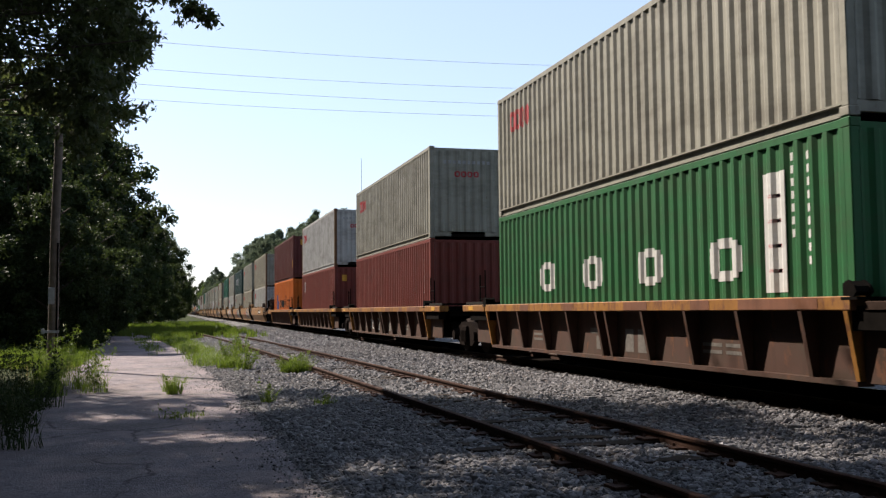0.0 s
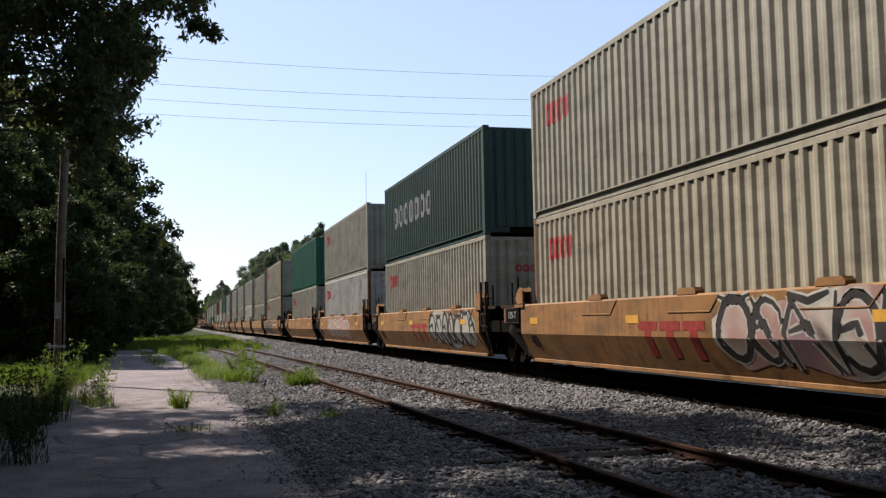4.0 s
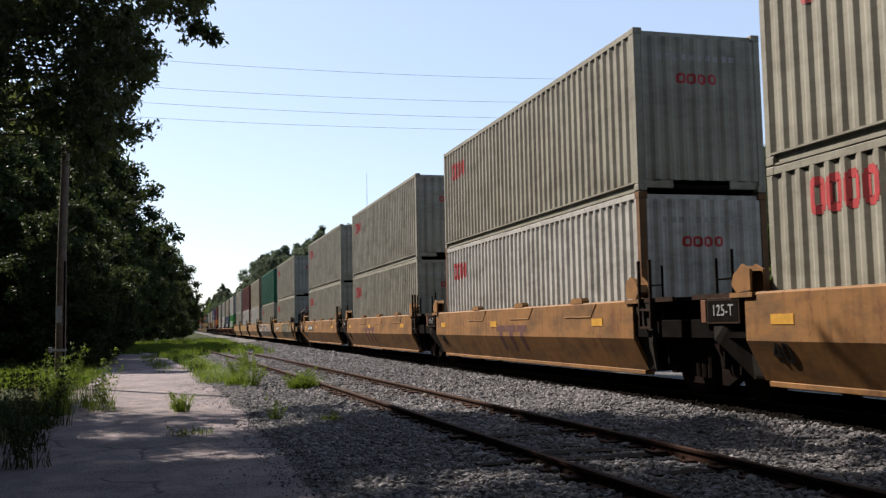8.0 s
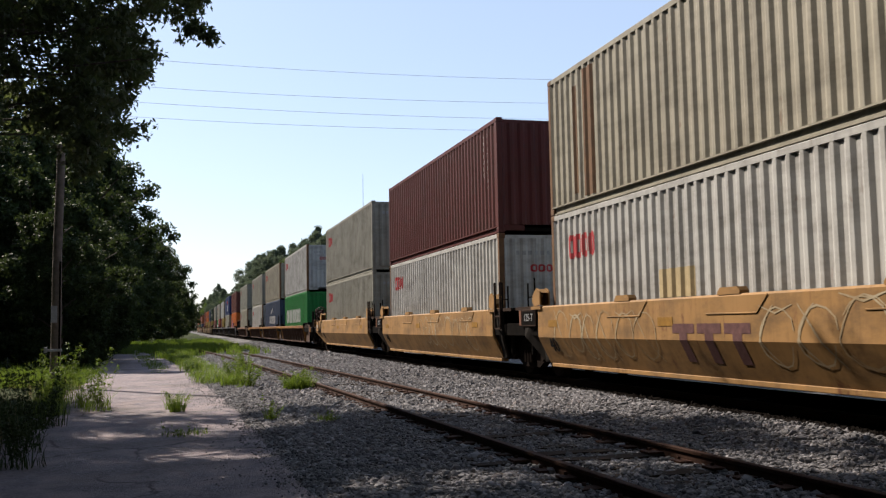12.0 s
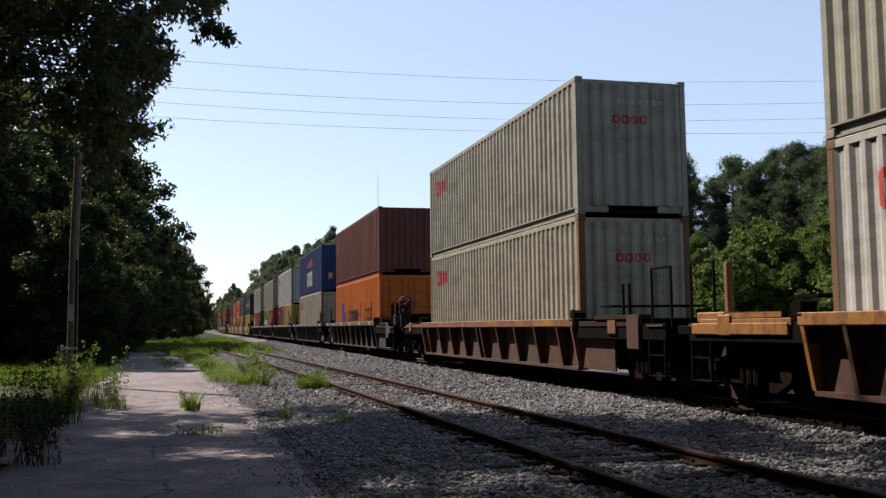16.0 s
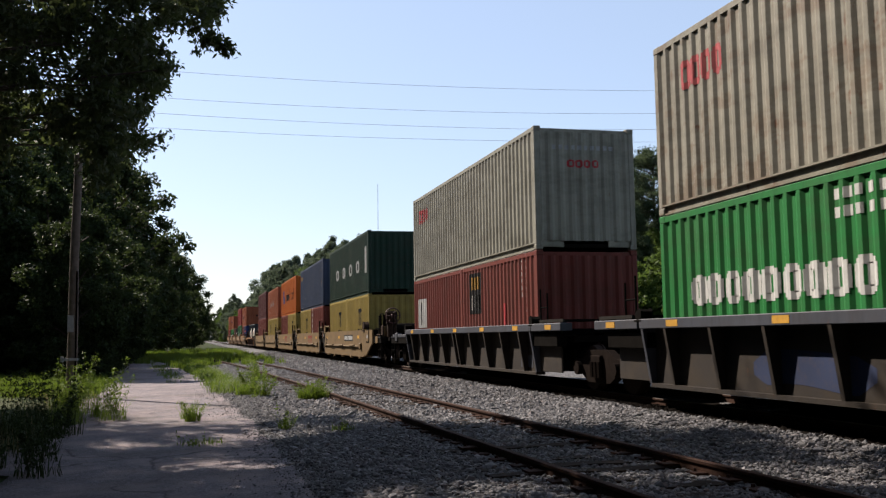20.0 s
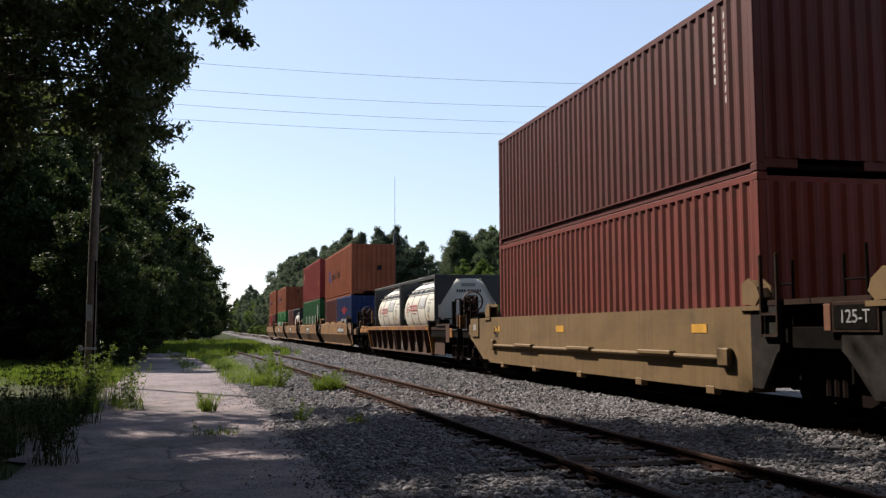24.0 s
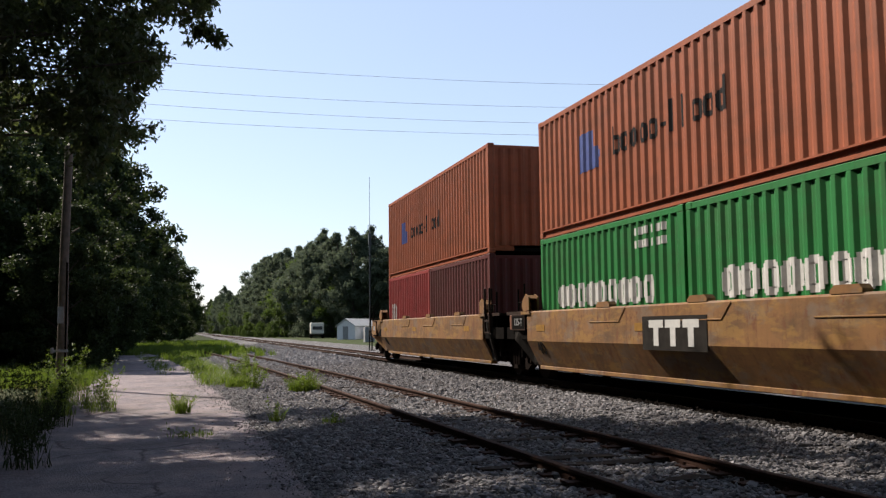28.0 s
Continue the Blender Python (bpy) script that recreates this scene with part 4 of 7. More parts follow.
def blades(name, spots, height, seed, width=0.012, lean=0.35):
    """Grass as bent blades: rows of x, y, radius, count."""
    rng = np.random.default_rng(seed)
    vs, n = [], 0
    for x, y, r, k in spots:
        a = rng.uniform(0, 2 * np.pi, k)
        rr = r * np.sqrt(rng.random(k))
        px, py = x + rr * np.cos(a), y + rr * np.sin(a)
        h = height * rng.uniform(0.45, 1.15, k)
        d = rng.uniform(0, 2 * np.pi, k)
        ln = lean * h * rng.uniform(0.2, 1.2, k)
        w = width * rng.uniform(0.7, 1.5, k)
        z0 = np.array([land(p, q)[2] for p, q in zip(px, py)]) - 0.03 if x < -2.4 else np.full(k, -0.03)
        h = h + np.maximum(z0 + 0.03, 0)
        nx, ny = -np.sin(d) * w, np.cos(d) * w
        mx, my = px + np.cos(d) * ln * 0.35, py + np.sin(d) * ln * 0.35
        tx, ty = px + np.cos(d) * ln, py + np.sin(d) * ln
        vs.append(np.stack([np.stack([px - nx, py - ny, z0], -1), np.stack([px + nx, py + ny, z0], -1), np.stack([mx + nx * .8, my + ny * .8, z0 + (h - z0) * 0.6], -1), np.stack([mx - nx * .8, my - ny * .8, z0 + (h - z0) * 0.6], -1),
                            np.stack([tx, ty, h], -1), np.stack([tx + nx * .1, ty + ny * .1, h * 0.99], -1)], 1))
        n += k
    v = np.concatenate(vs).reshape(-1, 3)
    i = np.arange(n)[:, None] * 6
    f = np.concatenate([i + np.array([[0, 1, 2, 3]]), i + np.array([[3, 2, 5, 4]])])
    return from_arrays(name, v, f, None)


def verge(x0, x1, y0, y1, n, k, seed):
    """Spots of grass that thin out and gather with the ground."""
    rng = np.random.default_rng(seed)
    out = []
    while len(out) < n:
        x, y = rng.uniform(x0, x1), rng.uniform(y0, y1)
        if lump(x, y, 0.45) + 0.25 * lump(x, y, 1.9) > rng.uniform(-0.5, 0.35):
            out.append((x, y, 0.2, k))
    return out


def beside_lane(spots, gap=0.0):
    """The spots that keep off the lane."""
    return [p for p in spots if abs(p[0] - lane_mid(p[1])) > 1.75 + gap + 0.35 * lump(p[0], p[1], 0.8)]


def grass(spots, height, seed, width, lean, label, mat=BLADE):
    tagged(put("grass", blades("grass", spots, height, seed, width, lean), mat), label, "grass", kind="stuff")


grass(beside_lane(verge(-13, -2.4, 28.0, 37, 1150, 28, 1)), 0.17, 2, 0.006, 0.45, "short bright grass beside the lane")
grass(beside_lane(verge(-20, -2.4, 34, 60, 1500, 26, 22)), 0.24, 21, 0.008, 0.6, "uncut grass in the shade of the wood")
# grass of the shaded verge: its shade is put into a darker colour
grass(beside_lane(verge(-7.5, -2.2, 12, 24, 60, 10, 3), 0.15), 0.14, 4, 0.005, 0.6, "shaded grass painted dark beside the lane", LEAF)
grass(beside_lane(verge(-7.0, -1.9, 11, 22, 50, 5, 33)), 0.16, 34, 0.004, 0.5, "sparse grass in the shade beside the lane")
grass(beside_lane(verge(-5.0, -2.2, 20, 31, 24, 5, 12)), 0.6, 12, 0.005, 0.25, "tall thin grass stalks round the pole")
grass([(1.35 + 0.3 * math.sin(i * 1.7) - 0.0005 * y * y, y, 0.42, 40) for i, y in enumerate(np.arange(27, 64, 0.24)) if lump(i, 3.3, 0.31) > -0.2], 0.33, 3, 0.007, 1.0, "strip of weeds between lane and siding")
grass([(lane_mid(y) + 0.55 + 0.25 * math.sin(i * 2.3), y, 0.3, 26) for i, y in enumerate(np.arange(35, 70, 0.5)) if lump(i, 7.3, 0.27) > 0.0], 0.16, 14, 0.007, 0.8, "grass growing along the middle of the lane")
grass(verge(-12, -1.5, 64, 120, 520, 40, 5) + beside_lane(verge(-3, 0.6, 44, 75, 160, 26, 6)) + verge(-1.5, 5.0, 52, 130, 420, 26, 9), 0.42, 6, 0.014, 0.35, "long grass at the edge of the wood")
grass(beside_lane(verge(-4.5, -1.9, 12, 28, 90, 10, 7)), 0.34, 8, 0.003, 0.35, "dry grass stalks on the verge", DRY)


def weed(x, y, h, r, k, label, seed):
    # shaded weeds get the dark leaf colour to stand in for shade
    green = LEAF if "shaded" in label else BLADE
    t = thing("weed", label, "weed", pose(x, y, 0.0), "weeds by the tracks")
    tall = h > 0.5
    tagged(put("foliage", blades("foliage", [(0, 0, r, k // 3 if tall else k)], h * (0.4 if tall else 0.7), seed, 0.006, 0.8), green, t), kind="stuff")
    bm = bmesh.new()
    rg = random.Random(seed)
    clumps = []
    for _ in range(max(4, k // 26) if tall else max(3, k // 40)):
        a, q = rg.uniform(0, 6.28), rg.uniform(0.1, r)
        top = Vector((1.4 * q * math.cos(a), 1.4 * q * math.sin(a), h * rg.uniform(0.55, 1.1)))
        rod(bm, (q * math.cos(a) * 0.5, q * math.sin(a) * 0.5, -0.03), top, 0.004, 0.002, 5)
        clumps += [(*(top * u), rg.uniform(0.05, 0.11)) for u in (0.3, 0.45, 0.6, 0.75, 0.9, 1.0)]
    tagged(part("stem", bm, green, t), kind="stuff")
    tagged(put("leafage", leaves("leafage", clumps, k * 3 if tall else k, 0.017, seed + 1, 3.8), green, t), kind="stuff")
    return t


weed(2.7, 22.6, 0.5, 0.34, 900, "round bright green tuft beside the siding", 1)
weed(-0.03, 18.2, 0.5, 0.14, 110, "thin weed growing through the lane", 2)
weed(-0.12, 18.9, 0.35, 0.12, 60, "thin weed growing through the lane", 12)
weed(1.43, 15.5, 0.4, 0.1, 60, "thin weed in the gravel", 3)
weed(2.23, 14.8, 0.25, 0.18, 80, "low weed in the gravel", 4)
weed(1.65, 24.4, 0.62, 0.26, 380, "tall weed at the edge of the lane", 5)
weed(1.45, 27.0, 0.7, 0.34, 460, "tall weed at the edge of the lane", 6)
weed(1.35, 25.6, 0.5, 0.3, 320, "leafy weed at the edge of the lane", 13)
weed(2.2, 33.0, 0.7, 0.35, 360, "tall weed at the edge of the siding", 7)
weed(-1.5, 19.2, 1.0, 0.3, 200, "tall leafy weed at the edge of the lane", 16)
weed(-1.7, 20.2, 1.1, 0.34, 240, "tall leafy weed at the edge of the lane", 17)
weed(-2.35, 22.0, 1.1, 0.4, 260, "tall leafy weed by the wooden pole", 18)
weed(-2.75, 23.2, 1.2, 0.4, 260, "tall leafy weed by the wooden pole", 19)
weed(-2.0, 16.3, 0.8, 0.3, 170, "tall shaded weed painted dark by the lane", 20)
weed(-2.5, 15.2, 0.95, 0.35, 170, "tall shaded weed painted dark by the lane", 21)
weed(-1.9, 13.0, 0.6, 0.3, 170, "tall shaded weed painted dark by the lane", 22)
weed(-1.7, 11.6, 0.55, 0.28, 170, "tall shaded weed painted dark by the lane", 23)
weed(-2.5, 21.0, 0.6, 0.4, 220, "tall weed by the wooden pole", 8)
weed(-2.9, 24.5, 0.85, 0.4, 220, "tall weed by the wooden pole", 9)
weed(-2.2, 18.5, 0.4, 0.3, 160, "tall weed by the lane", 10)
weed(-2.1, 14.2, 0.55, 0.3, 170, "tall shaded weed painted dark by the lane", 14)
weed(-2.5, 12.6, 0.45, 0.3, 170, "tall shaded weed painted dark by the lane", 15)
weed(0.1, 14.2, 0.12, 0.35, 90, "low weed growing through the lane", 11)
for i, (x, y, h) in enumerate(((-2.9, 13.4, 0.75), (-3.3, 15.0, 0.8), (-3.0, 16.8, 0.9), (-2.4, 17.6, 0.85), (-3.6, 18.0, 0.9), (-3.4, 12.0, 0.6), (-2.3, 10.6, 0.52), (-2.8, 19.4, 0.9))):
    weed(x, y, h, 0.36, 210, "bushy shaded weed painted dark beside the lane", 40 + i)
# ---- pole, wires, mast and buildings ----
WOODY = plain("pole_wood", (0.095, 0.075, 0.06), 0.9, 0.0, 0.4, 7)
WIRE = plain("wire", (0.30, 0.31, 0.33), 0.6)
pole = thing("utility_pole", "weathered wooden pole standing in tall grass", "pole", pose(-3.22, 27.5, 0))
bm = rod(bmesh.new(), (0, 0, -0.1), (0.09, 0, 6.6), 0.14, 0.105, 16)
bmesh.ops.subdivide_edges(bm, edges=[e for e in bm.edges if abs(e.verts[0].co.z - e.verts[1].co.z) > 5], cuts=9)
for v in bm.verts:
    v.co.x += 0.012 * math.sin(v.co.z * 1.3)
part("shaft", bm, WOODY, pole)
part("tag", boxes((-0.09, 0.07, -0.155, -0.14, 1.75, 2.2), bevel=0.004), M["mark_grey"], pole, "pale metal tag")
part("bracket", boxes((-0.2, 0.2, -0.17, -0.13, 0.98, 1.05), (-0.25, -0.17, -0.2, -0.1, 0.95, 1.1), bevel=0.006), M["mark_grey"], pole, "pale steel bracket")
part("conduit", rod(bmesh.new(), (0.12, -0.1, 0), (0.13, -0.1, 3.4), 0.025), M["car_black"], pole)

for z_left, z_mid, z_right in ((12.45, 12.55, 13.55), (11.3, 11.45, 12.45), (10.65, 10.70, 11.65), (10.03, 10.17, 10.9)):
    w = bpy.data.curves.new("overhead_wire", "CURVE")
    w.dimensions, w.bevel_depth, w.bevel_resolution = "3D", 0.007, 1
    s = w.splines.new("POLY")
    xs = np.linspace(-26, 60, 40)
    zs = np.interp(xs, [-26, 0, 16, 33, 60], [z_left + 1.2, z_left, z_mid, z_right, z_right + 2.4])
    zs = np.convolve(np.pad(zs, 3, mode="edge"), np.ones(7) / 7, "valid")
    s.points.add(len(xs) - 1)
    for p, x, z in zip(s.points, xs, zs):
        p.co = (x, 40.0, z, 1)
    w.materials.append(WIRE)
    tagged(new("overhead_wire", w), "thin dark overhead wire across the tracks", "wire", "overhead wires")

mast = thing("radio_mast", "tall thin radio mast beside the main track", "mast", pose(20.6, 108, 0))
bm = bmesh.new()
rod(bm, (0, 0, 0), (0, 0, 11.5), 0.11, 0.09)
part("pole", bm, M["frame_black"], mast)
part("whip", rod(bmesh.new(), (0, 0, 11.5), (0, 0, 19.2), 0.035, 0.02), M["mark_grey"], mast)
part("head", boxes((-0.15, 0.15, -0.15, 0.15, 11.2, 12.6), bevel=0.02), M["frame_black"], mast)
part("cabinet", boxes((-0.7, 0.4, -0.5, 0.5, 0, 1.7), bevel=0.03), M["mark_grey"], mast, "grey equipment cabinet")
part("arm", boxes((0.2, 1.9, -0.06, 0.06, 2.6, 2.75)), M["panel_brown"], mast)

shed = thing("shed", "small white metal shed with a pitched roof", "shed", pose(23.2, 141, 0, 0, 0, -38))
WHITE_WALL = plain("shed_wall", (0.62, 0.63, 0.64), 0.6, vary=0.08, scale=2)
bm = prism(bmesh.new(), [(-1.5, 0), (-1.5, 2.0), (0, 2.95), (1.5, 2.0), (1.5, 0)], 0, 7.5, "y")
part("wall", bm, WHITE_WALL, shed)
bm = prism(bmesh.new(), [(-1.7, 1.93), (0, 3.02), (1.7, 1.93), (1.7, 2.03), (0, 3.14), (-1.7, 2.03)], -0.2, 7.7, "y")
part("roof", bm, M["mark_white"], shed)
part("door", boxes((-0.5, 0.4, -0.05, -0.005, 0.05, 1.95), bevel=0.01), M["mark_grey"], shed)
lean = thing("shed", "low pale lean-to shed beside the track", "shed", pose(27.4, 138, 0, 0, 0, -8))
part("wall", boxes((-1.2, 1.2, 0, 4, 0, 1.9)), WHITE_WALL, lean)
part("roof", boxes((-1.4, 1.4, -0.2, 4.2, 1.9, 2.0)), M["mark_grey"], lean)

van = thing("trailer", "white box trailer parked on the grass", "trailer", pose(22.6, 168, 0, 0, 0, -5))
part("body", boxes((-1.15, 1.15, 0, 5.2, 0.75, 2.75), bevel=0.12), M["tank_white"], van)
part("rear_window", boxes((-0.85, 0.85, -0.02, 0.0, 1.5, 2.1), bevel=0.006), M["frame_black"], van)
part("bumper", boxes((-1.1, 1.1, -0.12, 0.02, 0.45, 0.72), bevel=0.02), M["car_black"], van)
for x in (-1.0, 1.0):
    for y in (1.2, 3.9):
        part("wheel", rod(bmesh.new(), (x - 0.12, y, 0.36), (x + 0.12, y, 0.36), 0.36, seg=18), M["car_black"], van)
# ---- containers ----
# A container's own space: x across, y from its near end (0) to its far end, z from its floor.
PITCH, DEPTH = 0.278, 0.036
HALF_W = 1.219
MESHES = {}


def cached(key, build):
    if key not in MESHES:
        MESHES[key] = build()
    return MESHES[key]


def ridges(y0, y1):
    """Corners of the corrugation from y0 to y1: how far along, and how deep."""
    n = max(1, round((y1 - y0) / PITCH))
    p = (y1 - y0) / n
    out = []
    for i in range(n):
        a = y0 + i * p
        out += [(a, 0.0), (a + 0.26 * p, 0.0), (a + 0.5 * p, DEPTH), (a + 0.76 * p, DEPTH)]
    out.append((y1, 0.0))
    return out


def depth_at(rs, y):
    for (a, d), (b, e) in zip(rs, rs[1:]):
        if a <= y <= b:
            return d + (e - d) * (y - a) / max(1e-6, b - a)
    return 0.0


def sheet(rs, z0, z1, thick=0.012):
    """A corrugated wall standing in the plane x = 0, its outside towards -x, with its thickness."""
    bm = bmesh.new()
    cols = []
    for y, d in rs:
        cols.append([bm.verts.new(p) for p in ((d, y, z0), (d, y, z1), (d + thick, y, z1), (d + thick, y, z0))])
    for a, b in zip(cols, cols[1:]):
        for i in range(4):
            j = (i + 1) % 4
            bm.faces.new((a[i], b[i], b[j], a[j]))
    bm.faces.new(cols[0])
    bm.faces.new(cols[-1][::-1])
    bmesh.ops.recalc_face_normals(bm, faces=bm.faces[:])
    return bm


def side_mesh(ln, h):
    return cached(("side", ln, h), lambda: to_mesh("side_wall", sheet(ridges(0.13, ln - 0.13), 0.14, h - 0.09)))


def end_mesh(h):
    return cached(("end", h), lambda: to_mesh("end_wall", sheet(ridges(-1.08, 1.08), 0.2, h - 0.12)))


def door_mesh(h):
    return cached(("door", h), lambda: to_mesh("door", boxes((0.0, 0.05, 0.01, 1.07, 0.18, h - 0.14), bevel=0.008)))


def door_panel_mesh(h):
    return cached(("panel", h), lambda: to_mesh("door_panel", boxes((-0.02, 0.0, 0.09, 1.0, 0.06, (h - 0.6) / 4 - 0.06), bevel=0.008)))


def lock_rod_mesh(h):
    def make():
        bm = rod(bmesh.new(), (-0.045, 0, 0.16), (-0.045, 0, h - 0.12), 0.018)
        box(bm, -0.09, -0.03, -0.02, 0.3, 1.05, 1.09)
        for z in (0.35, 1.0, h - 0.9, h - 0.35):
            box(bm, -0.07, 0.0, -0.05, 0.05, z, z + 0.07)
        return to_mesh("lock_rod", bm)
    return cached(("rod", h), make)


def casting_mesh():
    def make():
        bm = boxes((-0.081, 0.081, -0.089, 0.089, -0.059, 0.059), bevel=0.012)
        return to_mesh("corner_casting", bm)
    return cached("casting", make)


def roof_mesh(ln, h):
    def make():
        bm = bmesh.new()
        k = int(ln / 0.42)
        for i in range(k):
            a = 0.2 + i * (ln - 0.4) / k
            box(bm, -1.1, 1.1, a, a + 0.6 * (ln - 0.4) / k, h - 0.075, h - 0.05)
        box(bm, -1.17, 1.17, 0.1, ln - 0.1, h - 0.095, h - 0.07)
        return to_mesh("roof", bm)
    return cached(("roof", ln, h), make)


def patch(rs, x_out, rects, off=0.004):
    """Painted shapes that follow the ridges: rows of y0, y1, z0, z1."""
    bm = bmesh.new()
    for y0, y1, z0, z1 in rects:
        ys = sorted({y0, y1, *(y for y, _ in rs if y0 < y < y1)})
        for a, b in zip(ys, ys[1:]):
            q = [(x_out + depth_at(rs, a) - off, a, z0), (x_out + depth_at(rs, a) - off, a, z1), (x_out + depth_at(rs, b) - off, b, z1), (x_out + depth_at(rs, b) - off, b, z0)]
            v = [bm.verts.new(p) for p in q]
            w = [bm.verts.new((p[0] + 0.003, p[1], p[2])) for p in q]
            bm.faces.new(v)
            bm.faces.new(w[::-1])
            for i in range(4):
                bm.faces.new((v[i], w[i], w[(i + 1) % 4], v[(i + 1) % 4]))
    bmesh.ops.remove_doubles(bm, verts=bm.verts[:], dist=0.0005)
    bmesh.ops.recalc_face_normals(bm, faces=bm.faces[:])
    return bm


def ring(a, z, w, h, hollow):
    """A plain round-cornered ring whose far side stands at a."""
    t = w * hollow
    out = [(a - t, a, z + 0.2 * h, z + 0.8 * h), (a - w, a - w + t, z + 0.2 * h, z + 0.8 * h)]
    for lo, hi in ((0.0, 0.24), (0.76, 1.0)):
        out.append((a - w + 0.26 * w, a - 0.26 * w, z + lo * h, z + hi * h))
    for lo, hi in ((0.07, 0.2), (0.8, 0.93)):
        out += [(a - 0.26 * w, a - 0.08 * w, z + lo * h, z + hi * h), (a - w + 0.08 * w, a - w + 0.26 * w, z + lo * h, z + hi * h)]
    return out


def blocks(ln, u, z, count, w, h, gap, hollow=0.3, slant=0.0):
    """A word as plain rings, first one towards the far end: u from the far end, z its foot."""
    out = []
    for i in range(count):
        a = ln - u - i * (w + gap)
        zz = z + slant * i
        out += ring(a, zz, w, h, hollow) if hollow else [(a - w, a, zz, zz + h)]
    return out


def clusters(rects):
    """The shapes that stand apart from one another along the wall."""
    out, end = [], -99.0
    for r in sorted(rects):
        if r[0] > end + 0.02:
            out.append([])
        out[-1].append(r)
        end = max(end, r[1])
    return out


def column(y, z0, z1, w=0.09, step=0.16):
    """An upright row of small plain bars."""
    return [(y, y + w, z, z + step * 0.62) for z in np.arange(z0, z1, step)]


def container(label, mat, y_front, z, ln=12.192, h=BOX_H, doors_near=False, marks=(), end_marks=(), post=None):
    c = thing("container", label, "container", Matrix.Translation((TRACK_X, y_front, z)), "containers on the train")
    m, pm = M[mat], M[post or mat]
    flip = Matrix.Rotation(math.pi, 4, "Z")
    put("side_wall", side_mesh(ln, h), m, c, at=Matrix.Translation((-HALF_W + 0.006, 0, 0)))
    put("side_wall", side_mesh(ln, h), m, c, at=Matrix.Translation((HALF_W - 0.006, ln, 0)) @ flip)
    turn_near = Matrix.Rotation(math.pi / 2, 4, "Z")
    turn_far = Matrix.Rotation(-math.pi / 2, 4, "Z")
    near, far = Matrix.Translation((0, 0.012, 0)) @ turn_near, Matrix.Translation((0, ln - 0.012, 0)) @ turn_far
    closed, opened = (far, near) if doors_near else (near, far)
    put("end_wall", end_mesh(h), m, c, at=closed)
    for s in (0, 1):
        d = put("door", door_mesh(h), m, c, at=opened @ Matrix.Translation((0, -1.08 * (1 - s), 0)))
        if not doors_near:
            continue
        for k in range(4):
            put("door_panel", door_panel_mesh(h), m, d, at=Matrix.Translation((0, 0, 0.3 + k * (h - 0.6) / 4)))
        for yy in (0.22, 0.78):
            put("lock_rod", lock_rod_mesh(h), M["steel"] if mat in ("white", "grey") else m, d, at=Matrix.Translation((0, yy, 0)))
    put("roof", roof_mesh(ln, h), m, c)
    put("floor", cached(("floor", ln), lambda: to_mesh("floor", boxes((-1.15, 1.15, 0.1, ln - 0.1, 0.05, 0.13)))), M["car_black"], c)
    rail = cached(("rail", ln), lambda: to_mesh("bottom_rail", prism(bmesh.new(), [(-0.02, 0), (0.05, 0), (0.05, 0.165), (-0.033, 0.165), (-0.033, 0.14), (0.015, 0.135), (0.015, 0.03), (-0.02, 0.025)], 0.09, ln - 0.09, "y")))
    top = cached(("top", ln), lambda: to_mesh("top_rail", boxes((-0.03, 0.03, 0.09, ln - 0.09, -0.05, 0.05), bevel=0.006)))
    postm = cached(("post", h), lambda: to_mesh("corner_post", boxes((-0.065, 0.065, -0.065, 0.065, 0.11, h - 0.11), bevel=0.012)))
    cross = cached("cross", lambda: to_mesh("end_beam", boxes((-1.1, 1.1, -0.04, 0.04, -0.06, 0.06), bevel=0.006)))
    sill = cached("sill", lambda: to_mesh("end_sill", boxes((-0.28, 0.28, -0.04, 0.04, -0.06, 0.08), bevel=0.006)))
    for s in (-1, 1):
        put("bottom_rail", rail, m, c, at=Matrix.Translation((s * (HALF_W - 0.035), 0 if s < 0 else ln, 0)) @ (Matrix.Identity(4) if s < 0 else flip))
        put("top_rail", top, m, c, at=Matrix.Translation((s * (HALF_W - 0.035), 0, h - 0.06)))
        for yy in (0.068, ln - 0.068):
            put("corner_post", postm, pm, c, at=Matrix.Translation((s * (HALF_W - 0.068), yy, 0)))
        for yy in (0.089, ln - 0.089):
            for zz in (0.059, h - 0.059):
                put("corner_casting", casting_mesh(), pm, c, at=Matrix.Translation((s * (HALF_W - 0.081), yy, zz)))
    for yy in (0.09, ln - 0.09):
        put("end_beam", cross, m, c, at=Matrix.Translation((0, yy, h - 0.1)))
        for s in (-1, 1):
            put("end_sill", sill, m, c, at=Matrix.Translation((s * 0.82, yy, 0.12)))
    rs = ridges(0.13, ln - 0.13)
    for name, color, rects in marks:
        for one in clusters(rects) if name == "word" else [rects]:
            o = part(name, patch(rs, -HALF_W + 0.006, one), M[color], c)
            if name.endswith("bars"):
                o["kind"] = "stuff"
    re = ridges(-1.08, 1.08)
    for name, color, rects in end_marks:
        o = part(name, patch(re, 0.0, rects), M[color], c)
        o.matrix_basis = Matrix.Translation((0, 0.012, 0)) @ turn_near
    return c


H = BOX_H


def id_rows(ln=12.192, h=H, color="mark_white", y=0.75):
    return [("id_bars", color, column(y, 1.15, h - 0.35) + column(y + 0.34, 1.5, h - 0.3, 0.06))]


def emblem(ln=12.192):
    """The small red word near the far end, high on the wall."""
    return [("emblem", "mark_red", blocks(ln, 0.85, H - 0.93, 4, 0.27, 0.46, 0.045, 0.38))]


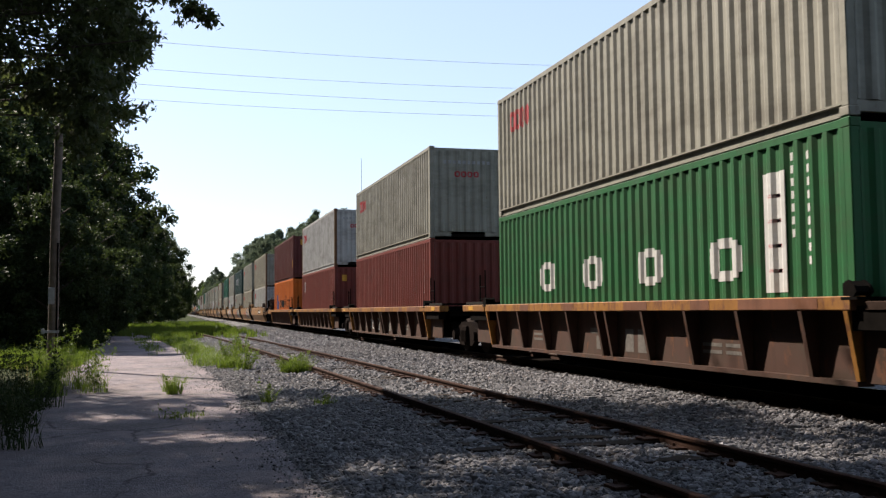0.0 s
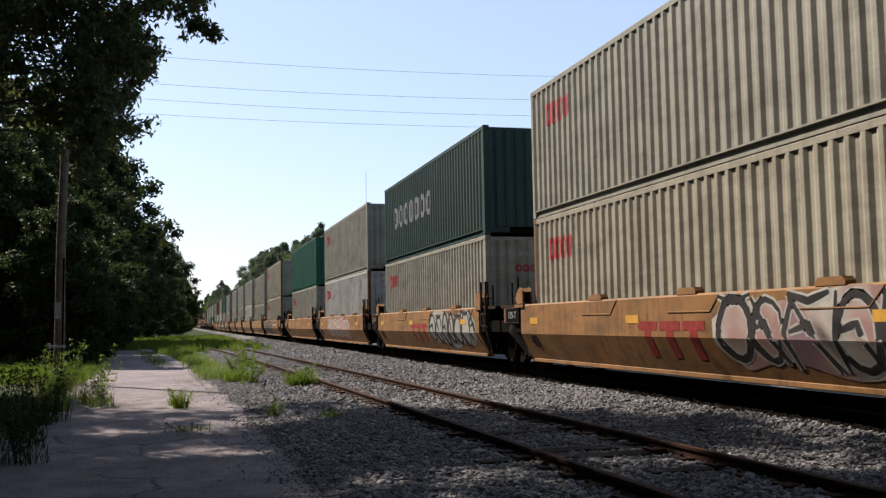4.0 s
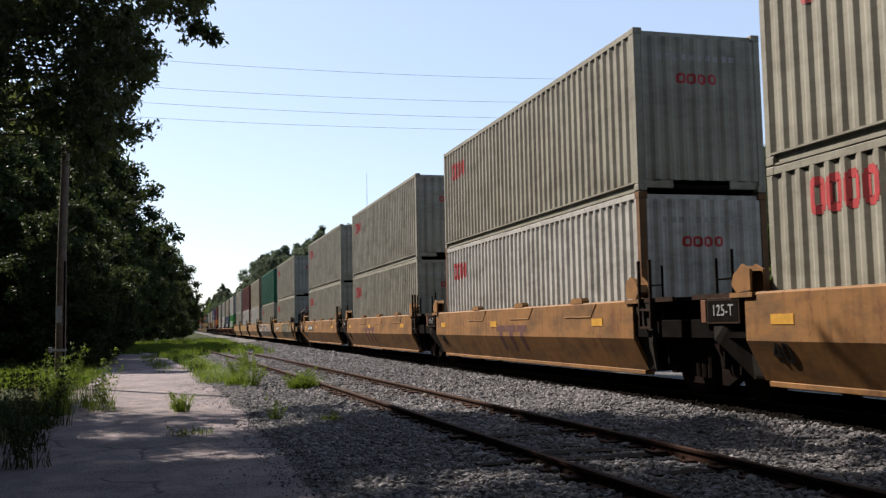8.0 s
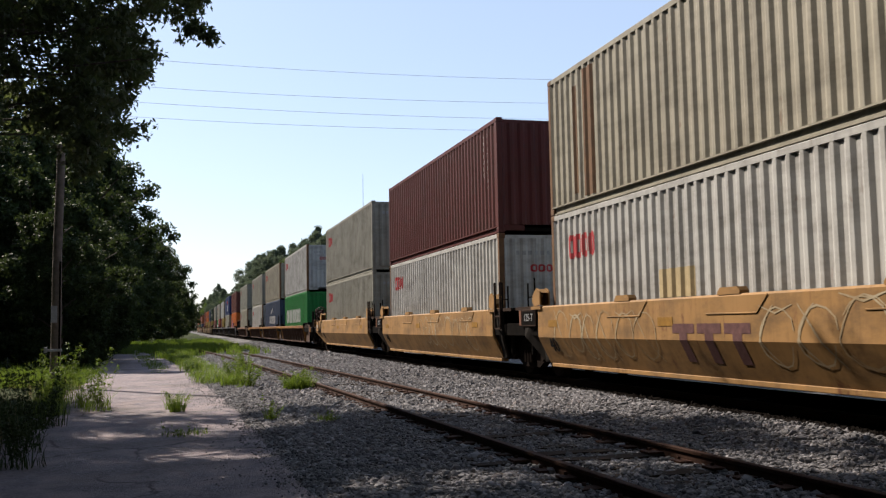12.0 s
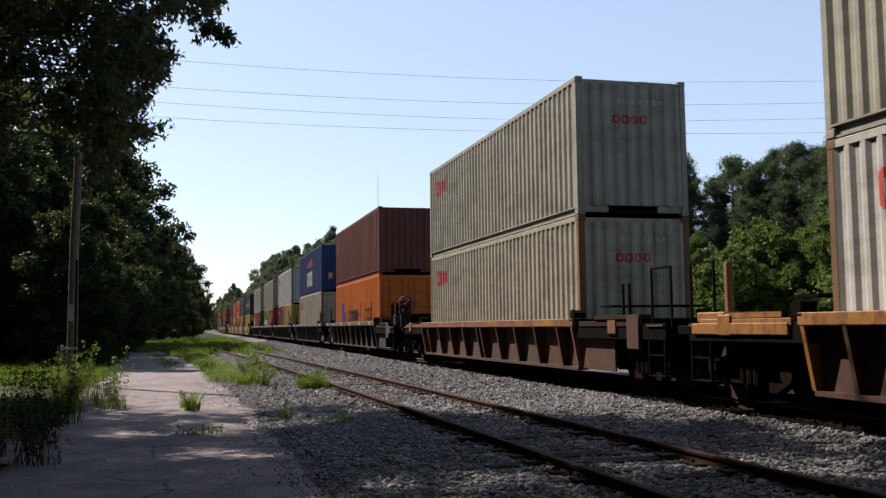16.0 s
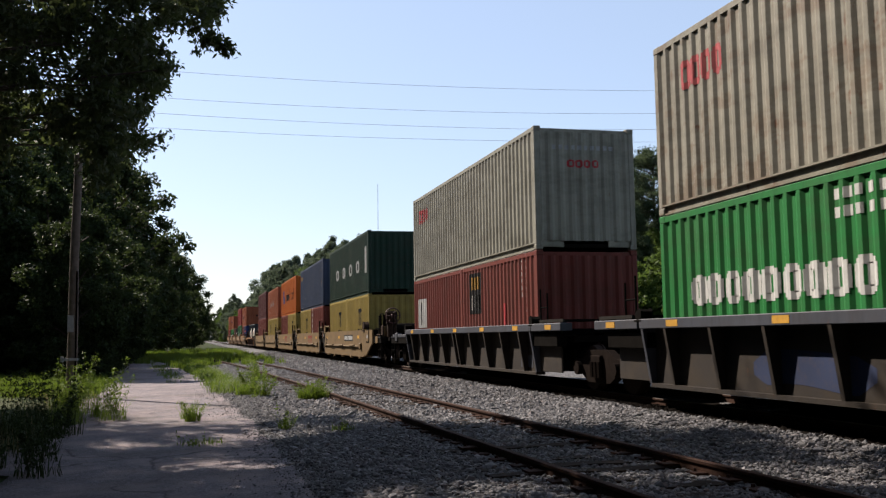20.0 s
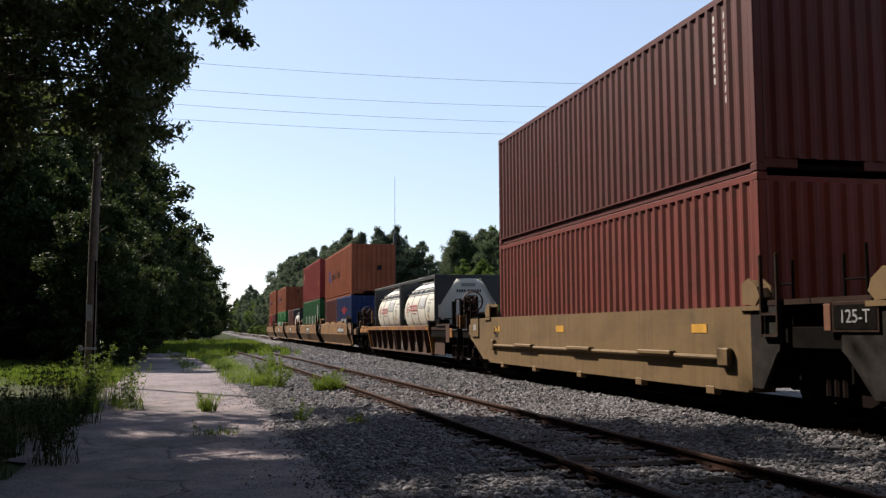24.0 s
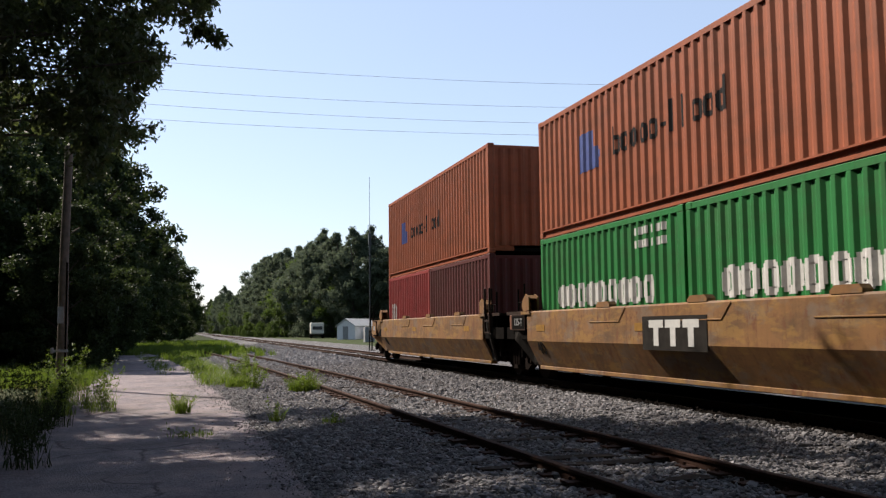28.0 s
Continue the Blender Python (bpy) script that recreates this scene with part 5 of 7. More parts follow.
def end_emblem():
    return [("emblem", "mark_red", [r for i in range(4) for r in ring(0.42 - i * 0.2, H - 0.93, 0.17, 0.18, 0.3)]),
            ("id_bars", "mark_grey", [(0.78 - i * 0.155 - 0.09, 0.78 - i * 0.155, H - 0.52, H - 0.42) for i in range(10)])]


def side_word(color, count=4, u=2.1, z=0.5, w=0.62, h=0.8, gap=1.15, ln=12.192):
    return [("word", color, blocks(ln, u, z, count, w, h, gap, 0.3))]


def bars_column(ln=12.192, u=9.6, z0=0.55, z1=2.2):
    y = ln - u - 0.5
    return [("stripe", "mark_white", [(y, y + 0.5, z0, z1)]),
            ("stripe_bars", "mark_red", [(y + 0.12, y + 0.4, z, z + 0.05) for z in np.arange(z0 + 0.25, z1 - 0.1, 0.32)])]


def ship_word(color="mark_black", z=0.95, far=8.09, pitch=0.586, h=0.56, shield=(8.8, 10.35, 1.05)):
    """A long dark word with a blue shield before it: far is where it starts, pitch the room for one shape."""
    rects = []
    for i in range(11):
        a = far - i * pitch
        w = 0.78 * pitch
        if i == 5:
            rects.append((a - 0.75 * w, a - 0.25 * w, z + 0.42 * h, z + 0.62 * h))
        elif i in (6, 7):
            rects.append((a - 0.3 * w, a, z, z + 1.55 * h))
        else:
            rects += ring(a, z, w, h, 0.34)
        if i in (0, 10):
            rects.append((a - 0.3 * w, a, z, z + 1.5 * h) if i == 0 else (a - w, a - 0.7 * w, z, z + 1.5 * h))
    lo, hi, tall = shield
    third = (hi - lo) / 3
    body = [(lo + third, hi, z - 0.1, z - 0.1 + tall), (lo + 0.3 * third, lo + third, z - 0.1, z - 0.1 + 0.55 * tall), (lo, lo + 0.3 * third, z + 0.12 * tall, z + 0.3 * tall)]
    return [("word", color, rects), ("shield", "mark_blue", body)]


SMALL_WORD = dict(z=1.18, far=8.57, pitch=0.345, h=0.34, shield=(9.12, 10.07, 0.74))


GREY_LABEL = "light grey corrugated steel shipping container with red mark"
WHITE_LABEL = "dirty white corrugated steel shipping container with red mark"

# ---- well cars ----
# A car unit's own space: x across, y from the near end of its load, z from the top of the rail.


def truck(parent, y, shared=True):
    """A two-axle truck under the car."""
    t = put("truck", cached("bolster", lambda: to_mesh("truck", boxes((-1.15, 1.15, -0.22, 0.22, 0.42, 0.72), (-0.35, 0.35, -0.5, 0.5, 0.66, 0.8), bevel=0.02))), M["truck"], parent, at=Matrix.Translation((0, y, TRACK_TOP - CAR_Z)))

    def frame_mesh():
        bm = prism(bmesh.new(), [(-1.2, 0.42), (-1.2, 0.62), (-0.75, 0.66), (-0.4, 0.82), (0.4, 0.82), (0.75, 0.66), (1.2, 0.62), (1.2, 0.42), (0.95, 0.42), (0.5, 0.2), (-0.5, 0.2), (-0.95, 0.42)], -0.08, 0.08)
        for yy in (-0.87, 0.87):
            rod(bm, (-0.18, yy, 0.46), (0.0, yy, 0.46), 0.13, seg=12)
        for k in (-0.16, 0.0, 0.16):
            rod(bm, (-0.12, k, 0.3), (-0.12, k, 0.6), 0.07, seg=8)
        return to_mesh("side_frame", bm)

    def wheel_mesh():
        bm = bmesh.new()
        for s in (-1, 1):
            rod(bm, (s * 0.69, 0, 0), (s * 0.82, 0, 0), 0.457, 0.44, seg=28)
            rod(bm, (s * 0.66, 0, 0), (s * 0.69, 0, 0), 0.485, seg=28)
            rod(bm, (s * 0.82, 0, 0), (s * 0.86, 0, 0), 0.16, seg=16)
        rod(bm, (-1.05, 0, 0), (1.05, 0, 0), 0.085, seg=10)
        return to_mesh("wheelset", bm)
    for s in (-1, 1):
        put("side_frame", cached("frame", frame_mesh), M["truck"], t, at=pose(s * 1.0, 0, 0, 0, 0, 0 if s < 0 else 180))
    for yy in (-0.87, 0.87):
        put("wheelset", cached("wheels", wheel_mesh), M["wheel"], t, at=Matrix.Translation((0, yy, 0.457)))
    return t


def words(text, size, depth=0.004):
    cu = bpy.data.curves.new("lettering", "FONT")
    cu.body, cu.size, cu.extrude = text, size, depth
    cu.align_x, cu.align_y = "CENTER", "CENTER"
    ob = new("lettering", cu)
    me = bpy.data.meshes.new_from_object(ob.evaluated_get(bpy.context.evaluated_depsgraph_get()))
    bpy.data.objects.remove(ob)
    me.materials.clear()
    me.materials.append(None)
    return me


FACE = Matrix.Rotation(-math.pi / 2, 4, "Z") @ Matrix.Rotation(math.pi / 2, 4, "X")  # lettering that looks towards -x, read from far to near


def lettering(text, size, mat, parent, x, y, z):
    return put("lettering", cached(("text", text, size), lambda: words(text, size)), mat, parent, at=Matrix.Translation((x, y, z)) @ FACE)


def end_gear(car, y, way, group_end=False, color="car_yellow", joint=None, brake=True):
    """Deck, bulkhead and fittings beyond one end of a well; way is -1 at the near end, 1 at the far end."""
    def b(name, mat, *rows, bevel=0.01):
        fixed = [(r[0], r[1], *sorted((y + way * r[2], y + way * r[3])), r[4], r[5]) for r in rows]
        return part(name, boxes(*fixed, bevel=bevel), M[mat], car)
    reach = (4.0 if way < 0 else 3.1) if group_end else 1.75
    b("bulkhead", "car_black", (-1.22, 1.22, 0.1, 0.35, 0.25, 1.15 if not color.startswith("car_") else 1.34))
    b("end_deck", "car_black", (-1.1, 1.1, 0.35, reach, 0.86, 1.0), (-0.35, 0.35, 0.35, reach, 0.7, 0.87))
    b("end_sill", "car_black", (-1.42, -1.2, 0.1, reach - 0.15, 0.78, 1.05))
    b("end_sill", "car_black", (1.2, 1.42, 0.1, reach - 0.15, 0.78, 1.05))
    if joint:
        truck(car, y + way * joint)
    if group_end:
        b("step", "car_black", (-1.42, -1.37, reach - 0.75, reach - 0.725, 0.2, 0.9), (-1.42, -1.37, reach - 0.225, reach - 0.2, 0.2, 0.9), (-1.43, -1.25, reach - 0.75, reach - 0.2, 0.2, 0.22), (-1.43, -1.3, reach - 0.75, reach - 0.2, 0.53, 0.55), bevel=0)
        def post(yy, x=-1.33, hi=1.95, w=0.05):
            b("hand_post", "car_black", (x - w, x + w, yy - w, yy + w, 0.98, hi), bevel=0)
        post(reach - 0.1, w=0.016)
        post(reach - 0.75, w=0.016)
        b("hand_rail", "car_black", (-1.345, -1.315, reach - 0.75, reach - 0.1, 1.92, 1.95), bevel=0)
        b("edge_strip", "chord_grey", (-1.45, -1.40, reach - 0.75, reach - 0.2, 1.0, 1.03), bevel=0)
        if way < 0 and not brake:
            post(1.9, -1.2, 1.75, 0.02)
            post(2.15, -1.2, 1.75, 0.02)
        if way < 0 and brake:
            post(2.55, -1.2, 1.9, 0.06)
            post(3.25, -1.15, 1.92, 0.05)
            b("brake_stand", "gear_brown", (-1.12, -0.8, 3.5, 3.78, 1.0, 1.75), bevel=0.03)
            b("gear_case", "gear_brown", (-1.16, -0.74, 3.44, 3.8, 1.5, 2.05), bevel=0.06)
            hub = Vector((-0.95, y + way * 3.88, 1.86))
            rim = [hub + Vector((0.3 * math.cos(0.3 * k), 0, 0.3 * math.sin(0.3 * k))) for k in range(22)]
            wheel = bmesh.new()
            for p, q in zip(rim, rim[1:]):
                rod(wheel, p, q, 0.024, seg=6)
            for k in range(6):
                rod(wheel, hub, hub + Vector((0.29 * math.cos(k * math.pi / 3), 0, 0.29 * math.sin(k * math.pi / 3))), 0.014, seg=5)
            part("brake_wheel", wheel, M["brake_red"], car, "dark red brake wheel")
            part("wheel_hub", rod(bmesh.new(), (-0.95, y + way * 3.78, 1.86), (-0.95, y + way * 3.96, 1.86), 0.07, seg=12), M["brake_red"], car)
            b("control_valve", "gear_brown", (-1.2, -0.7, 2.65, 3.1, 1.0, 1.5), bevel=0.05)
            b("valve_cover", color, (-1.25, -0.95, 3.32, 3.48, 1.02, 1.45), bevel=0.02)
            b("brake_pipe", "gear_brown", (-1.28, -1.2, 2.0, 3.4, 1.08, 1.14), bevel=0.02)
            b("end_ladder", color, (-1.46, -1.43, 2.8, 3.3, 0.78, 1.06), bevel=0.005)
        if way < 0 and brake:
            tank = rod(bmesh.new(), (-0.95, y + way * 2.35, 1.38), (0.7, y + way * 2.35, 1.38), 0.19, seg=16)
            part("air_reservoir", tank, M["car_black"], car)
            b("valve_box", "car_black", (-1.3, -0.95, 0.6, 1.0, 1.0, 1.35))
        else:
            b("deck_box", color, (-1.46, -1.28, 1.75, 2.1, 0.86, 1.16), bevel=0.02)
        b("walkway_grate", "car_black", (-1.0, 1.0, 0.45, 0.95, 1.36, 1.40), bevel=0)
        b("coupler", "truck", (-0.12, 0.12, reach, reach + 0.55, 0.72, 0.98), bevel=0.04)
        b("coupler_head", "truck", (-0.24, 0.24, reach + 0.35, reach + 0.75, 0.68, 1.02), bevel=0.06)
        truck(car, y + way * (2.5 if way < 0 else 1.8))
    else:
        if color.startswith("car_"):
            b("end_platform", "car_black", (-1.45, 1.45, 0.3, 1.5, 1.34, 1.39), bevel=0)
            b("platform_edge", "gear_brown", (-1.475, -1.45, 0.35, 1.45, 1.33, 1.4), bevel=0)
            b("hose", "car_black", (-1.3, -1.2, 0.9, 1.0, 0.35, 1.3), bevel=0.03)
        b("brake_rigging", "car_black", (-1.0, 1.0, 0.36, 1.5, 0.26, 0.72), bevel=0.02)
        b("pivot", "truck", (-0.45, 0.45, reach - 0.6, reach - 0.05, 0.6, 1.05), bevel=0.05)
        rods = bmesh.new()
        rod(rods, (-1.36, y + way * 0.55, 0.9), (-1.36, y + way * 0.55, 2.0), 0.02)
        rod(rods, (-1.36, y + way * 0.95, 0.9), (-1.36, y + way * 0.95, 1.9), 0.02)
        for z in (1.1, 1.3, 1.6):
            rod(rods, (-1.36, y + way * 0.55, z), (-1.36, y + way * 0.95, z), 0.014)
        part("grab_iron", rods, M["car_black"], car)


def guide(car, y, way, mat, z, size=1.25):
    """The wedge that steers a load into the well, one on each side."""
    def make():
        bm = bmesh.new()
        cheek = [(-0.04, 0.02), (0.22, 0.0), (0.31, 0.09), (0.26, 0.2), (0.1, 0.3), (-0.04, 0.24)]
        for x in (-0.12, 0.06):
            prism(bm, cheek, x, x + 0.03)
        prism(bm, [(0.2, 0.02), (0.285, 0.09), (0.24, 0.19), (0.09, 0.28), (-0.02, 0.22), (0.06, 0.24), (0.2, 0.17), (0.24, 0.1)], -0.09, 0.06)
        box(bm, -0.13, 0.08, -0.08, 0.34, -0.05, 0.0)
        return to_mesh("guide", bm)
    for s in (-1, 1):
        me = cached(("guide", way), lambda: mirrored(cached("guide", make), way))
        put("guide", me, M[mat], car, at=Matrix.Translation((s * 1.36, y, z)) @ Matrix.Diagonal((1.1, size, size, 1)))


def mirrored(me, way):
    if way > 0:
        return me
    bm = bmesh.new()
    bm.from_mesh(me)
    for v in bm.verts:
        v.co.y = -v.co.y
    bmesh.ops.reverse_faces(bm, faces=bm.faces[:])
    return to_mesh("guide", bm)


def clouds(name, cols, scale=0.9):
    """Sprayed paint that runs from colour to colour, thin in places."""
    m, n, l, b = nodes_of(name)
    p = coords(n, l, (1, 1, 0.8))
    big = texture(n, "ShaderNodeTexNoise", scale, p, l, 2, 0.5)
    fine = texture(n, "ShaderNodeTexNoise", 14.0, p, l, 6, 0.7)
    k = len(cols) - 1
    c = ramp(n, l, big.outputs[0], [(0.32 + 0.36 * i / max(1, k), q) for i, q in enumerate(cols)])
    c = mix(n, l, ramp(n, l, fine.outputs[0], ((0.5, 0.0), (0.75, 0.3))), c, (0.09, 0.06, 0.035))
    l.new(c, b.inputs["Base Color"])
    b.inputs["Roughness"].default_value, b.inputs["Specular IOR Level"].default_value = 0.85, 0.08
    return m


INK, CHALK = clouds("spray_ink", ((0.014, 0.014, 0.016), (0.03, 0.028, 0.03))), clouds("spray_chalk", ((0.33, 0.33, 0.31), (0.24, 0.24, 0.22)))
FADED_CHALK = clouds("spray_faded_chalk", ((0.3, 0.26, 0.18), (0.2, 0.14, 0.075)))
RED_INK = clouds("spray_red", ((0.2, 0.03, 0.02), (0.15, 0.05, 0.03)))
# each kind: the ground that is sprayed first, the strokes on it, and the line round the strokes
SPRAY = {
    "silver": (clouds("spray_silver", ((0.17, 0.18, 0.18), (0.23, 0.225, 0.205), (0.13, 0.145, 0.15))), INK, None),
    "dark": (None, INK, CHALK),
    "pale": (clouds("spray_pale", ((0.16, 0.22, 0.22), (0.3, 0.29, 0.26), (0.22, 0.13, 0.12), (0.14, 0.09, 0.11))), INK, CHALK),
    "smoke": (clouds("spray_smoke", ((0.05, 0.055, 0.04), (0.17, 0.175, 0.13), (0.085, 0.09, 0.07), (0.19, 0.11, 0.08))), INK, None),
    "scribble": (None, INK, None),
    "tag": (None, CHALK, None),
    "outline": (None, FADED_CHALK, None),
    "blue": (clouds("spray_blue", ((0.02, 0.026, 0.05), (0.03, 0.04, 0.08))), None, None),
    "pink": (clouds("spray_pink", ((0.24, 0.1, 0.08), (0.2, 0.15, 0.13))), CHALK, RED_INK),
}


def graffiti(car, y0, y1, z0, z1, kind, seed, x=-1.47, knee=True):
    """Sprayed letters without meaning: a ground with a soft wavy edge, and bent strokes with a line round them."""
    rng = random.Random(seed)
    ground, ink, edge = SPRAY[kind]

    def at(y, z, lift):
        return (x - lift + (0.26 * (0.76 - z) / 0.52 if knee and z < 0.76 else 0), y, z)

    def sprayed(bm, mat):
        o = part("graffiti", bm, mat, car, "sprayed graffiti")
        o["kind"] = "stuff"
    if ground is not None:
        bm, n, last = bmesh.new(), 48, None
        for i in range(n + 1):
            y = y0 + (y1 - y0) * i / n
            fall = min(1, 5 * min(i, n - i) / n + 0.35)
            hi = z0 + (z1 - z0) * (0.5 + 0.5 * fall * (0.86 + 0.14 * math.sin(1.9 * y + seed)))
            lo = z0 + (z1 - z0) * (0.5 - 0.5 * fall * (0.84 + 0.16 * math.sin(2.6 * y + 2 * seed)))
            col = [bm.verts.new(at(y, z, 0.003)) for z in (lo, min(max(0.76, lo), hi) if knee else (lo + hi) / 2, hi)]
            if last:
                for k in (0, 1):
                    bm.faces.new((last[k], col[k], col[k + 1], last[k + 1]))
            last = col
        sprayed(bm, ground)
    strokes, y = [], y1 - 0.15
    while y > y0 + 0.35:
        w, lean = rng.uniform(0.5, 0.8), rng.uniform(-0.12, 0.12)
        a, b = z0 + (z1 - z0) * rng.uniform(0.04, 0.16), z0 + (z1 - z0) * rng.uniform(0.84, 0.97)
        m = (a + b) / 2
        shapes = [[(y, a), (y - lean, m), (y + lean, b)], [(y - w, a), (y - 0.5 * w, m), (y, b)], [(y, b), (y - 0.5 * w, b - 0.1), (y - w, b)], [(y, m), (y - 0.5 * w, m + 0.1), (y - 0.9 * w, a)]]
        shapes.append([(y - 0.5 * w + 0.5 * w * math.cos(q), m + 0.45 * (b - a) * math.sin(q)) for q in np.linspace(0.5, 5.6, 12)])
        shapes.append([(y - 0.5 * w + 0.5 * w * math.sin(3 * q), a + (b - a) * q) for q in np.linspace(0, 1, 10)])
        shapes.append([(y - 0.5 * w - 0.5 * w * math.cos(q) * (1 + 0.2 * math.sin(2 * q)), m + 0.47 * (b - a) * math.sin(q)) for q in np.linspace(0.2, 6.0, 14)])
        for pts in rng.sample(shapes[4:], 2) + rng.sample(shapes[1:4], 1) if kind == "outline" else rng.sample(shapes, 2 if kind == "scribble" else 4):
            strokes.append((pts, rng.uniform(0.06, 0.105) * {"scribble": 0.32, "outline": 0.32, "tag": 0.6, "dark": 2.1}.get(kind, 1)))
        y -= w + rng.uniform(0.02, 0.16)

    def ribbons(grow, lift):
        bm = bmesh.new()
        for pts, wide in strokes:
            fine = []
            for (ya, za), (yb, zb) in zip(pts, pts[1:]):
                fine += [(ya + (yb - ya) * k / 5, za + (zb - za) * k / 5) for k in range(5)]
            fine.append(pts[-1])
            last = None
            for i, (yy, zz) in enumerate(fine):
                (ya, za), (yb, zb) = fine[max(0, i - 1)], fine[min(len(fine) - 1, i + 1)]
                d = max(1e-6, math.hypot(yb - ya, zb - za))
                h = (wide * (0.55 + 0.45 * math.sin(math.pi * i / (len(fine) - 1))) + grow) / 2
                side = ((zb - za) / d * h, -(yb - ya) / d * h)
                now = [bm.verts.new(at(yy + k * side[0], zz + k * side[1], lift)) for k in (-1, 1)]
                if last:
                    bm.faces.new((last[0], last[1], now[1], now[0]))
                last = now
        return bm
    if edge is not None:
        sprayed(ribbons(0.06, 0.0045), edge)
    if ink is not None:
        sprayed(ribbons(0.0, 0.006), ink)


def yellow_car(y_front, label, near_end=False, far_end=False, plate="number", spray=None, tan=False, plate_u=5.5, logo=None, joint=1.7, coat="car_yellow"):
    """A well car unit with deep plate sides bent inwards below the knee."""
    color = "car_tan" if tan else coat
    car = thing("well_car", label, "rail car", Matrix.Translation((TRACK_X, y_front, CAR_Z)), "well cars of the train")
    y0, y1 = -0.12, 12.42
    top = 1.39 if not tan else 1.335

    def side_prof():
        if tan:
            return [(-1.47, 0.2), (-1.47, top), (-1.33, top), (-1.33, 0.2)]
        return [(-1.21, 0.24), (-1.47, 0.76), (-1.47, top - 0.03), (-1.44, top), (-1.30, top), (-1.30, top - 0.1), (-1.40, top - 0.1), (-1.40, 0.76), (-1.14, 0.24)]
    for s in (1, -1):
        def make(s=s):
            bm = prism(bmesh.new(), [(x * s, z) for x, z in side_prof()], y0, y1, "y")
            return to_mesh("side_plate", bm)
        put("side_plate", cached(("yside", tan, s), make), M[color], car)
        put("bottom_flange", cached(("flange", tan, s), lambda s=s: to_mesh("bottom_flange", boxes((*sorted((s * (1.47 if tan else 1.225), s * 1.05)), y0 + 0.1, y1 - 0.1, 0.16, 0.236), bevel=0.01))), M[color], car)
    put("well_floor", cached("wfloor", lambda: to_mesh("well_floor", boxes(*[(-1.2, 1.2, y, y + 0.5, 0.2, 0.3) for y in (0.2, 2.9, 5.85, 8.8, 11.5)]))), M["car_black"], car)
    for y, way, far in ((0.0, -1, near_end), (12.3, 1, far_end)):
        end_gear(car, y, way, far, color, joint if way < 0 and not near_end else None)
        guide(car, y + way * 0.0, way, "gear_brown" if far and way < 0 else color, top)
    if not tan:
        wide = near_end and coat == "car_worn"
        for yy in (2.85, 5.94, 9.04) if wide else (2.2, 5.4, 8.6):
            ln = 1.03 if wide else 0.6 if near_end else 0.27

            def flap(ln=ln):
                bm = prism(bmesh.new(), [(-ln, 0.0), (ln, 0.0), (ln, 0.04), (ln - 0.08, 0.1), (-ln + 0.05, 0.1), (-ln, 0.05)], -0.075, 0.07)
                return to_mesh("hatch", bm)
            put("hatch", cached(("hatch", ln), flap), M["car_yellow" if wide else color], car, at=Matrix.Translation((-1.39, yy, top - 0.005)))

            def lip(w=1.03 if wide else 0.8):
                bm = bmesh.new()
                rod(bm, (0, -w + 0.15, -0.26), (0, w - 0.25, -0.26), 0.012, seg=6)
                rod(bm, (0, -w + 0.15, -0.26), (0, -w - 0.1, -0.03), 0.012, seg=6)
                if wide:
                    rod(bm, (0, w - 0.25, -0.26), (0, w, -0.03), 0.012, seg=6)
                return to_mesh("weld_line", bm)
            put("weld_line", cached(("lip", wide), lip), M[color], car, at=Matrix.Translation((-1.472, yy, top)))
    else:
        def pipe():
            bm = rod(bmesh.new(), (-1.52, 0.6, 0.62), (-1.52, 11.8, 0.62), 0.035)
            box(bm, -1.56, -1.47, 0.35, 0.65, 0.5, 0.76, 0.02)
            box(bm, -1.56, -1.47, 11.75, 12.0, 0.5, 0.76, 0.02)
            return to_mesh("rod_guard", bm)
        put("rod_guard", cached("pipe", pipe), M[color], car)
        for yy in (2.6, 5.9, 9.3):
            put("folding_step", cached("fold", lambda: to_mesh("folding_step", boxes((-0.1, 0.02, -0.6, 0.6, 0.0, 0.07), bevel=0.015))), M[color], car, at=Matrix.Translation((-1.5, yy, 0.62)))
        for yy in (1.0, 3.4, 6.1, 8.8, 11.2):
            put("jack_pad", cached("pad", lambda: to_mesh("jack_pad", boxes((-0.06, 0.06, -0.12, 0.12, 0.08, 0.2), bevel=0.01))), M[color], car, at=Matrix.Translation((-1.42, yy, 0)))
    # ends: wings or dark plates, ladder and small signs
    def wing(way, tip, mat, name, start, low):
        """A side plate that runs on past the load and is cut away below."""
        e = y0 if way < 0 else y1
        k = abs(tip - start)
        out = [(start, 0.24), (start + way * low, 0.24), (start + way * k * 0.88, 0.70), (tip, 0.76), (tip, top - 0.01), (start, top - 0.01)]
        bm = prism(bmesh.new(), out, -1.468, -1.41)
        if not tan:
            for v in bm.verts:
                if v.co.z < 0.76:
                    v.co.x += 0.26 * (0.76 - v.co.z) / 0.52
        return part(name, bm, M[mat], car)
    if near_end:
        tip = -2.16 if tan else -1.97
        wing(-1, tip, color, "end_wing", y0 + 0.003, 0.5)
        yb = -1.43 if tan else -1.95
        bd = part("card_board", boxes((-1.485, -1.469, yb, yb + 0.62, 0.79, 1.36), bevel=0.006), M["car_black"], car)
        part("card_face", boxes((-1.492, -1.486, yb + 0.06, yb + 0.56, 0.84, 1.31), bevel=0.001), M[color], bd)
        part("card", boxes((-1.497, -1.493, yb + 0.15, yb + 0.42, 0.98, 1.12)), M["mark_grey"], bd)
    else:
        wing(-1, -0.78, "plate_grey", "end_plate", y0 - 0.003, 0.25)
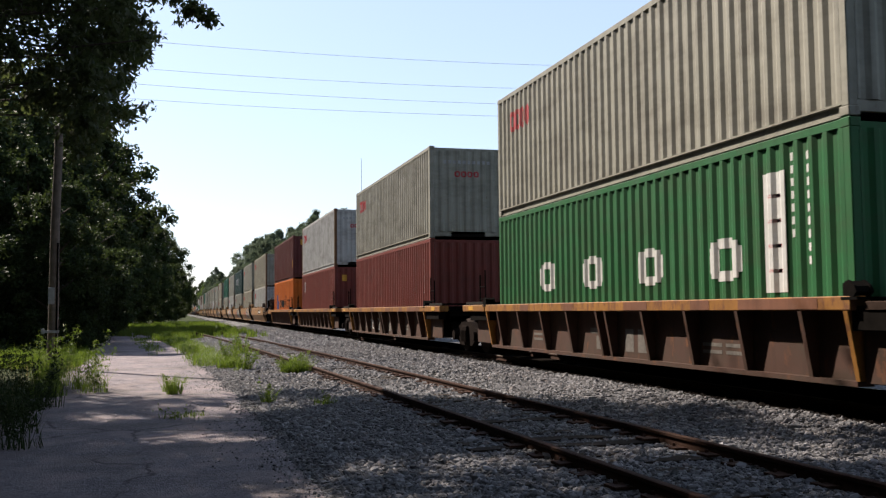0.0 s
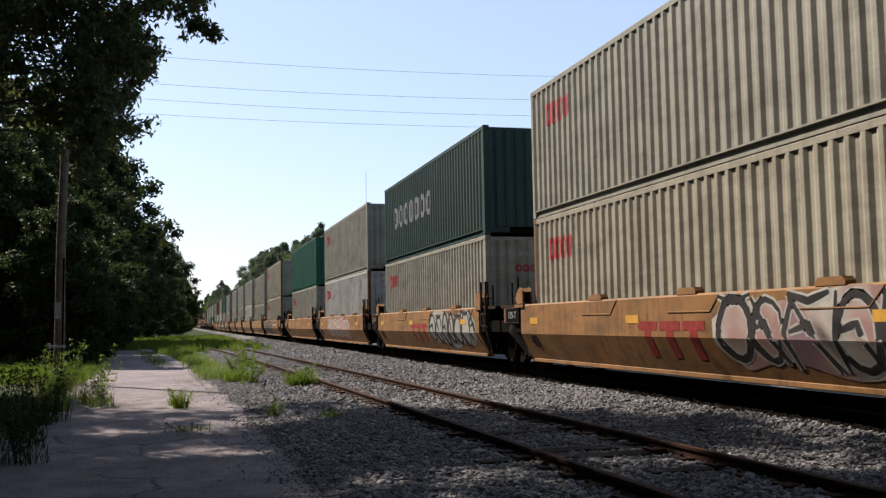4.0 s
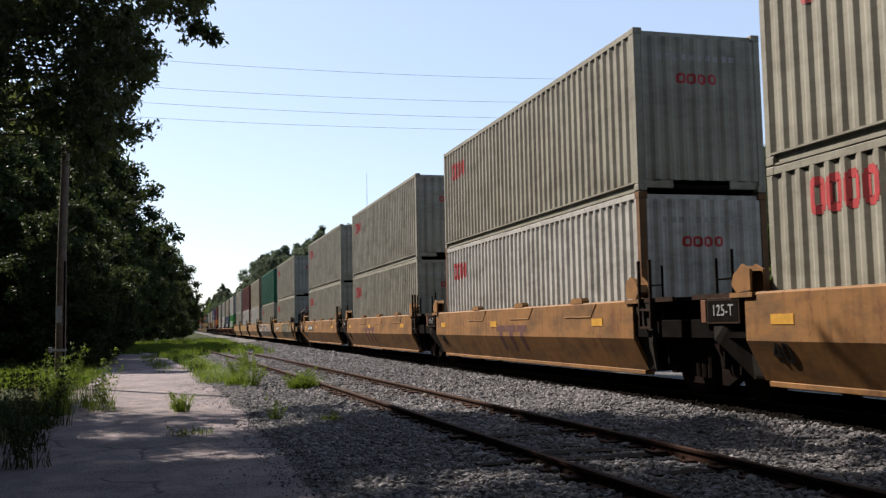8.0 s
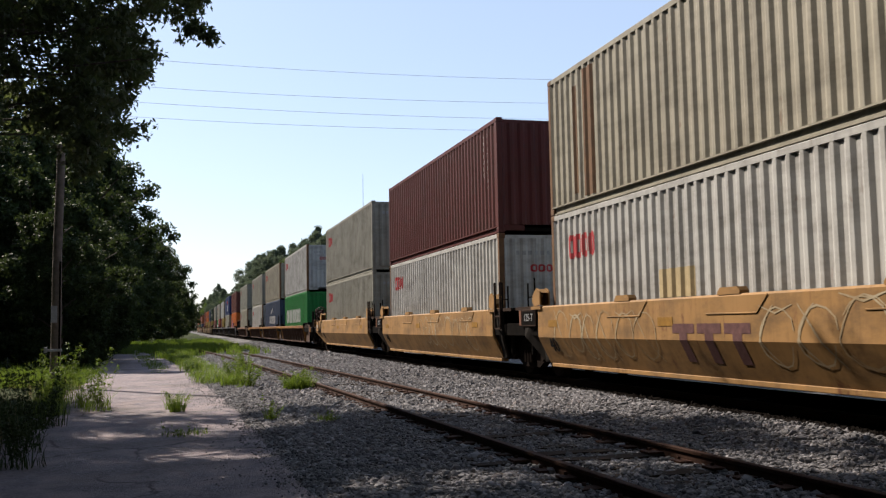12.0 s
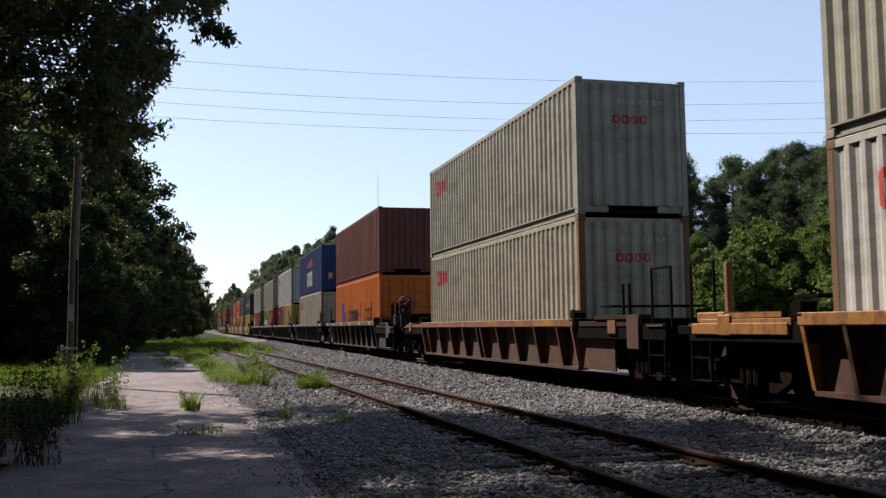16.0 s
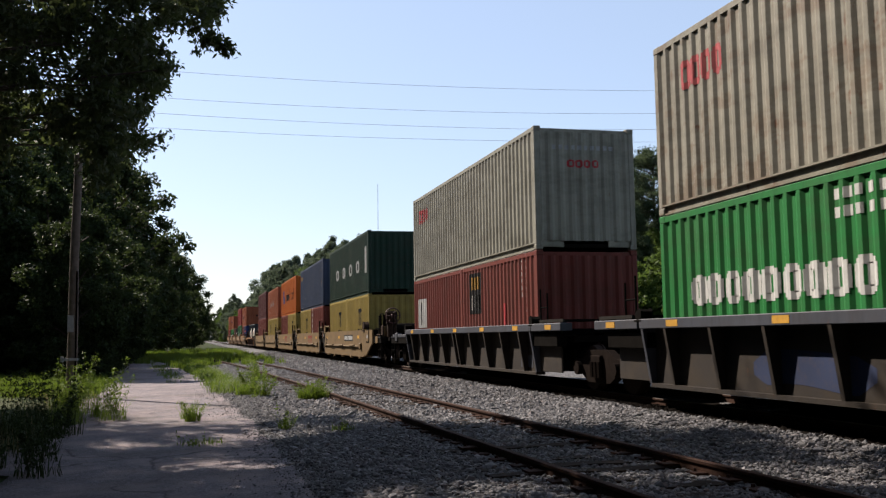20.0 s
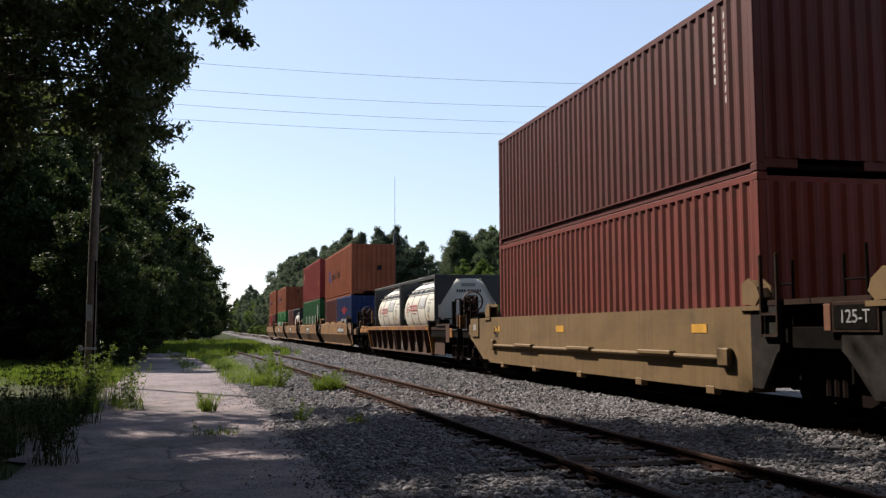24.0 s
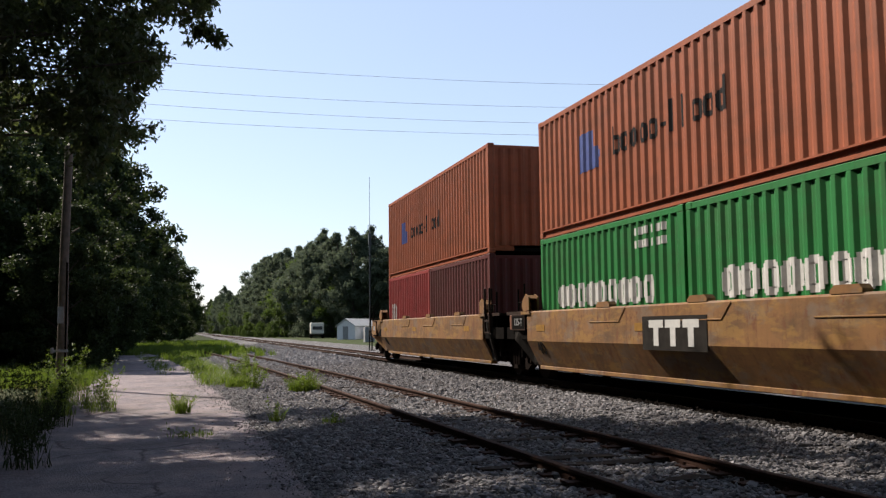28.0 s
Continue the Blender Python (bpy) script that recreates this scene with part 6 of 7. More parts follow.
        for yy in (-0.45, -0.82):
            part("ladder_rail", boxes((-1.53, -1.48, yy - 0.02, yy + 0.02, 0.92, 2.0), bevel=0.006), M["gear_brown"], car)
        for zz in (0.94, 1.22):
            part("ladder_rung", boxes((-1.525, -1.485, -0.8, -0.47, zz - 0.02, zz + 0.015)), M["gear_brown"], car)
    if far_end:
        wing(1, 14.2, color, "end_wing", y1 - 0.003, 0.5)
    else:
        wing(1, 13.2, "plate_grey", "end_plate", y1 + 0.003, 0.25)
    if far_end:
        bd = part("card_board", boxes((-1.485, -1.469, 13.3, 13.92, 0.79, 1.36), bevel=0.006), M["car_black"], car)
        part("card_face", boxes((-1.492, -1.486, 13.34, 13.88, 0.83, 1.32), bevel=0.001), M[color], bd)
        part("card", boxes((-1.497, -1.493, 13.56, 13.82, 1.0, 1.16)), M["mark_grey"], bd)
    else:
        sign = part("sign_board", boxes((-1.49, -1.47, y1 + 0.1, y1 + 0.92, 0.98, 1.34), bevel=0.008), M["gear_brown"], car)
        face = part("sign_face", boxes((-1.496, -1.491, y1 + 0.14, y1 + 0.88, 1.02, 1.3), bevel=0.001), M["car_black"], sign)
        part("sign_tab", boxes((-1.492, -1.47, y1 + 0.94, y1 + 1.07, 1.0, 1.32), bevel=0.006), M["chord_brown"], sign)
        if plate != "bare":
            lettering("125-T", 0.22, M["mark_grey"], face, -1.499, y1 + 0.5, 1.16)
    x = -1.477
    each("reflector", [(x, x + 0.006, yy, yy + 0.46, 0.97, 1.1) for yy in ((1.05, 4.52, 6.95, 8.74, 11.2) if near_end and coat == "car_worn" else (1.05, 6.9, 11.4))], M["mark_ochre" if 240 < y_front < 330 or coat == "car_worn" else "mark_yellow"], car)
    num = lettering("40", 0.42, M["mark_black"], car, -1.474 if tan else -1.394, 11.75, 0.95 if tan else 0.6)
    if not tan:
        num.matrix_basis = Matrix.Translation((-1.396, 11.75, 0.6)) @ Matrix.Rotation(-math.atan2(0.26, 0.52), 4, "Y") @ FACE
    u = 12.3 - plate_u
    if plate == "number":
        k = 0.7 if far_end else 1.0
        p = part("number_plate", boxes((x - 0.002, x + 0.005, u - 1.28 * k, u + 1.28 * k, 0.86, 1.14)), M["mark_black"], car)
        tops = [u + k * (1.1 - i * 0.23 - (0.12 if i > 3 else 0)) for i in range(10)]
        each("number_bar", [(x - 0.006, x - 0.003, a - 0.14 * k, a, 0.91, 1.09) for a in tops], M["mark_white"], p)
    elif plate == "logo":
        p = part("logo_plate", boxes((x - 0.002, x + 0.005, u - 0.98, u + 0.98, 0.67, 1.2)), M["plate_grey"], car)
        bars = []
        for i in range(3):
            a = u + 0.75 - i * 0.53
            bars += [(x - 0.006, x - 0.003, a - 0.46, a, 1.02, 1.14), (x - 0.006, x - 0.003, a - 0.31, a - 0.15, 0.74, 1.02)]
        each("logo_bar", bars, M["mark_white"], p)
    if logo:
        for i in range(3):
            a = u + 1.02 - i * 0.7
            for y0_, y1_, lo, hi in ((a - 0.62, a, 0.86, 1.0), (a - 0.42, a - 0.2, 0.44, 0.86)) if not tan else ((a - 0.62, a, 1.03, 1.17), (a - 0.42, a - 0.2, 0.68, 1.03)):
                bm, last = bmesh.new(), None
                for z in (lo, max(lo, min(hi, 0.76)), hi):
                    now = [bm.verts.new((-1.474 + (0.26 * (0.76 - z) / 0.52 if z < 0.76 and not tan else 0), yy, z)) for yy in (y0_, y1_)]
                    if last and z > lo:
                        bm.faces.new((last[0], last[1], now[1], now[0]))
                    last = now
                part("logo_bar", bm, M[logo], car)
    for k, (a, b_, kind) in enumerate(spray or ()):
        seed = 7 + k + int(y_front)
        graffiti(car, a, b_, 0.3, 1.375, kind, seed, knee=not tan)
    return car


def ribbed_car(y_front, label, chord="chord_yellow", panel="panel_brown", near_end=False, far_end=False, logo=False, joint=2.9, spray=None, brake=True):
    """A well car unit with a box chord on top and tapered ribs down its sides."""
    car = thing("well_car", label, "rail car", Matrix.Translation((TRACK_X, y_front, CAR_Z)), "well cars of the train")
    y0, y1 = -0.15, 12.4
    ct = 1.16 if chord != "chord_grey" else 1.26
    cb = ct - 0.16
    for s in (1, -1):
        put("top_chord", cached(("chord", s, ct), lambda s=s: to_mesh("top_chord", boxes((*sorted((s * 1.5, s * 1.232)), y0 - 0.1, y1 + 0.1, cb, ct), bevel=0.012))), M[chord], car)
        put("side_panel", cached(("panel", s, ct), lambda s=s: to_mesh("side_panel", boxes((*sorted((s * 1.25, s * 1.23)), y0, y1, 0.22, cb), (*sorted((s * 1.36, s * 1.14)), y0, y1, 0.16, 0.22)))), M[panel], car)

        def rib(s=s):
            bm = prism(bmesh.new(), [(s * 1.25, 0.22), (s * 1.34, 0.22), (s * 1.48, cb), (s * 1.25, cb)], -0.02, 0.02, "y")
            a, b_ = Vector((s * 1.34, 0, 0.22)), Vector((s * 1.48, 0, cb))
            prism(bm, [(a.x, a.z), (a.x + s * 0.012, a.z), (b_.x + s * 0.012, b_.z), (b_.x, b_.z)], -0.034, 0.034, "y")
            return to_mesh("rib", bm)
        for k, yy in enumerate((-0.15, 0.65, 1.98, 3.31, 4.64, 5.97, 6.33, 7.66, 8.99, 10.32, 11.65, 12.42)):
            put("rib", cached(("rib", s, ct), rib), M[panel if 0 < k < 11 else chord], car, at=Matrix.Translation((0, yy, 0)))
    put("well_floor", cached("wfloor", lambda: to_mesh("well_floor", boxes(*[(-1.2, 1.2, y, y + 0.5, 0.2, 0.3) for y in (0.2, 2.9, 5.85, 8.8, 11.5)]))), M["car_black"], car)
    for y, way, far in ((0.0, -1, near_end), (12.3, 1, far_end)):
        end_gear(car, y, way, far, chord, joint if way < 0 and not near_end else None, brake)
        guide(car, y + way * 0.15, way, "car_black", ct - 0.01, 0.62)
        if far:
            ext = sorted((y + way * 0.4, y + way * 2.6))
            each("deck_rail", [(-1.44, -1.25, *ext, 1.0, 1.1), (1.25, 1.44, *ext, 1.0, 1.1)], M[chord if way > 0 else "gear_brown"], car, 0.01)
            continue
        ext, low = sorted((y + way * 0.26, y + way * 2.0)), sorted((y + way * 0.2, y + way * 1.45))
        each("chord_end", [(-1.5, -1.24, *ext, cb, ct), (1.24, 1.5, *ext, cb, ct)], M[chord], car, 0.012)
        each("end_panel", [(-1.27, -1.23, *low, 0.24, cb), (1.23, 1.27, *low, 0.24, cb)], M[panel], car, 0.006)
        deck = sorted((y + way * 0.6, y + way * 1.95))
        part("end_platform", boxes((-1.38, 1.38, *deck, ct + 0.03, ct + 0.07)), M["car_black"], car)
        part("platform_edge", boxes((-1.42, -1.38, *deck, ct + 0.02, ct + 0.08)), M["plate_grey"], car)
        part("platform_foot", boxes((-1.4, -1.3, deck[0] + 0.1, deck[0] + 0.2, ct, ct + 0.03), (-1.4, -1.3, deck[1] - 0.2, deck[1] - 0.1, ct, ct + 0.03)), M["car_black"], car)
        each("reflector", [(-1.506, -1.501, y + way * 1.3 - 0.18, y + way * 1.3 + 0.18, cb + 0.03, ct - 0.03)], M["mark_yellow"], car)
    if far_end and chord == "chord_yellow":
        part("deck_beam", boxes((-1.46, -1.3, 12.75, 15.1, 0.88, 1.04), bevel=0.012), M[chord], car)
        part("deck_chest", boxes((-1.4, -0.5, 14.3, 15.05, 1.05, 1.2), bevel=0.02), M[chord], car)
        part("deck_walkway", boxes((-1.42, -0.4, 12.9, 14.2, 1.12, 1.17), bevel=0.008), M["car_black"], car)
        part("walkway_edge", boxes((-1.44, -1.425, 12.9, 14.2, 1.11, 1.18)), M[chord], car)
        part("stake", boxes((-0.9, -0.8, 15.0, 15.1, 0.95, 1.95), bevel=0.01), M["post_rust"], car)
    if near_end:
        part("end_bracket", boxes((-1.47, -1.40, -3.0, -2.55, 0.62, 1.2), bevel=0.012), M[chord if chord == "chord_grey" else panel], car)
        part("end_rail", boxes((-1.47, -1.25, -3.05, -1.2, 1.12, 1.2), bevel=0.01), M["gear_brown"], car)
        part("end_panel", boxes((-1.30, -1.26, -1.72, -0.2, 0.2, 0.95), bevel=0.008), M[panel], car)
    x = -1.504
    if chord == "chord_grey":
        each("reflector", [(x, x + 0.006, yy, yy + 0.36, cb + 0.03, ct - 0.03) for yy in (0.6, 3.2, 5.8, 8.4, 11.2)], M["mark_yellow"], car)
        part("warning_patch", boxes((-1.256, -1.251, 0.3, 1.1, 0.3, 0.58)), M["chord_grey"], car)
    else:
        each("chord_patch", [(x, x + 0.006, yy, yy + w, cb + 0.015, ct - 0.015) for yy, w in ((0.3, 1.6), (2.6, 0.5), (4.4, 0.8), (7.3, 0.45), (9.6, 0.5))], M["chord_brown" if chord == "chord_yellow" else "chord_yellow"], car)
    xp = -1.254
    if logo:
        each("logo_bar", [(xp, xp + 0.003, yy, yy + w, z0, z1) for yy, w, z0, z1 in ((6.2, 0.85, 0.6, 0.7), (6.45, 0.35, 0.32, 0.56), (4.9, 0.3, 0.32, 0.7), (5.35, 0.3, 0.32, 0.7))], M["mark_faint"], car)
        each("stencil_bar", [(xp, xp + 0.003, yy, yy + 0.5, z, z + 0.05) for yy in (2.1, 2.7, 9.4) for z in (0.4, 0.5)], M["mark_faint"], car)
    if spray:
        graffiti(car, 7.2, 9.6, 0.28, 0.8, spray, int(y_front), -1.25, False)
    return car


def tank_container(y_front, z, label):
    """A white barrel lying in a dark frame."""
    ln, h, w = 6.058, 2.45, 1.219
    c = thing("tank_container", label, "tank container", Matrix.Translation((TRACK_X, y_front, z)), "tank containers on the train")

    def barrel():
        bm = bmesh.new()
        prof = [(0.12, 0.0), (0.14, 0.6), (0.19, 0.95), (0.29, 1.07), (0.5, 1.13), (2.0, 1.135), (3.0, 1.135), (4.0, 1.135), (5.56, 1.13), (5.77, 1.07), (5.87, 0.95), (5.92, 0.6), (5.94, 0.0)]
        seg = 32
        rings = []
        for y, r in prof:
            rings.append([bm.verts.new((r * math.cos(2 * math.pi * i / seg), y, 1.27 + r * math.sin(2 * math.pi * i / seg))) for i in range(seg)] if r else [bm.verts.new((0, y, 1.27))])
        for a, b_ in zip(rings, rings[1:]):
            for i in range(seg):
                j = (i + 1) % seg
                q = [a[i % len(a)], a[j % len(a)], b_[j % len(b_)], b_[i % len(b_)]]
                bm.faces.new(list(dict.fromkeys(q)))
        for f in bm.faces:
            f.smooth = True
        bmesh.ops.recalc_face_normals(bm, faces=bm.faces[:])
        return to_mesh("barrel", bm)
    brl = put("barrel", cached("barrel", barrel), M["tank_white"], c)

    def seam():
        bm, n = bmesh.new(), 40
        hoop = [(1.141 * math.cos(2 * math.pi * i / n), 0, 1.27 + 1.141 * math.sin(2 * math.pi * i / n)) for i in range(n)]
        for i in range(n):
            rod(bm, hoop[i], hoop[(i + 1) % n], 0.008, seg=4)
        return to_mesh("seam", bm)
    for y in (1.9, 3.1, 4.3):
        put("seam", cached("seam", seam), M["mark_grey"], brl, at=Matrix.Translation((0, y, 0)))
    beams = {"corner_post": [(sx * (w - 0.07) - 0.06, sx * (w - 0.07) + 0.06, yy - 0.06, yy + 0.06, 0, h) for sx in (-1, 1) for yy in (0.07, ln - 0.07)],
             "side_beam": [(sx * (w - 0.06) - 0.05, sx * (w - 0.06) + 0.05, 0.1, ln - 0.1, zz - 0.05, zz + 0.05) for sx in (-1, 1) for zz in (h - 0.06, 0.08)],
             "end_beam": [(-w + 0.1, w - 0.1, yy - 0.05, yy + 0.05, zz - 0.06, zz + 0.06) for yy in (0.07, ln - 0.07) for zz in (h - 0.06, 0.08)]}
    for name, rows in beams.items():
        for r in rows:
            part(name, boxes(r, bevel=0.01), M["frame_black"], c)
    for yy in (0.07, ln - 0.07):
        for s in (-1, 1):
            for zz, dz in ((h - 0.1, -0.62), (0.1, 0.6)):
                bm = bmesh.new()
                prism(bm, [(s * (w - 0.1), zz), (s * (w - 0.1), zz + dz * 1.5), (s * (w - 0.2), zz + dz * 1.5), (s * 0.42, zz), (s * 0.6, zz)], yy - 0.04, yy + 0.03, "y")
                part("corner_brace", bm, M["frame_black"], c)
    # walkway with its rails above the barrel
    part("walkway", boxes((-0.35, 0.35, 0.3, ln - 0.3, h - 0.08, h - 0.04)), M["mark_grey"], c)
    bars = bmesh.new()
    for yy in np.arange(0.6, ln - 0.3, 0.85):
        rod(bars, (-1.0, yy, 1.92), (-0.32, yy, h - 0.06), 0.016, seg=6)
        rod(bars, (1.0, yy, 1.92), (0.32, yy, h - 0.06), 0.016, seg=6)
    rod(bars, (-1.0, 0.5, 1.93), (-1.0, ln - 0.5, 1.93), 0.018, seg=6)
    rod(bars, (-0.86, 0.5, 2.08), (-0.86, ln - 0.5, 2.08), 0.018, seg=6)
    part("guard_rail", bars, M["frame_black"], c)
    part("manhole", rod(bmesh.new(), (0, ln / 2, 2.38), (0, ln / 2, 2.5), 0.28, seg=18), M["steel"], brl)

    def curved(y0, y1, z0, z1, mat, name, r=1.143):
        bm = bmesh.new()
        n = 6
        col = []
        for k in range(n + 1):
            zz = z0 + (z1 - z0) * k / n
            xx = -math.sqrt(max(0.0, r * r - (zz - 1.27) ** 2))
            col.append([bm.verts.new((xx, yy, zz)) for yy in (y0, y1)])
        for a, b_ in zip(col, col[1:]):
            bm.faces.new((a[0], a[1], b_[1], b_[0]))
        bmesh.ops.solidify(bm, geom=bm.faces[:], thickness=0.003)
        return part(name, bm, M[mat], brl)
    def curved_ring(a, z, w, h, hollow, mat, name):
        bm = bmesh.new()
        for y0, y1, z0, z1 in ring(a, z, w, h, hollow):
            q = [(y, zz) for y, zz in ((y0, z0), (y1, z0), (y1, z1), (y0, z1))]
            bm.faces.new([bm.verts.new((-math.sqrt(1.143 ** 2 - (zz - 1.27) ** 2), y, zz)) for y, zz in q])
        bmesh.ops.solidify(bm, geom=bm.faces[:], thickness=0.003)
        part(name, bm, M[mat], brl)
    for i in range(7):
        curved_ring(4.62 - i * 0.205, 1.26, 0.15, 0.25, 0.22, "mark_red", "word_ring")
    n = 14
    for i in range(n):
        a = 2 * math.pi * i / n
        yy, zz = 4.98 + 0.24 * math.cos(a), 1.35 + 0.24 * math.sin(a)
        curved(yy - 0.03, yy + 0.03, zz - 0.03, zz + 0.03, "mark_red" if i % 2 else "mark_black", "ring_dash")
    curved(4.93, 5.03, 1.24, 1.46, "mark_red", "emblem")
    curved(2.0, 2.95, 1.36, 1.74, "pale_grey", "info_panel")
    for zz, w_ in ((1.62, 0.75), (1.5, 0.5), (1.38, 0.3), (1.32, 0.45), (1.26, 0.4), (1.2, 0.42)):
        curved(1.5 - w_, 1.5, zz, zz + (0.035 if zz > 1.45 else 0.018), "mark_grey", "stencil_bar")
    curved(3.4, 4.1, 1.17, 1.195, "mark_red", "stencil_bar")
    curved(1.38, 1.5, 0.98, 1.14, "mark_yellow", "placard")
    for i in range(10):
        xx = -0.42 + i * 0.085 + (0.05 if i > 3 else 0)
        part("stencil_bar", boxes((xx, xx + 0.055, 0.112, 0.118, 1.86, 1.95)), M["mark_black"], brl)
    part("placard", boxes((-0.25, 0.25, 0.125, 0.131, 2.06, 2.17)), M["mark_grey"], brl)
    for i in range(n):
        a = 2 * math.pi * i / n
        xx, zz = 0.12 + 0.26 * math.cos(a), 1.1 + 0.26 * math.sin(a)
        part("ring_dash", boxes((xx - 0.026, xx + 0.026, 0.108, 0.114, zz - 0.02, zz + 0.02)), M["mark_black"], brl)
    part("emblem", boxes((0.06, 0.18, 0.106, 0.112, 0.98, 1.22)), M["mark_black"], brl)
    return c
# ---- the train, from its front to its tail: where the near end of each load stands at the start ----
TRAIN = []
WELL = CAR_Z + 0.41     # floor of a load in its well


def load(label, mat, y, level, lower=H, **kw):
    z = WELL if level == 0 else WELL + lower + 0.012
    TRAIN.append(container(label, mat, y, z, **kw))


def grey(y, level, mat="grey", **kw):
    if mat in ("white", "cream", "rusty"):
        kw.setdefault("post", "post_rust")
    load(WHITE_LABEL if mat in ("white", "rusty") else GREY_LABEL, mat, y, level, marks=emblem() + kw.pop("more", []), end_marks=end_emblem(), **kw)


LOW_H = 2.50


def twenty(label, mat, y, marks=(), **kw):
    load(label, mat, y, 0, ln=6.058, h=LOW_H, marks=marks, **kw)


def pair(y, a, b):
    """Two short containers in one well: the far one and the near one."""
    twenty(*a[:2], y + 6.134, *a[2:])
    twenty(*b[:2], y, *b[2:])


def ribbed(y, **kw):
    chord = kw.get("chord", "chord_yellow")
    words_ = {"chord_yellow": "rusty brown well car with worn yellow top chord", "chord_brown": "rusty brown ribbed well car with brown top chord", "chord_grey": "dark ribbed well car with grey top chord"}[chord]
    TRAIN.append(ribbed_car(y, words_, **kw))


def wells(y, **kw):
    words_ = "tan steel well car with flat plate sides" if kw.get("tan") else "dirty yellow steel well car with graffiti" if kw.get("spray") else "dirty yellow steel well car with deep sides"
    TRAIN.append(yellow_car(y, words_, **kw))


MAROON40, MAROON20 = "dark maroon corrugated steel shipping container", "short maroon corrugated steel shipping container"
GREEN20, YELLOW20 = "short bright green shipping container with white word", "short mustard yellow shipping container with black mark"
word20 = [("word", "mark_white", blocks(6.058, 0.95, 1.02, 9, 0.42, 0.46, 0.04, 0.44)), ("id_bars", "mark_white", [(0.6 + i * 0.2, 0.72 + i * 0.2, z, z + 0.13) for i in range(6) for z in (1.95, 2.17)])]
mark20 = [("emblem", "mark_black", [(1.85, 2.02, 1.15, 1.75), (2.25, 2.42, 1.15, 1.75), (2.65, 2.82, 1.15, 1.75), (1.85, 2.82, 1.75, 1.92), (1.8, 2.15, 0.85, 1.0), (2.4, 2.9, 0.85, 1.0)])] + id_rows(6.058, y=4.9, color="mark_black")

# brown ribbed cars
ribbed(9.01, near_end=True, logo=True)
load("green shipping container with large white letters blocks", "green", 9.01, 0, marks=side_word("mark_white", 4, 2.59, 1.0, 0.8, 0.6, 1.38) + bars_column(u=10.46, z0=0.82, z1=2.36) + id_rows())
grey(9.01, 1)
ribbed(27.53, joint=3.14, logo=True, spray="tag")
load("brick red corrugated steel shipping container", "redbrown", 27.53, 0, marks=id_rows())
grey(27.53, 1)
ribbed(45.54, joint=2.88)
load("brick red corrugated steel shipping container with sticker", "redbrown", 45.54, 0, marks=id_rows() + [("sticker", "mark_white", [(10.7, 11.0, 1.75, 2.35)]), ("sticker_patch", "mark_blue", [(10.75, 10.95, 1.85, 2.28)])], end_marks=[("placard", "mark_yellow", [(0.62, 0.85, H - 0.72, H - 0.42)]), ("warning_mark", "mark_yellow", [(0.0, 0.1, H - 1.0, H - 0.88)])])
grey(45.54, 1, "white")
ribbed(62.51, joint=2.36, far_end=True)
load("orange shipping container with dark word and blue shield", "orange", 62.51, 0, marks=ship_word(z=0.9))
load(MAROON40, "maroon", 62.51, 1, marks=id_rows() + [("patch", "mark_yellow", [(0.35, 0.5, 0.7, 1.2)])], end_marks=[("placard", "mark_yellow", [(0.45, 0.72, H - 0.6, H - 0.25)])])

# first yellow set
wells(82.34, coat="car_amber", joint=3.79, near_end=True, plate_u=8.9)
grey(82.34, 0, "white"); grey(82.34, 1, "cream")
wells(98.04, coat="car_amber", joint=1.73, spray=[(0.3, 4.7, "pale")], plate="none", logo="logo_red", plate_u=6.4)
grey(98.04, 0, "cream"); grey(98.04, 1)
wells(113.63, coat="car_amber", joint=1.67, spray=[(0.2, 4.9, "silver")], plate="none", logo="logo_red", plate_u=6.2)
grey(113.63, 0)
load("dull blue-green shipping container with faded white words", "slate", 113.63, 1, marks=[("word", "mark_grey", blocks(12.192, 1.6, 1.15, 7, 0.55, 0.75, 0.22, 0.3))], end_marks=())
wells(129.36, coat="car_amber", joint=1.74, spray=[(3.0, 9.5, "pink")], plate="none")
grey(129.36, 0, "white"); grey(129.36, 1)
wells(144.99, coat="car_amber", joint=1.69, far_end=True, plate="none")
grey(144.99, 0); load("plain teal green corrugated steel shipping container", "teal", 144.99, 1, marks=id_rows())

# second yellow set
wells(165.06, coat="car_amber", joint=3.91, near_end=True, spray=[(5.0, 11.5, "dark")], plate_u=9.6)
grey(165.06, 0, "cream"); grey(165.06, 1, "cream")
wells(180.53, coat="car_amber", joint=1.61, plate="none", logo=None)
grey(180.53, 0, h=2.59); grey(180.53, 1, lower=2.59)
wells(196.3, coat="car_amber", joint=1.76, plate="none", logo="logo_mauve", plate_u=6.4)
grey(196.3, 0, "white"); grey(196.3, 1)
wells(211.96, coat="car_amber", joint=1.70, plate="none", logo="logo_mauve", plate_u=5.2)
grey(211.96, 0); grey(211.96, 1)
wells(227.52, coat="car_amber", joint=1.66, far_end=True, plate_u=2.64)
grey(227.52, 0); grey(227.52, 1)

# third yellow set
wells(247.56, joint=3.89, near_end=True, spray=[(0.5, 6.4, "smoke")], plate_u=2.66)
grey(247.56, 0); grey(247.56, 1)
wells(263.02, joint=1.60, spray=[(0.5, 12.2, "pale")], plate="none")
grey(263.02, 0); load("plain teal green corrugated steel shipping container", "teal", 263.02, 1, marks=id_rows(), end_marks=[("placard", "mark_yellow", [(-0.1, 0.05, 1.75, 1.95)])])
wells(278.84, joint=1.78, plate="none", logo="logo_mauve", plate_u=6.4, spray=[(0.4, 4.85, "outline"), (7.1, 11.7, "outline")])
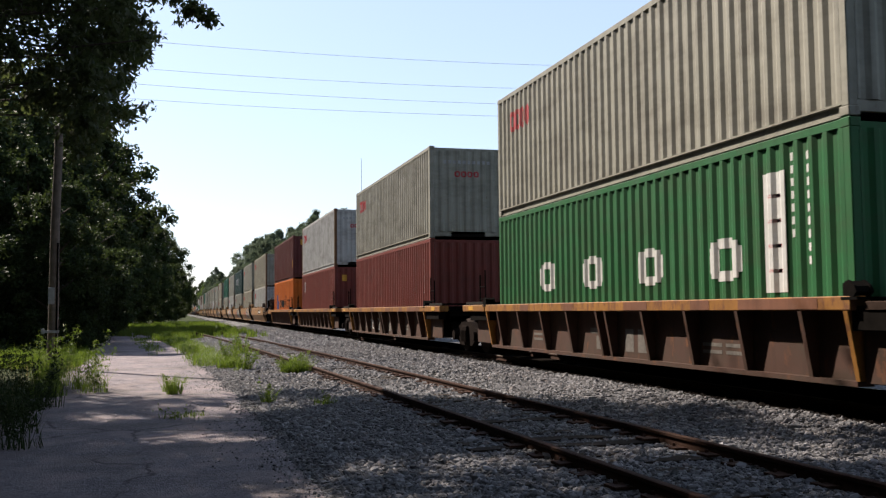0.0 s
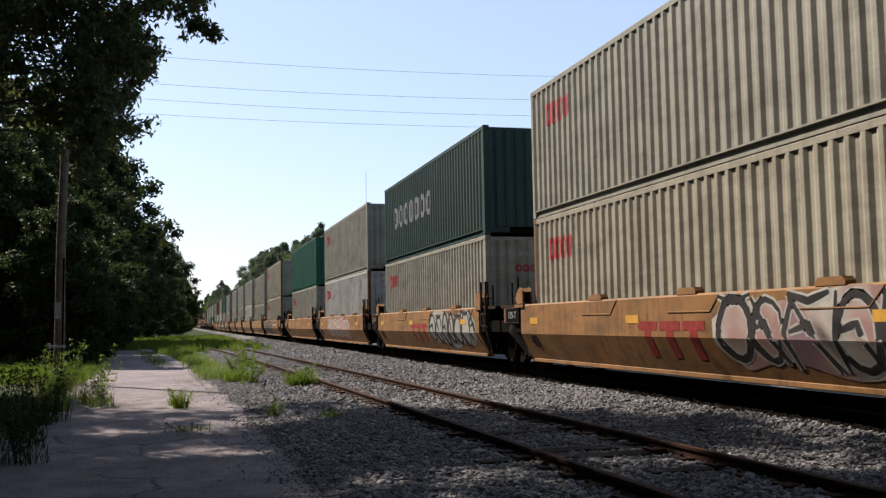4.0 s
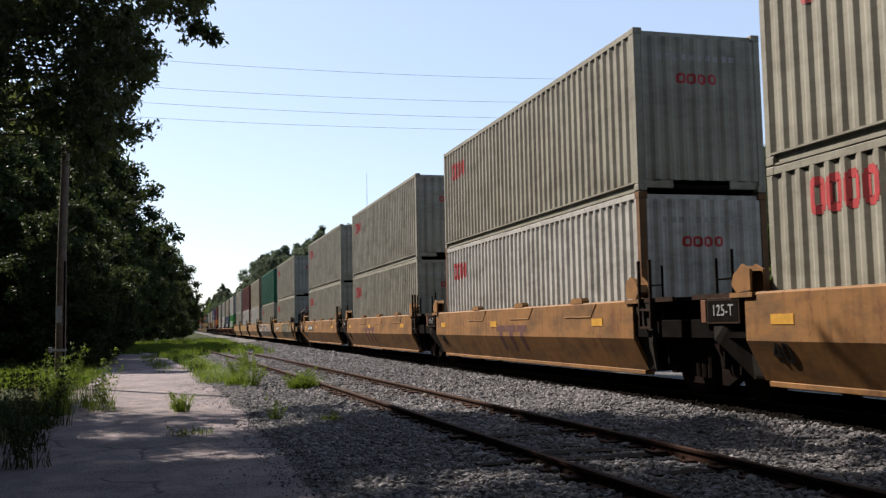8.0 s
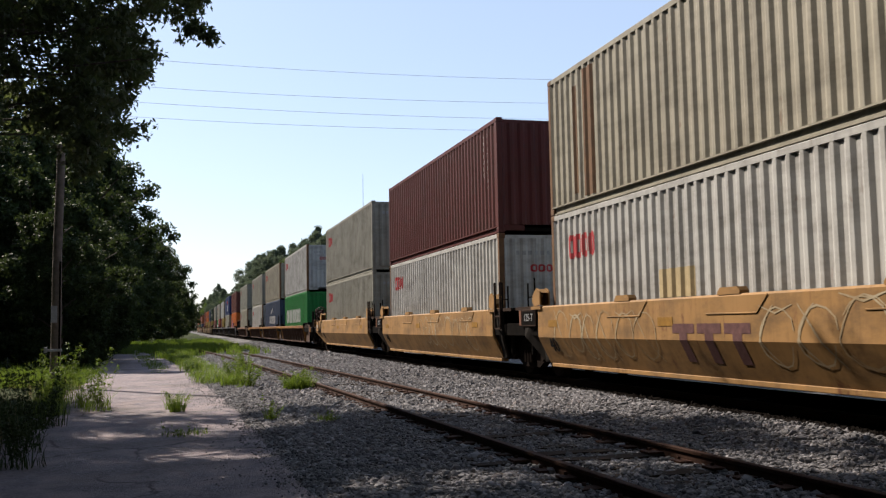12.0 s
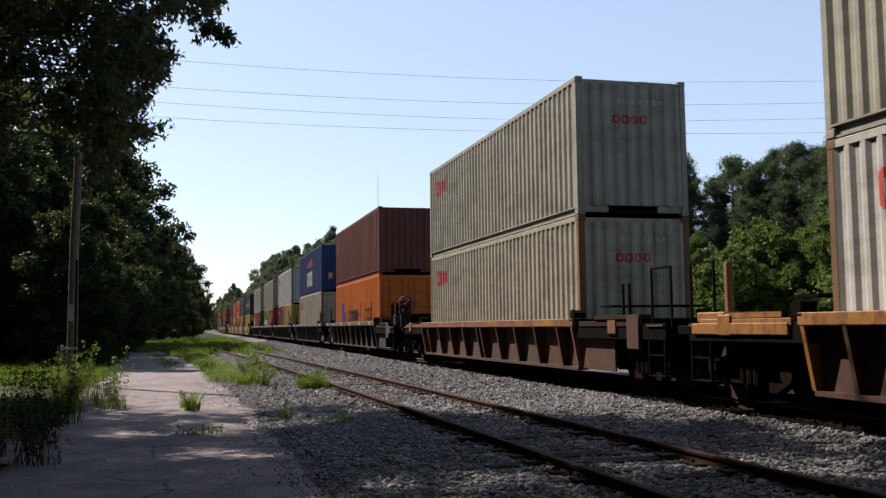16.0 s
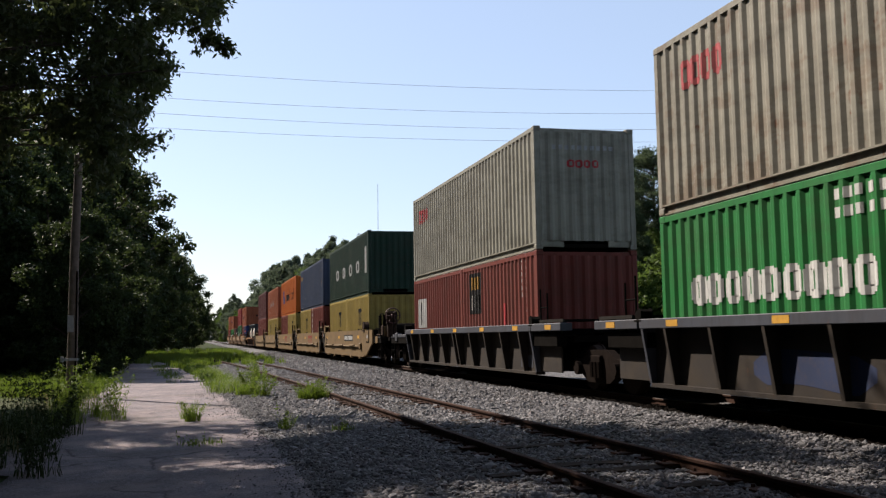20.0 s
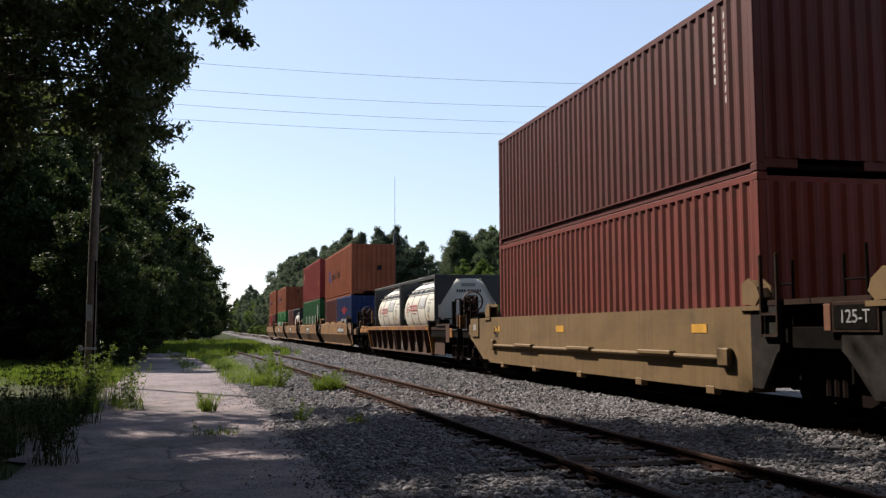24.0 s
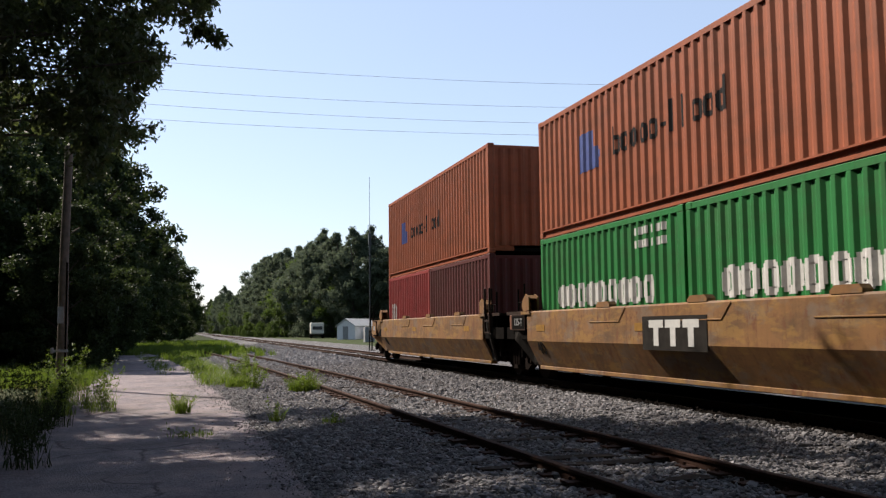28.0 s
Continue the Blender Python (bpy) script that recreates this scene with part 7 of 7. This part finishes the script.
grey(278.84, 0, "white", more=[("patch", "mark_tan", [(6.7, 7.8, 1.0, 1.45)]), ("patch", "mark_tan", [(1.2, 2.6, 0.95, 1.6)])]); load("cream corrugated shipping container with brown rust strips", "cream", 278.84, 1, marks=[("rust_strip", "post_rust", [(10.05, 10.5, 0.2, 2.62)]), ("rust_strip", "post_rust", [(10.75, 10.95, 0.3, 2.4)])], end_marks=end_emblem(), post="post_rust")
wells(294.33, joint=1.62, spray=[(1.2, 7.2, "outline")], plate="none")
grey(294.33, 0, "white"); load(MAROON40, "maroon", 294.33, 1, marks=id_rows() + [("id_bars", "mark_white", column(11.6, 1.5, 2.5))])
wells(309.71, joint=1.56, far_end=True, plate="none")
grey(309.71, 0); grey(309.71, 1)

# three ribbed cars with yellow chords
ribbed(329.73, joint=3.89, near_end=True)
load("bright green shipping container with white block letters", "bright", 329.73, 0, marks=[("word", "mark_white", blocks(12.192, 1.2, 0.95, 9, 0.75, 0.9, 0.12, 0.4))])
grey(329.73, 1, "white")
ribbed(345.71, joint=1.86)
load("dark blue shipping container with white words and swoosh", "steelblue", 345.71, 0, marks=[("word", "mark_white", blocks(12.192, 3.9, 0.98, 3, 0.68, 0.62, 0.09, 0.34) + blocks(12.192, 6.33, 0.98, 3, 0.68, 0.62, 0.09, 0.34)), ("swoosh", "mark_white", [(7.3 - i * 0.12 - 0.12, 7.3 - i * 0.12, 1.66 + 0.36 * (i / 11) ** 0.8, 1.80 + 0.44 * (i / 11) ** 0.8) for i in range(12)])])
grey(345.71, 1, "cream")
ribbed(361.55, joint=1.80, far_end=True)
grey(361.55, 0, "white", doors_near=True); grey(361.55, 1)

# ribbed cars with brown and grey chords
ribbed(381.37, joint=3.78, chord="chord_brown", near_end=True, far_end=True, brake=False)
grey(381.37, 0, "cream"); grey(381.37, 1)
ribbed(402.34, joint=4.36, chord="chord_grey", panel="panel_grey", near_end=True)
load("orange shipping container with dark word and closed doors", "orange", 402.34, 0, marks=ship_word(z=0.9), doors_near=True)
load("brown corrugated steel shipping container", "brown", 402.34, 1, marks=id_rows() + [("id_bars", "mark_white", column(11.5, 1.3, 2.5))])
ribbed(420.72, joint=3.07, chord="chord_grey", panel="panel_grey")
grey(420.72, 0, "cream")
load("deep blue shipping container with white letters and red flash", "blue", 420.72, 1, marks=id_rows() + [("word", "mark_white", blocks(12.192, 4.72, 0.5, 3, 0.9, 0.98, 0.1, 0.36)), ("flash", "mark_red", [(7.5 - i * 0.255 - 0.255, 7.5 - i * 0.255, 1.72 + 0.02 * abs(5 - i), 2.0 + 0.03 * i) for i in range(11)])], end_marks=[("placard", "mark_yellow", [(0.55, 0.78, 0.75, 1.1)]), ("warning_mark", "mark_yellow", [(0.2, 0.34, H - 0.55, H - 0.42)]), ("id_bars", "mark_white", column(-0.85, 1.2, H - 0.3, 0.05))])
ribbed(438.79, joint=2.91, chord="chord_grey", panel="panel_grey")
pair(438.79, (MAROON20, "maroon", [("word", "mark_yellow", blocks(6.058, 0.5, 1.75, 6, 0.16, 0.32, 0.05, 0.4)), ("id_bars", "mark_white", column(1.2, 0.8, 2.3))]), (YELLOW20, "yellow", mark20))
grey(438.79, 1, "white", lower=LOW_H, more=[("patch", "mark_tan", [(5.6, 6.0, 0.9, 1.5), (6.1, 6.3, 0.7, 1.0)])])
ribbed(456.8, joint=2.88, chord="chord_grey", panel="panel_grey", spray="blue")
pair(456.8, (GREEN20, "bright", word20), ("short crimson shipping container with white round mark", "crimson", [("emblem", "mark_white", [(3.3, 3.75, 1.3, 1.9), (3.4, 3.65, 1.9, 2.1)]), ("word", "mark_white", blocks(6.058, 1.8, 0.6, 8, 0.22, 0.36, 0.16, 0.34))]))
grey(456.8, 1, "stained", lower=LOW_H)
ribbed(474.76, joint=2.85, chord="chord_grey", panel="panel_grey", far_end=True)
pair(474.76, (MAROON20, "redbrown", [("sign", "mark_white", [(4.3, 5.5, 0.9, 1.85)]), ("sign_bars", "mark_black", [(4.6, 4.7, 1.0, 1.75), (5.0, 5.1, 1.0, 1.75)])]), (MAROON20, "redbrown", [("sign", "mark_black", [(4.3, 5.4, 1.2, 2.3)]), ("sign_patch", "mark_yellow", [(4.5, 5.3, 1.85, 2.2)]), ("sign_bars", "mark_white", [(4.4 + i * 0.24, 4.55 + i * 0.24, 1.3, 1.7) for i in range(4)]), ("patch", "mark_red", [(2.3, 2.5, 0.6, 1.4)])] + id_rows(6.058)))
grey(474.76, 1, lower=LOW_H)

# tan set
TAN = dict(tan=True)
wells(495.89, joint=4.44, near_end=True, plate_u=8.2, **TAN)
pair(495.89, (YELLOW20, "yellow", mark20), (YELLOW20, "yellow", mark20))
load("dark green shipping container with large white letter blocks", "darkgreen", 495.89, 1, lower=LOW_H, marks=side_word("mark_white", 4, 2.5, 1.08, 0.85, 0.56, 1.3) + bars_column(u=11.25, z0=0.96, z1=2.13))
wells(511.09, joint=1.47, plate="none", logo="logo_red", plate_u=7.9, **TAN)
pair(511.09, (YELLOW20, "yellow", mark20), ("short brick red shipping container with white letter blocks", "redbrown", [("word", "mark_white", [(5.1, 5.4, z, z + 0.24) for z in (0.9, 1.25, 1.6, 1.95, 2.3)])] + id_rows(6.058)))
load("dull navy blue corrugated steel shipping container", "steelblue", 511.09, 1, lower=LOW_H, marks=id_rows() + [("word", "mark_yellow", blocks(12.192, 0.4, 2.1, 3, 0.2, 0.28, 0.06, 0.4)), ("sticker", "mark_white", [(9.3, 9.42, 0.7, 0.85)]), ("warning_mark", "mark_yellow", [(0.72, 0.86, 1.3, 1.5), (0.72, 0.84, 2.0, 2.2)])], end_marks=[("warning_mark", "mark_yellow", [(0.1, 0.24, 0.75, 0.95)])])
wells(526.77, joint=1.72, plate="none", logo="logo_red", plate_u=7.2, **TAN)
pair(526.77, (MAROON20, "redbrown"), (YELLOW20, "yellow", mark20))
load("orange shipping container with dark word and blue shield", "orange", 526.77, 1, lower=LOW_H, marks=ship_word(z=1.1))
wells(542.4, joint=1.69, plate="none", **TAN)
pair(542.4, (YELLOW20, "yellow", mark20), (YELLOW20, "yellow", mark20))
load("faded orange shipping container with worn word", "faded", 542.4, 1, lower=LOW_H, marks=ship_word("mark_grey", **SMALL_WORD)[:1])
wells(557.62, joint=1.49, plate="none", far_end=True, **TAN)
load(MAROON40, "redbrown", 557.62, 0)
load(MAROON40, "maroon", 557.62, 1, marks=id_rows())

# tank car
ribbed(577.3, joint=3.71, near_end=True, far_end=True, logo=True)
for y in (577.3, 577.3 + 6.134):
    TRAIN.append(tank_container(y, WELL + 0.03, "white tank container in a dark steel frame"))

# last yellow set
wells(597.09, coat="car_worn", joint=3.77, near_end=True, plate_u=9.85)
pair(597.09, (MAROON20, "maroon", id_rows(6.058) + [("word", "mark_white", column(5.4, 0.9, 2.2))]), ("short bright blue shipping container with red arrow mark", "blue", [("arrow", "mark_red", [(1.6 + i * 0.2, 1.82 + i * 0.2, 1.45 + 0.06 * abs(6 - i), 1.95 - 0.05 * abs(6 - i)) for i in range(13)]), ("word", "mark_white", blocks(6.058, 2.0, 0.75, 5, 0.36, 0.5, 0.1, 0.3))]))
load("orange shipping container with dark word and blue shield", "faded", 597.09, 1, lower=LOW_H, marks=ship_word(**SMALL_WORD), end_marks=[("spot", "mark_black", [(-0.45, -0.2, 1.35, 1.6)])])
wells(612.57, coat="car_worn", joint=1.62, plate="logo", plate_u=6.5, spray=[(11.2, 12.3, "scribble")])
load("green shipping container with large white letters blocks", "green", 612.57, 0, marks=side_word("mark_white", 4, 2.59, 1.05, 0.8, 0.6, 1.38) + bars_column(u=10.46, z0=0.82, z1=2.36) + id_rows())
load("crimson shipping container with small white letters", "crimson", 612.57, 1, marks=id_rows() + [("word", "mark_white", blocks(12.192, 0.45, H - 1.0, 2, 0.22, 0.55, 0.08, 0.3)), ("patch", "mark_yellow", [(0.8, 1.0, 1.0, 1.3)])])
wells(628.2, coat="car_worn", joint=1.69, plate="logo", plate_u=6.1)
twenty(MAROON20, "brown", 628.2 + 6.134, id_rows(6.058, y=5.3))
TRAIN.append(tank_container(628.2, WELL + 0.03, "white tank container in a dark steel frame"))
wells(643.8, coat="car_worn", joint=1.67, plate="logo", plate_u=6.2)
pair(643.8, (GREEN20, "bright", word20), (GREEN20, "bright", word20))
load("scuffed orange shipping container with dark word", "faded", 643.8, 1, lower=LOW_H, h=2.52, marks=ship_word(**SMALL_WORD), end_marks=[("spot", "mark_black", [(-0.1, 0.1, 1.9, 2.1)])])
wells(659.52, coat="car_worn", joint=1.74, plate="none", far_end=True)
pair(659.52, ("short crimson shipping container with white letters", "crimson", [("word", "mark_white", blocks(6.058, 0.5, 0.95, 3, 0.2, 0.6, 0.08, 0.3))]), (MAROON20, "maroon"))
load("orange shipping container with dark word and blue shield", "faded", 659.52, 1, lower=LOW_H, marks=ship_word(**SMALL_WORD))


# ---- movement ----
def motions():
    """The train rolls towards the camera and past it at an even speed."""
    for ob in TRAIN:
        at = ob.matrix_basis.copy()
        walk(ob, [(t, Matrix.Translation((0, -SPEED * t, 0)) @ at) for t in (0.0, 7.0, 14.0, 21.0, 28.0)])


motions()
